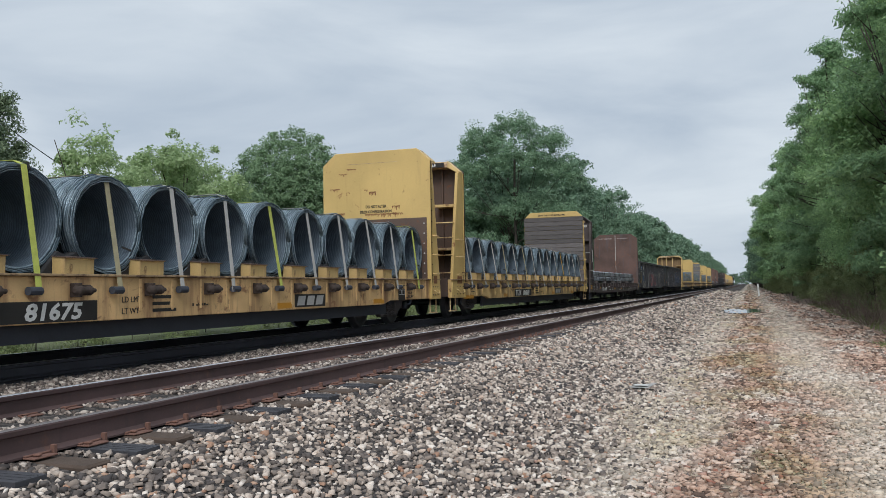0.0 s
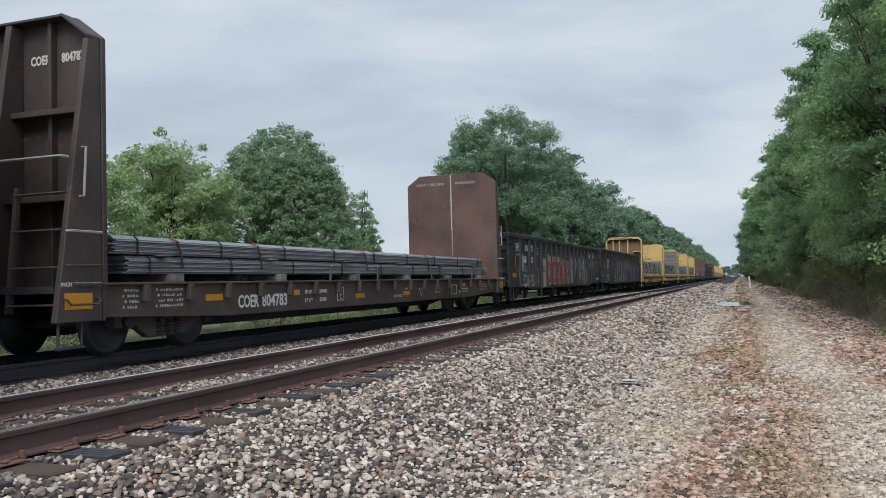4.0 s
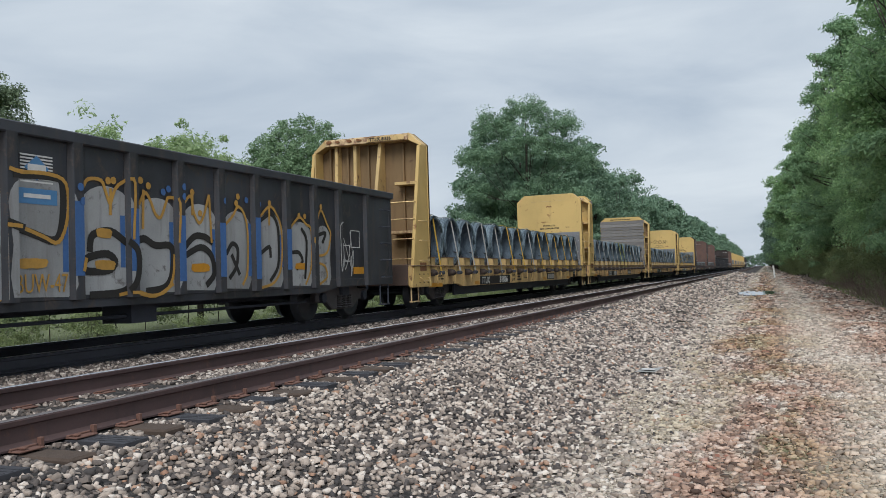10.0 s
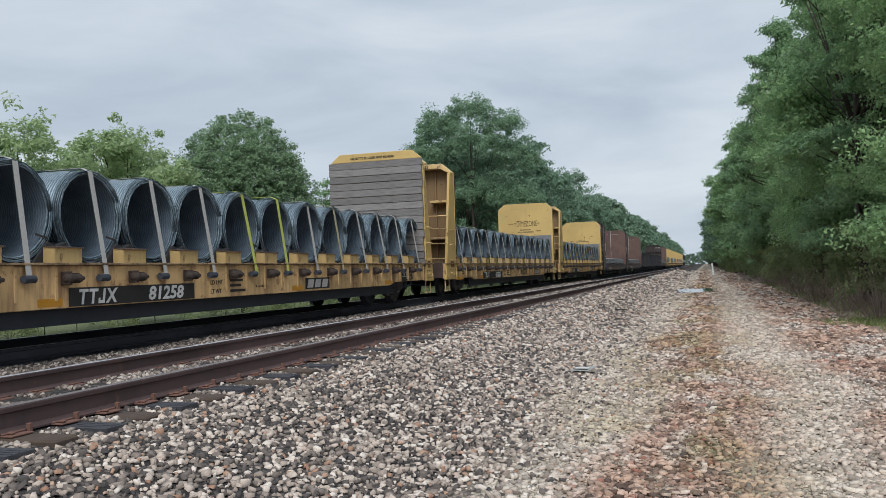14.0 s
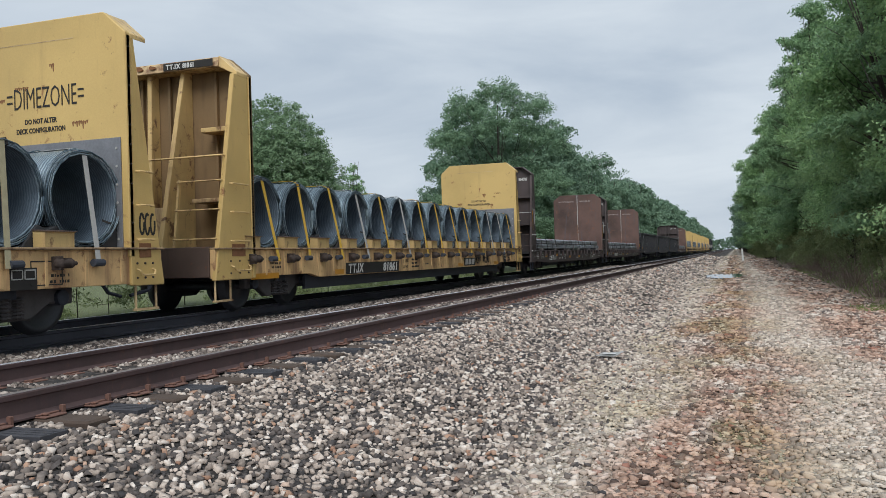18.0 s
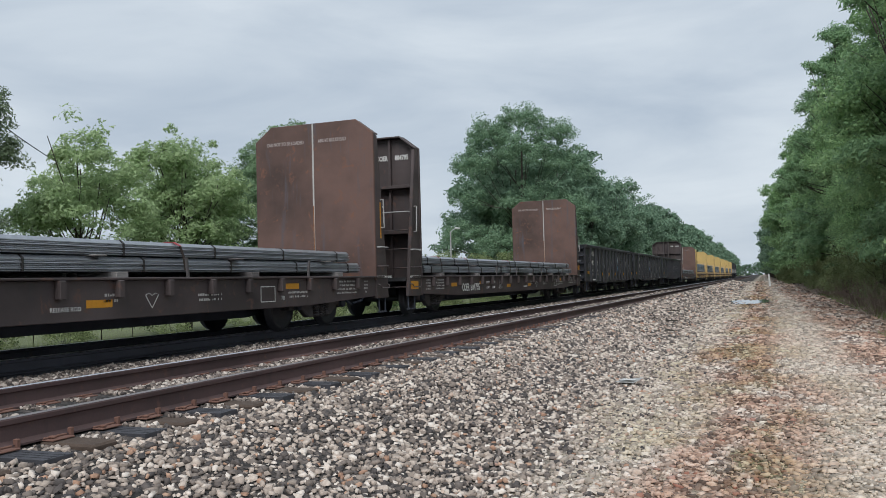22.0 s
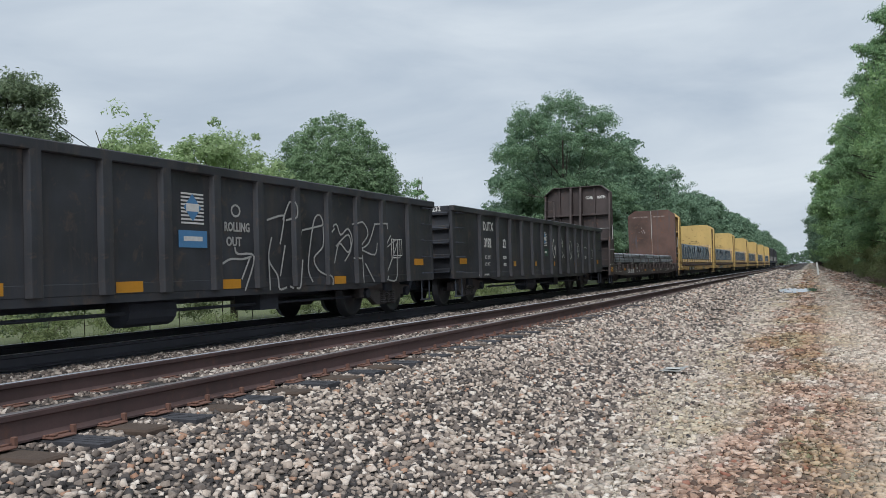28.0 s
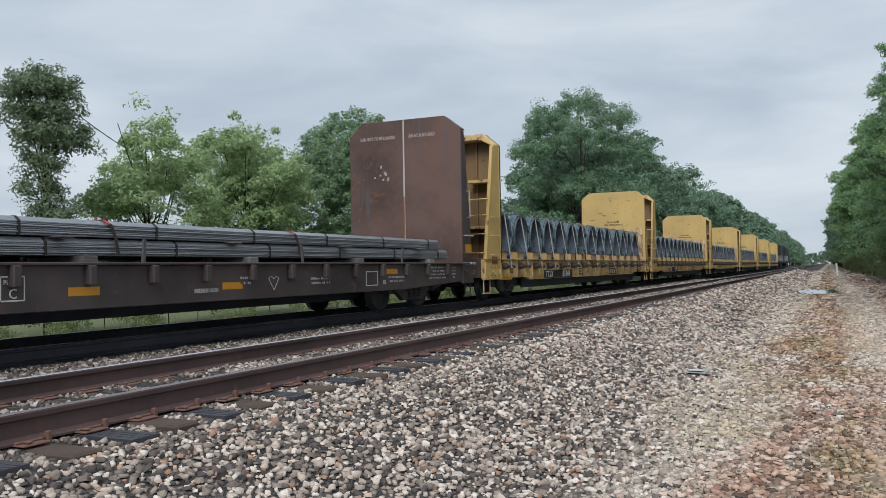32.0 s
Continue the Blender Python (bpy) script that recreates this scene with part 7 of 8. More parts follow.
    strokes(c, "spray_tag", [[(8.16, 1.04), (8.35, 1.11), (8.63, 1.11), (8.85, 1.15)],
                              [(8.46, 1.28), (8.53, 1.19), (8.93, 1.15), (8.69, 0.64)],
                              [(8.62, 0.82), (8.82, 1.13)],
                              [(9.30, 1.74), (9.70, 1.83), (9.76, 1.76), (9.64, 1.37)],
                              [(9.74, 1.77), (9.93, 2.06), (10.05, 2.00), (10.04, 1.82), (9.83, 1.76)],
                              [(9.40, 1.46), (9.31, 1.11), (9.54, 0.85), (9.59, 0.63), (9.78, 0.65)],
                              [(9.31, 1.11), (9.33, 0.63)],
                              [(9.62, 0.85), (9.77, 1.33)],
                              [(10.30, 1.61), (10.72, 1.68), (10.96, 1.74), (10.87, 1.89), (10.73, 1.86), (10.62, 1.67), (10.45, 0.99), (10.58, 0.73)],
                              [(10.25, 1.58), (10.15, 0.94), (10.08, 0.64), (9.90, 0.66)]], 0, 0, 1, 1, GREY_PAINT, 0.032, "large thin white spray scrawl", GX + 0.001)
    strokes(c, "spray_tag", [[(10.96, 1.69), (10.94, 1.35), (10.64, 1.14), (10.77, 0.93), (11.11, 0.80), (11.13, 0.67)],
                              [(11.15, 1.61), (11.41, 1.76), (11.56, 1.57), (11.83, 1.69), (11.98, 1.48), (11.81, 1.25), (11.50, 1.41), (11.32, 1.06)],
                              [(11.39, 1.36), (11.83, 1.58), (11.92, 1.31), (11.69, 1.09)],
                              [(12.00, 1.78), (12.40, 1.84), (12.60, 1.61), (12.26, 1.34), (12.61, 1.43), (12.87, 1.79)],
                              [(12.02, 1.14), (12.36, 1.15), (12.25, 1.31), (12.84, 1.21), (12.97, 1.44)],
                              [(12.36, 1.12), (12.39, 0.67)],
                              [(12.80, 0.69), (12.47, 1.03)],
                              [(12.87, 1.82), (13.37, 1.84), (13.43, 1.75)],
                              [(13.55, 1.60), (13.34, 1.36), (13.88, 1.52), (13.24, 0.71)],
                              [(13.88, 1.46), (13.83, 1.15), (13.76, 0.70), (13.30, 0.73)]], 0, 0, 1, 1, GREY_PAINT, 0.03, "large thin white spray scrawl", GX + 0.006)
    frame_lines(c, 13.6, 1.15, 0.4, 0.4, GX, WHITE)

    c = GONDS[267.6]
    stripe_logo(c, 7.47, 1.60, 0.45, 0.46, plain("green_decal", (0.03, 0.09, 0.06), 0.5))
    loops = [arc(0.5, 0.5, 0.46, 0.5, 60, 380) + [(0.45, 0.25)], [(0.1, 0.75)] + arc(0.4, 0.75, 0.28, 0.22, 180, -90) + [(0.55, 0.0), (0.25, 0.5), (0.95, 0.0)], arc(0.5, 0.5, 0.46, 0.5, 90, 450), arc(0.5, 0.6, 0.45, 0.36, 20, 380) + [(0.75, 0.2), (0.35, 0.0)], arc(0.6, 0.8, 0.4, 0.2, 40, 220) + [(0.3, 0.5), (0.8, 0.42), (0.3, 0.3), (0.35, 0.0)]]
    for k, ls in enumerate(loops):
        strokes(c, "spray_letter", [ls], (8.33, 9.42, 10.48, 11.52, 12.66)[k], (1.19, 1.22, 1.18, 1.14, 0.98)[k], 0.62, 0.66, WHITE, 0.03, "single thin white spray-paint letter")


graffiti()



# ---- vegetation ----
def leaf_blades(centres, out, size, rng, stretch=1.0, up=0.0):
    """One small pointed leaf at each place, its face turned mostly outwards and to the sky."""
    n = len(centres)
    face = out * 0.7 + rng.normal(size=(n, 3)) * 0.55
    face[:, 2] += 0.35
    face /= np.linalg.norm(face, axis=1)[:, None]
    b = rng.normal(size=(n, 3))
    b[:, 2] += up
    b -= face * np.sum(face * b, axis=1)[:, None]
    b /= np.linalg.norm(b, axis=1)[:, None]
    a = np.cross(face, b)
    s = rng.uniform(size[0], size[1], (n, 1)) * 0.5
    a, b = a * s, b * s * stretch
    c = centres
    return np.stack([c - b * 0.8 - a * 0.7, c - b * 0.6 + a * 0.8, c + b * 1.1], axis=1).reshape(-1, 3)


def crown(rng, lobes, clumps, per, cr, droop=0.0, shell=(0.45, 1.05)):
    """Leaf places and outward ways: clumps scattered in the outer part of a few lobes (x, y, z, r, rz)."""
    pts, outs = [], []
    w = np.array([l[3] ** 2 for l in lobes])
    w = w / w.sum()
    for _ in range(clumps):
        l = lobes[rng.choice(len(lobes), p=w)]
        d = rng.normal(size=3)
        d /= np.linalg.norm(d)
        if d[2] < -0.3:
            d[2] *= -0.5
        q = np.array(l[:3]) + d * np.array((l[3], l[3], l[4])) * rng.uniform(*shell)
        r = rng.uniform(*cr)
        e = rng.normal(size=(per, 3))
        e /= np.linalg.norm(e, axis=1)[:, None]
        outs.append(0.75 * e + 0.5 * d)
        e = e * (rng.random((per, 1)) ** 0.4) * r * np.array((1, 1, 0.65))
        e[:, 2] -= droop * np.hypot(e[:, 0], e[:, 1])
        pts.append(q + e)
    return np.concatenate(pts), np.concatenate(outs)


def tree_meshes(seed, H, lobes, clumps, per, cr, leaf, mat, trunk_r=0.18, stretch=1.3, droop=0.0, up=0.0, shell=(0.45, 1.05), spread=0.45):
    rng = np.random.default_rng(seed)
    pts, outs = crown(rng, lobes, clumps, per, cr, droop, shell)
    ok = pts[:, 2] > 0.15
    pts, outs = pts[ok], outs[ok]
    cm = raw_mesh("crown", leaf_blades(pts, outs, leaf, rng, stretch, up), 3, mat)
    g = Geo()
    tops = [l for l in lobes]
    z = max(l[2] for l in tops)
    g.tube([(0, 0, -0.3), (0.05, 0.03, 0.3 * z), (-0.06, 0.05, 0.65 * z), (0.05, -0.02, 0.97 * z)], trunk_r, 7, trunk_r * 0.2)
    for l in tops:
        for _ in range(2):
            e = rng.normal(size=3) * spread * l[3]
            h0 = min(0.35 * z + 0.3 * z * rng.random(), 0.9 * l[2])
            g.tube([(0, 0, h0), (0.5 * l[0] + 0.3 * e[0], 0.5 * l[1] + 0.3 * e[1], 0.5 * (h0 + l[2])), (l[0] + e[0], l[1] + e[1], l[2] + min(abs(e[2]), 0.5 * l[4]))], trunk_r * 0.26, 4, 0.015)
    tm = g.mesh("trunk", smooth=True)
    tm.materials.append(BARK)
    return tm, cm


def lobes_round(seed, H, R, n, low=0.3):
    rng = random.Random(seed)
    out = [(0, 0, H * (0.5 + low * 0.4), R * 0.75, H * (0.5 - low * 0.42))]
    for k in range(n):
        a, q = 6.28 * k / n + rng.uniform(-0.4, 0.4), R * rng.uniform(0.35, 0.75)
        z = H * rng.uniform(low + 0.1, 0.86)
        r = R * rng.uniform(0.28, 0.5)
        out.append((q * math.cos(a), q * math.sin(a), z, r, min(r * 0.9, H - z)))
    return out


def lobes_pine(seed, H, R):
    rng = random.Random(seed)
    out = []
    for k in range(30):
        z = H * (0.10 + 0.88 * k / 29)
        q = R * (1 - ((z / H - 0.45) / 0.6) ** 2) * rng.uniform(0.4, 1.0) if z < 0.96 * H else 0.1
        a = rng.uniform(0, 6.28)
        out.append((q * math.cos(a), q * math.sin(a), z, R * rng.uniform(0.22, 0.36), R * 0.2))
    return out


KINDS = {}
for k in range(4):
    KINDS["broad", k] = tree_meshes(10 + k, 15, lobes_round(k + 3, 15.5, 3.7, 16, 0.06), 520, 78, (0.3, 0.85), (0.07, 0.155), LEAF)
    KINDS["mid", k] = tree_meshes(20 + k, 15, lobes_round(k + 3, 15.5, 3.7, 14, 0.06), 380, 46, (0.4, 1.0), (0.13, 0.27), LEAF)
for k in range(3):
    KINDS["pine", k] = tree_meshes(30 + k, 17, lobes_pine(k + 9, 17, 3.2), 460, 72, (0.28, 0.65), (0.055, 0.12), NEEDLE, 0.2, 2.8, 0.1, 0.3)
    KINDS["midpine", k] = tree_meshes(40 + k, 17, lobes_pine(k + 9, 17, 3.2), 340, 44, (0.3, 0.8), (0.10, 0.22), NEEDLE, 0.2, 2.4, 0.1, 0.3)
for k in range(2):
    KINDS["shrub", k] = tree_meshes(50 + k, 3.2, lobes_round(k + 20, 3.2, 1.7, 8, 0.05), 110, 42, (0.22, 0.55), (0.05, 0.12), WEED, 0.02)
    KINDS["cone", k] = tree_meshes(55 + k, 9, [(0.25 * math.sin(2.4 * j), 0.25 * math.cos(2.4 * j), 0.8 + 0.56 * j, 2.1 * (1 - j / 15.5) + 0.12, 0.5) for j in range(15)], 360, 36, (0.18, 0.4), (0.07, 0.15), NEEDLE, 0.14, 2.4, 0.35)
for k in range(3):
    KINDS["far", k] = tree_meshes(60 + k, 18, lobes_round(k + 31, 19.5, 5.2, 12, 0.05), 300, 38, (0.5, 1.2), (0.22, 0.42), LEAF_FAR_HAZE, 0.25)
    KINDS["farther", k] = tree_meshes(66 + k, 18, lobes_round(k + 31, 19.5, 5.2, 10, 0.05), 200, 14, (0.7, 1.5), (0.5, 0.95), LEAF_FAR_HAZE, 0.25)


def plant(kind, k, x, y, s, label, category="tree", group="", rz=0.0, sz=1.0, z=None):
    tm, cm = KINDS[kind, k]
    name = {"broad": "broadleaf_tree", "mid": "broadleaf_tree", "pine": "pine_tree", "midpine": "pine_tree", "cone": "pine_tree", "shrub": "shrub", "far": "distant_tree", "farther": "distant_tree"}.get(kind, "tree")
    t = thing(name, label, category, group, at=pose(x, y, ground_z(x, y) if z is None else z, 0, 0, rz) @ Matrix.Diagonal((s, s, s * sz, 1)))
    part("trunk", tm, None, t)
    part("crown", cm, None, t)
    return t


KINDS["oval", 0] = tree_meshes(71, 10, [(0, 0, 5.0, 3.0, 4.3), (0.9, 0.6, 4.2, 2.7, 3.6), (-0.9, -0.5, 4.3, 2.7, 3.8), (1.6, 0.3, 2.8, 2.4, 2.4), (-1.4, 0.0, 2.6, 2.3, 2.2), (0.0, 0.6, 2.2, 3.0, 2.0), (0.2, 0.0, 6.4, 2.5, 2.6)], 4200, 44, (0.14, 0.36), (0.05, 0.11), LEAF_OVAL, 0.16, shell=(0.78, 1.02), spread=0.3)
for k in range(2):
    KINDS["young", k] = tree_meshes(74 + k, 8.6, lobes_round(k + 41, 9.4, 2.9, 16, 0.12), 460, 58, (0.26, 0.62), (0.075, 0.15), LEAF_PALE, 0.1, 1.9, 0.35)
KINDS["ivy", 0] = tree_meshes(78, 9.6, [(0.2 * math.sin(2.1 * k), 0.2 * math.cos(1.7 * k), 0.9 + 0.85 * k, 0.80 + 0.55 * (k > 6), 0.8) for k in range(10)], 620, 54, (0.2, 0.5), (0.05, 0.11), IVY, 0.18, 1.6, 0.5, spread=0.2)
KINDS["great", 0] = tree_meshes(80, 23, [(0, 0, 20.6, 3.0, 2.6), (-4.0, 0.5, 19.2, 2.8, 2.6), (3.9, -0.5, 18.8, 2.8, 2.6), (-5.6, 0, 15.4, 2.8, 2.6), (5.4, 0.6, 15.0, 3.0, 2.8), (0.3, -1.5, 16.4, 4.0, 3.4), (-6.5, 0.4, 11.5, 2.3, 2.2), (6.0, 0, 9.8, 3.2, 3.0), (0.8, 0.5, 10.5, 4.4, 3.6), (-7.2, 0, 7.4, 2.2, 2.0), (-3.2, -1, 6.0, 3.0, 2.8), (3.5, 1, 5.0, 3.4, 3.0)], 760, 95, (0.5, 1.15), (0.11, 0.24), LEAF_DEEP, 0.26, shell=(0.6, 1.05))

rng = random.Random(12)
y = 20.5
while y < 150:
    near = y < 90
    push = -0.1 if y > 45 else 0.3
    if y > 98:
        push = -1.7
    if rng.random() < 0.42:
        plant("pine" if y < 62 else "midpine", rng.randrange(3), 9.4 + push + rng.uniform(-0.3, 1.6), y, rng.uniform(0.85, 1.06), "tall dark green pine at the wood's edge", group="wood beside the path", rz=rng.uniform(0, 360))
    else:
        plant("broad" if y < 62 else "mid", rng.randrange(4), 9.9 + push + rng.uniform(-0.4, 1.0), y, rng.uniform(0.66, 0.95), "dense green broadleaf tree at the wood's edge", group="wood beside the path", rz=rng.uniform(0, 360))
    plant("mid", rng.randrange(4), 13.6 + push + rng.uniform(-1, 2), y + 1.5, rng.uniform(0.95, 1.15), "tall green broadleaf tree within the wood", group="wood beside the path", rz=rng.uniform(0, 360))
    for _ in range(2):
        plant("shrub", rng.randrange(2), 8.9 + 0.7 * push + rng.uniform(-0.2, 1.2), y + rng.uniform(-1.7, 1.7), rng.uniform(0.5, 1.0), "leafy undergrowth shrub at the wood's edge", "shrub", "undergrowth", rz=rng.uniform(0, 360))
    y += rng.uniform(2.9, 3.9) if near else rng.uniform(4.0, 5.5)
y = 150.0
while y < 560:
    plant("far" if y < 260 else "farther", rng.randrange(3), 8.6 + rng.uniform(-0.6, 1.2), y, rng.uniform(0.70, 0.90), "distant green tree along the line", group="far wood", rz=rng.uniform(0, 360))
    plant("far" if y < 260 else "farther", rng.randrange(3), 17 + rng.uniform(-1, 2), y + 3, rng.uniform(0.85, 1.0), "distant green tree along the line", group="far wood", rz=rng.uniform(0, 360))
    y += rng.uniform(6, 9)
plant("great", 0, -21.5, 96, 1.0, "broad tall green tree rising above the tree line", rz=15)
y = 104.0
while y < 560:
    plant("far" if y < 260 else "farther", rng.randrange(3), -23.5 + rng.uniform(-1.5, 1.5), y, rng.uniform(1.10, 1.25), "distant green tree along the line", group="far wood", rz=rng.uniform(0, 360))
    if y < 330:
        plant("far" if y < 260 else "farther", rng.randrange(3), -31 + rng.uniform(-2, 2), y + 4, rng.uniform(1.1, 1.25), "distant green tree along the line", group="far wood", rz=rng.uniform(0, 360))
    y += rng.uniform(5.5, 8)
y = 566.0
while y < 1000:
    plant("farther", rng.randrange(3), 9.2 + rng.uniform(-0.6, 1.2), y, rng.uniform(0.75, 0.92), "distant green tree along the line", group="far wood", rz=rng.uniform(0, 360))
    plant("farther", rng.randrange(3), -23.5 + rng.uniform(-1.5, 1.5), y + 4, rng.uniform(1.10, 1.25), "distant green tree along the line", group="far wood", rz=rng.uniform(0, 360))
    y += rng.uniform(11, 15)
for k in range(14):
    plant("farther", k % 3, -34 + 4.6 * k, 1040 + (k * 37) % 50, 0.85 + 0.05 * (k % 4), "distant green tree closing the line", group="far wood", rz=k * 40, sz=1.0, z=-3)
plant("oval", 0, -20, 41.4, 1.24, "dense rounded dark green tree beyond the tracks", rz=10)
plant("young", 0, -20, 25.6, 0.98, "young pale green tree with drooping leaves", group="young trees beyond the tracks")
plant("young", 1, -20.5, 32.6, 1.1, "young pale green tree with drooping leaves", group="young trees beyond the tracks", rz=70)
plant("young", 0, -22.5, 35.5, 1.02, "young pale green tree with drooping leaves", group="young trees beyond the tracks", rz=160)
plant("ivy", 0, -20, 20.8, 1.02, "dead trunk smothered in dark ivy and dry vine")
plant("cone", 0, -21, 54.5, 1.05, "small pointed pine beyond the tracks", rz=40)
plant("cone", 1, -23, 60, 0.95, "small pointed pine beyond the tracks", rz=140)
for k in range(26):
    y = 8 + 3.4 * k
    plant("shrub", k % 2, -21.5 + rng.uniform(-2.5, 1.5), y, rng.uniform(1.0, 1.7), "tangled shrub in the verge beyond the tracks", "shrub", "verge shrubs", rz=rng.uniform(0, 360))
for k in range(9):
    plant("shrub", k % 2, -16 + rng.uniform(-1.5, 1.5), 36 + 3.2 * k, rng.uniform(0.7, 1.15), "low bright shrub in the verge beyond the tracks", "shrub", "verge shrubs", rz=rng.uniform(0, 360))
for k in range(30):
    plant("shrub", k % 2, -11.2 + rng.uniform(-1.2, 1.2), 4 + 1.7 * k, rng.uniform(0.2, 0.5), "scrubby weed at the foot of the railway bank", "shrub", "bank weeds", rz=rng.uniform(0, 360))


def brush_mesh(seed):
    r = random.Random(seed)
    g = Geo()
    for _ in range(34):
        a, q = r.uniform(0, 6.28), r.uniform(0.1, 0.8)
        x, y, h = q * math.cos(a), q * math.sin(a), r.uniform(0.4, 1.3)
        g.tube([(0.4 * x, 0.4 * y, 0), (x, y, 0.55 * h), (1.5 * x + r.uniform(-0.3, 0.3), 1.5 * y + r.uniform(-0.3, 0.3), h)], 0.011, 3, 0.003)
    me = g.mesh("thicket")
    me.materials.append(TWIG)
    return me


TWIG = plain("dry_grey_brown_twigs", (0.20, 0.15, 0.12), 0.95, 0.0, 0.3, 6)
BRUSH = [brush_mesh(s) for s in (1, 2, 3)]
for k in range(16):
    br = thing("dry_brush", "leafless grey-brown brush at the wood's edge", "brush", "dry brush", at=pose(8.3 + rng.uniform(-0.2, 0.9), 21 + 2.6 * k + rng.uniform(-1.2, 1.2), -0.62, 0, 0, rng.uniform(0, 360)))
    tagged(part("thicket", BRUSH[k % 3], None, br), kind="stuff")


def blades(name, label, n, box, h, seed, mat):
    r = np.random.default_rng(seed)
    x, y = r.uniform(box[0], box[1], n), r.uniform(box[2], box[3], n)
    z = np.array([ground_z(a, b) for a, b in zip(x, y)])
    p = np.stack([x, y, z], 1)
    a = r.uniform(0, 6.28, n)
    d = np.stack([np.cos(a), np.sin(a), 0 * a], 1) * r.uniform(0.006, 0.02, (n, 1))
    tip = p + np.stack([r.normal(0, 0.08, n), r.normal(0, 0.08, n), r.uniform(h[0], h[1], n)], 1)
    tagged(new(name, raw_mesh(name, np.stack([p - d, p + d, tip], 1), 3, mat)), label, "grass", kind="stuff")


blades("verge_weeds", "rank dark weeds on the verge beyond the tracks", 26000, (-13.5, -8.6, 3, 75), (0.25, 0.95), 16, WEED)
blades("verge_grass", "green grass on the verge beyond the tracks", 26000, (-16, -8.0, 3, 60), (0.12, 0.45), 6, GRASS)
blades("edge_grass", "sparse grass and weeds at the wood's edge", 1600, (7.9, 9.2, 18, 60), (0.06, 0.25), 7, GRASS)
blades("grass_tuft", "small bright grass patch beside the path", 1500, (7.1, 8.9, 20.2, 22.6), (0.03, 0.12), 9, GRASS)


def small_things():
    g = Geo()
    rim = [(1.0 * math.cos(6.283 * k / 40) * (1 + 0.22 * noise.noise((math.cos(6.283 * k / 40) * 1.5, math.sin(6.283 * k / 40) * 1.5, 3))), 4.4 * math.sin(6.283 * k / 40) * (1 + 0.25 * noise.noise((math.cos(6.283 * k / 40) * 1.8, math.sin(6.283 * k / 40) * 1.8, 7)))) for k in range(40)]
    g.prism(rim, "z", -0.02, 0.0)
    wm, t, b = material("puddle_water")
    b.inputs["Base Color"].default_value = (0.05, 0.045, 0.04, 1)
    b.inputs["Roughness"].default_value = 0.03
    b.inputs["Specular IOR Level"].default_value = 0.9
    me = g.mesh("puddle")
    me.materials.append(wm)
    pud = new("puddle", me)
    pud.matrix_basis = pose(3.95, 48, -0.635)
    tagged(pud, "shallow rain puddle reflecting the grey sky", "puddle", kind="structure")
    post = thing("marker_post", "leaning white marker post beside the gravel path", "post", at=pose(5.38, 96.5, -0.75, 0, -5, 0))
    part("shaft", Geo().prism([(-0.09, -0.05), (0.09, -0.05), (0.09, 0.05), (-0.09, 0.05)], "z", 0, 1.5), plain("white_post_paint", (0.75, 0.75, 0.72), 0.6), post, bevel=0.015)
    part("cap", Geo().prism([(-0.09, 1.5), (0.09, 1.5), (0.0, 1.56)], "y", -0.05, 0.05), WHITE, post)
    sheet = Geo()
    pts = [(0, 0, 0.02), (0.30, -0.05, 0.03), (0.34, 0.22, 0.07), (0.05, 0.26, 0.03)]
    sheet.add(pts + [(x, y, z + 0.006) for x, y, z in pts], [(0, 1, 2, 3), (7, 6, 5, 4), (0, 4, 5, 1), (1, 5, 6, 2), (2, 6, 7, 3), (3, 7, 4, 0)])
    scrap = thing("plastic_scrap", "torn pale grey plastic sheet lying on the gravel", "litter", at=pose(2.72, 11.75, ground_z(2.9, 11.8) + 0.03, 0, 0, -12))
    part("sheet", sheet, GREY_PAINT, scrap)
    part("folded_flap", Geo().prism([(0.06, 0.02), (0.28, 0.0), (0.26, 0.12), (0.08, 0.14)], "z", 0.055, 0.06), WHITE, scrap, "paler folded flap")
    for x, y, rz, l in ((2.05, 25.4, 60, 0.9), (2.4, 22.0, 75, 0.7), (1.7, 30, 40, 0.6)):
        st = thing("dead_branch", "short dark dead branch lying on the ballast", "branch", "fallen branches", at=pose(x, y, ground_z(x, y) + 0.05, 0, 0, rz))
        part("stem", Geo().tube([(-l / 2, 0, 0), (0, 0.05, 0.03), (l / 2, 0, 0.0)], 0.035, 6, 0.015), BARK, st)
        part("twig", Geo().tube([(0, 0.05, 0.03), (0.12, 0.16, 0.10)], 0.012, 5), BARK, st)
    lamp = thing("street_lamp", "pale grey street lamp on a slim pole beyond the tracks", "street lamp", at=pose(-20, 67, -1.5))
    part("pole", Geo().tube([(0, 0, 0), (0, 0, 6.6)], 0.09, 8, 0.06), GREY_PAINT, lamp)
    part("arm", Geo().tube([(0, 0, 6.5), (0, 0.5, 6.75), (0, 1.5, 6.95)], 0.04, 6), GREY_PAINT, lamp)
    part("lamp_head", Geo().box(-0.14, 0.14, 1.4, 2.1, 6.88, 7.04), WHITE, lamp, bevel=0.03)
    bx = thing("rail_lubricator", "small grey equipment box at the foot of the rail", "equipment box", at=pose(0.45, 68.5, -0.26))
    part("housing", Geo().box(-0.18, 0.18, -0.3, 0.3, 0, 0.22), GREY_PAINT, bx, bevel=0.02)
    part("lid", Geo().box(-0.2, 0.2, -0.32, 0.32, 0.221, 0.25), SOOT, bx, bevel=0.01)
    wire = thing("overhead_cable", "thin dark cable running from the ivy-covered trunk", "cable")
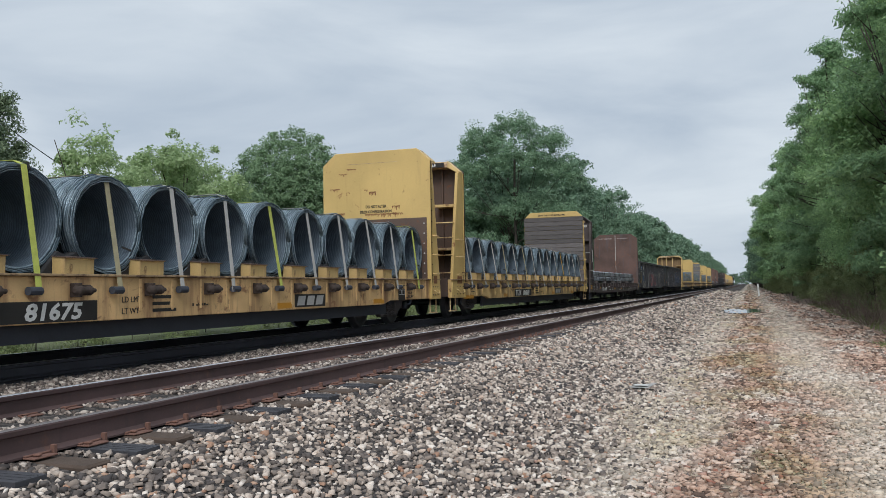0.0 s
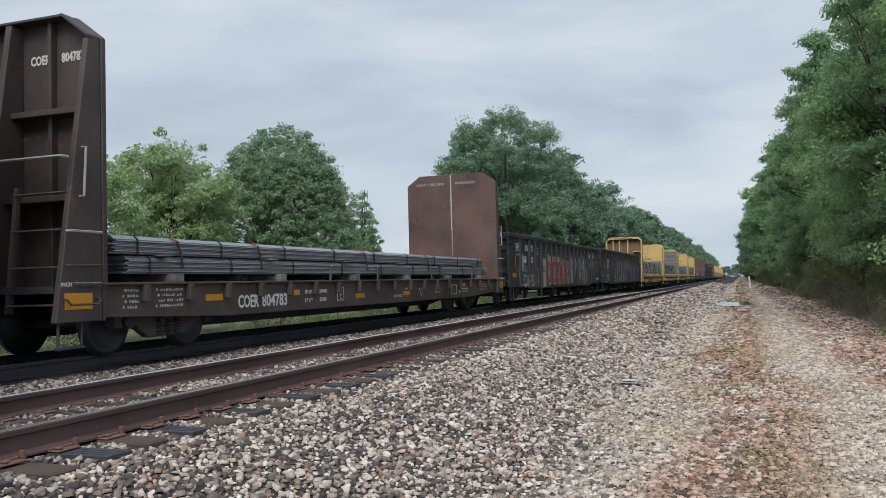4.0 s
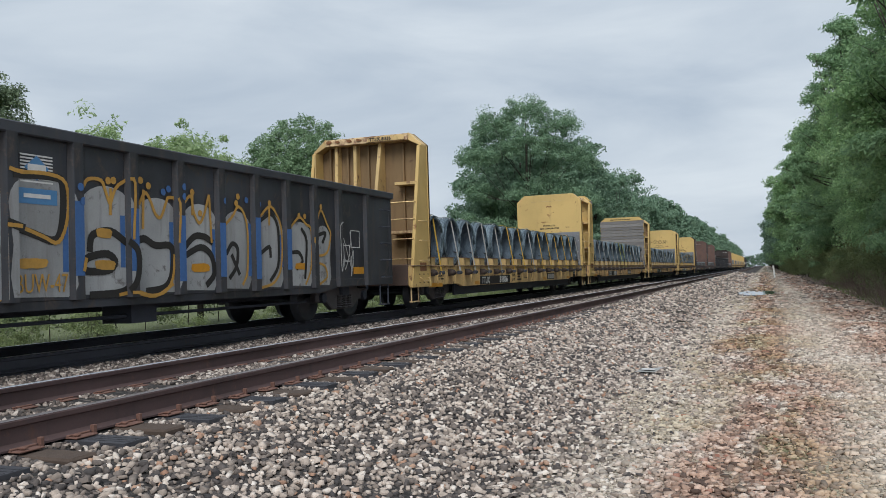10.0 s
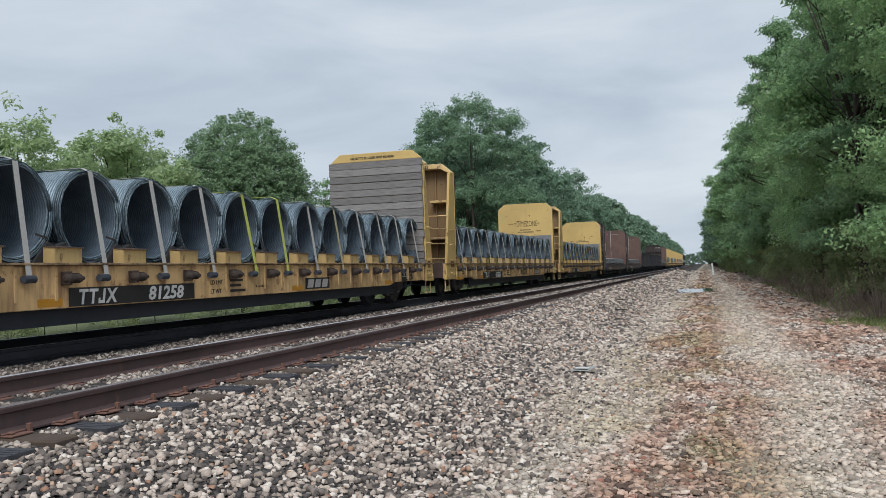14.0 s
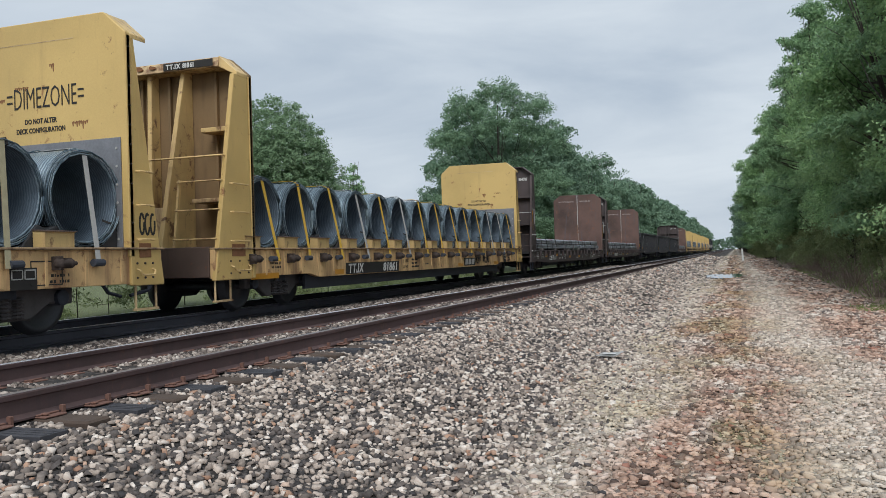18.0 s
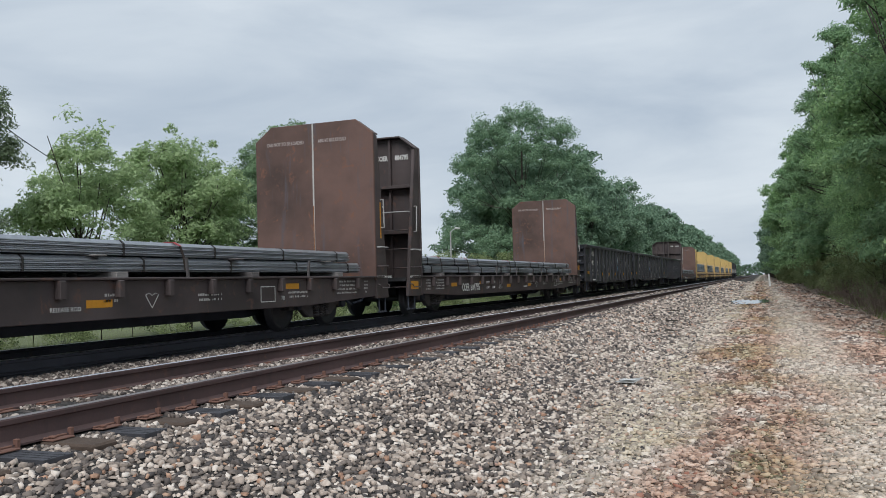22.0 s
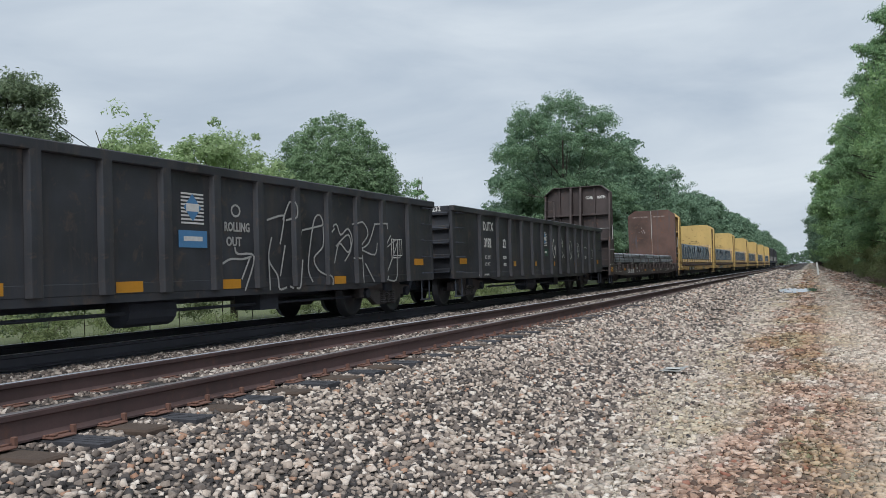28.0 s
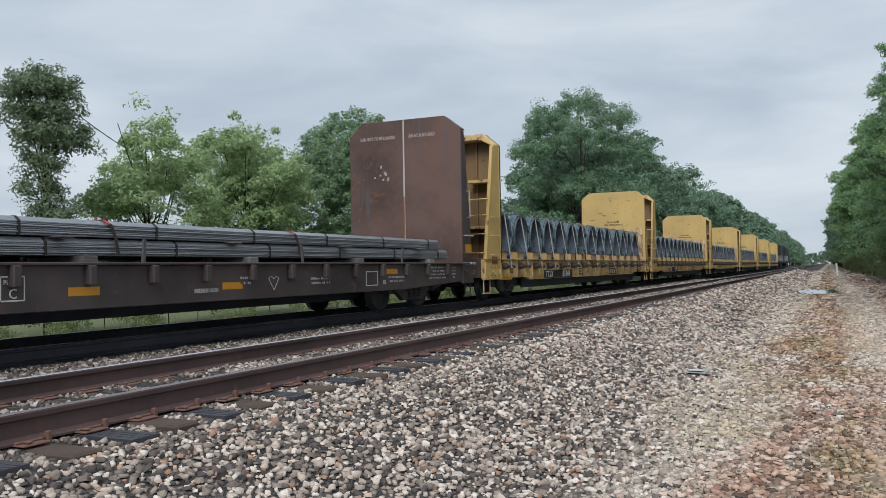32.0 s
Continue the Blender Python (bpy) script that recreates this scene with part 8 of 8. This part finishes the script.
    part("strand", Geo().tube([(-19.6 - 1.2 * k / 10, 21.5 + 6.0 * k / 10, 6.7 - 1.5 * k / 10 - 0.15 * (1 - (k / 5 - 1) ** 2)) for k in range(11)], 0.018, 5), SOOT, wire)


small_things()


# ---- keyed motion ----
def travelled(t):
    return 8.7 * t + 0.000233 * t ** 3


def motions():
    times = [0, 4, 8, 12, 16, 20, 24, 28, 32]
    for ob, x, s0, z in MOVERS:
        walk(ob, [(t, pose(CX + x, s0 - travelled(t), z)) for t in times])
    spin = [(k * 2 / FPS, math.degrees(travelled(k * 2 / FPS) / 0.42)) for k in range(int(32 * FPS / 2) + 1)]
    for ws, y in WHEELSETS:
        walk(ws, [(t, pose(0, y, 0.42, a)) for t, a in spin])


def off_ties(x, y):
    if abs(x) < 0.1 or abs(x + 1.505) < 0.1:
        return False
    if x < -0.1 and noise.noise((x * 1.1, y * 0.8, 2.0)) > 0.12:
        return True
    return not (-2.08 < x < 0.56 and abs((y - 5.15 + 0.2275) % 0.455 - 0.2275) < 0.14 + 0.04 * noise.noise((x * 3, y * 2.2, 9.0)))


def off_puddle(x, y):
    return ((x - 3.95) / 1.25) ** 2 + ((y - 48) / 5.6) ** 2 > 1


def bank_side(x, y):
    """Where loose ballast gives way to the path, raggedly."""
    return x < 3.0 + 2.0 * noise.noise((x * 17, y * 17, 1.0)) + 0.5 * noise.noise((x * 0.8, y * 0.45, 5.0))


def on_bank(x, y):
    return off_ties(x, y) and bank_side(x, y)


def on_path(x, y):
    return off_puddle(x, y) and not bank_side(x, y)


stones("ballast_stones", "loose grey and tan crushed stone ballast", STONE, (0.3, 4.3), (0.5, 130), 0.049, (0.66, 1.5), 3, on_bank, (0.42, 0.8), 20.0, tilt=0.5)
stones("track_ballast", "brown-grey ballast stones between the rails", STONE_DUSTY, (-2.1, 0.35), (0.5, 60), 0.046, (0.75, 1.4), 4, off_ties, (0.5, 0.9))
stones("side_ballast", "dusty ballast stones between the two tracks", STONE_DUSTY, (-3.6, -2.05), (0.5, 60), 0.052, (0.75, 1.4), 8, lambda x, y: True, (0.5, 0.9))
stones("path_pebbles", "tan stones pressed into the gravel path", PEBBLE, (1.9, 7.8), (0.5, 150), 0.050, (0.6, 1.7), 5, on_path, (0.3, 0.6), 18.0, 0.3)
motions()
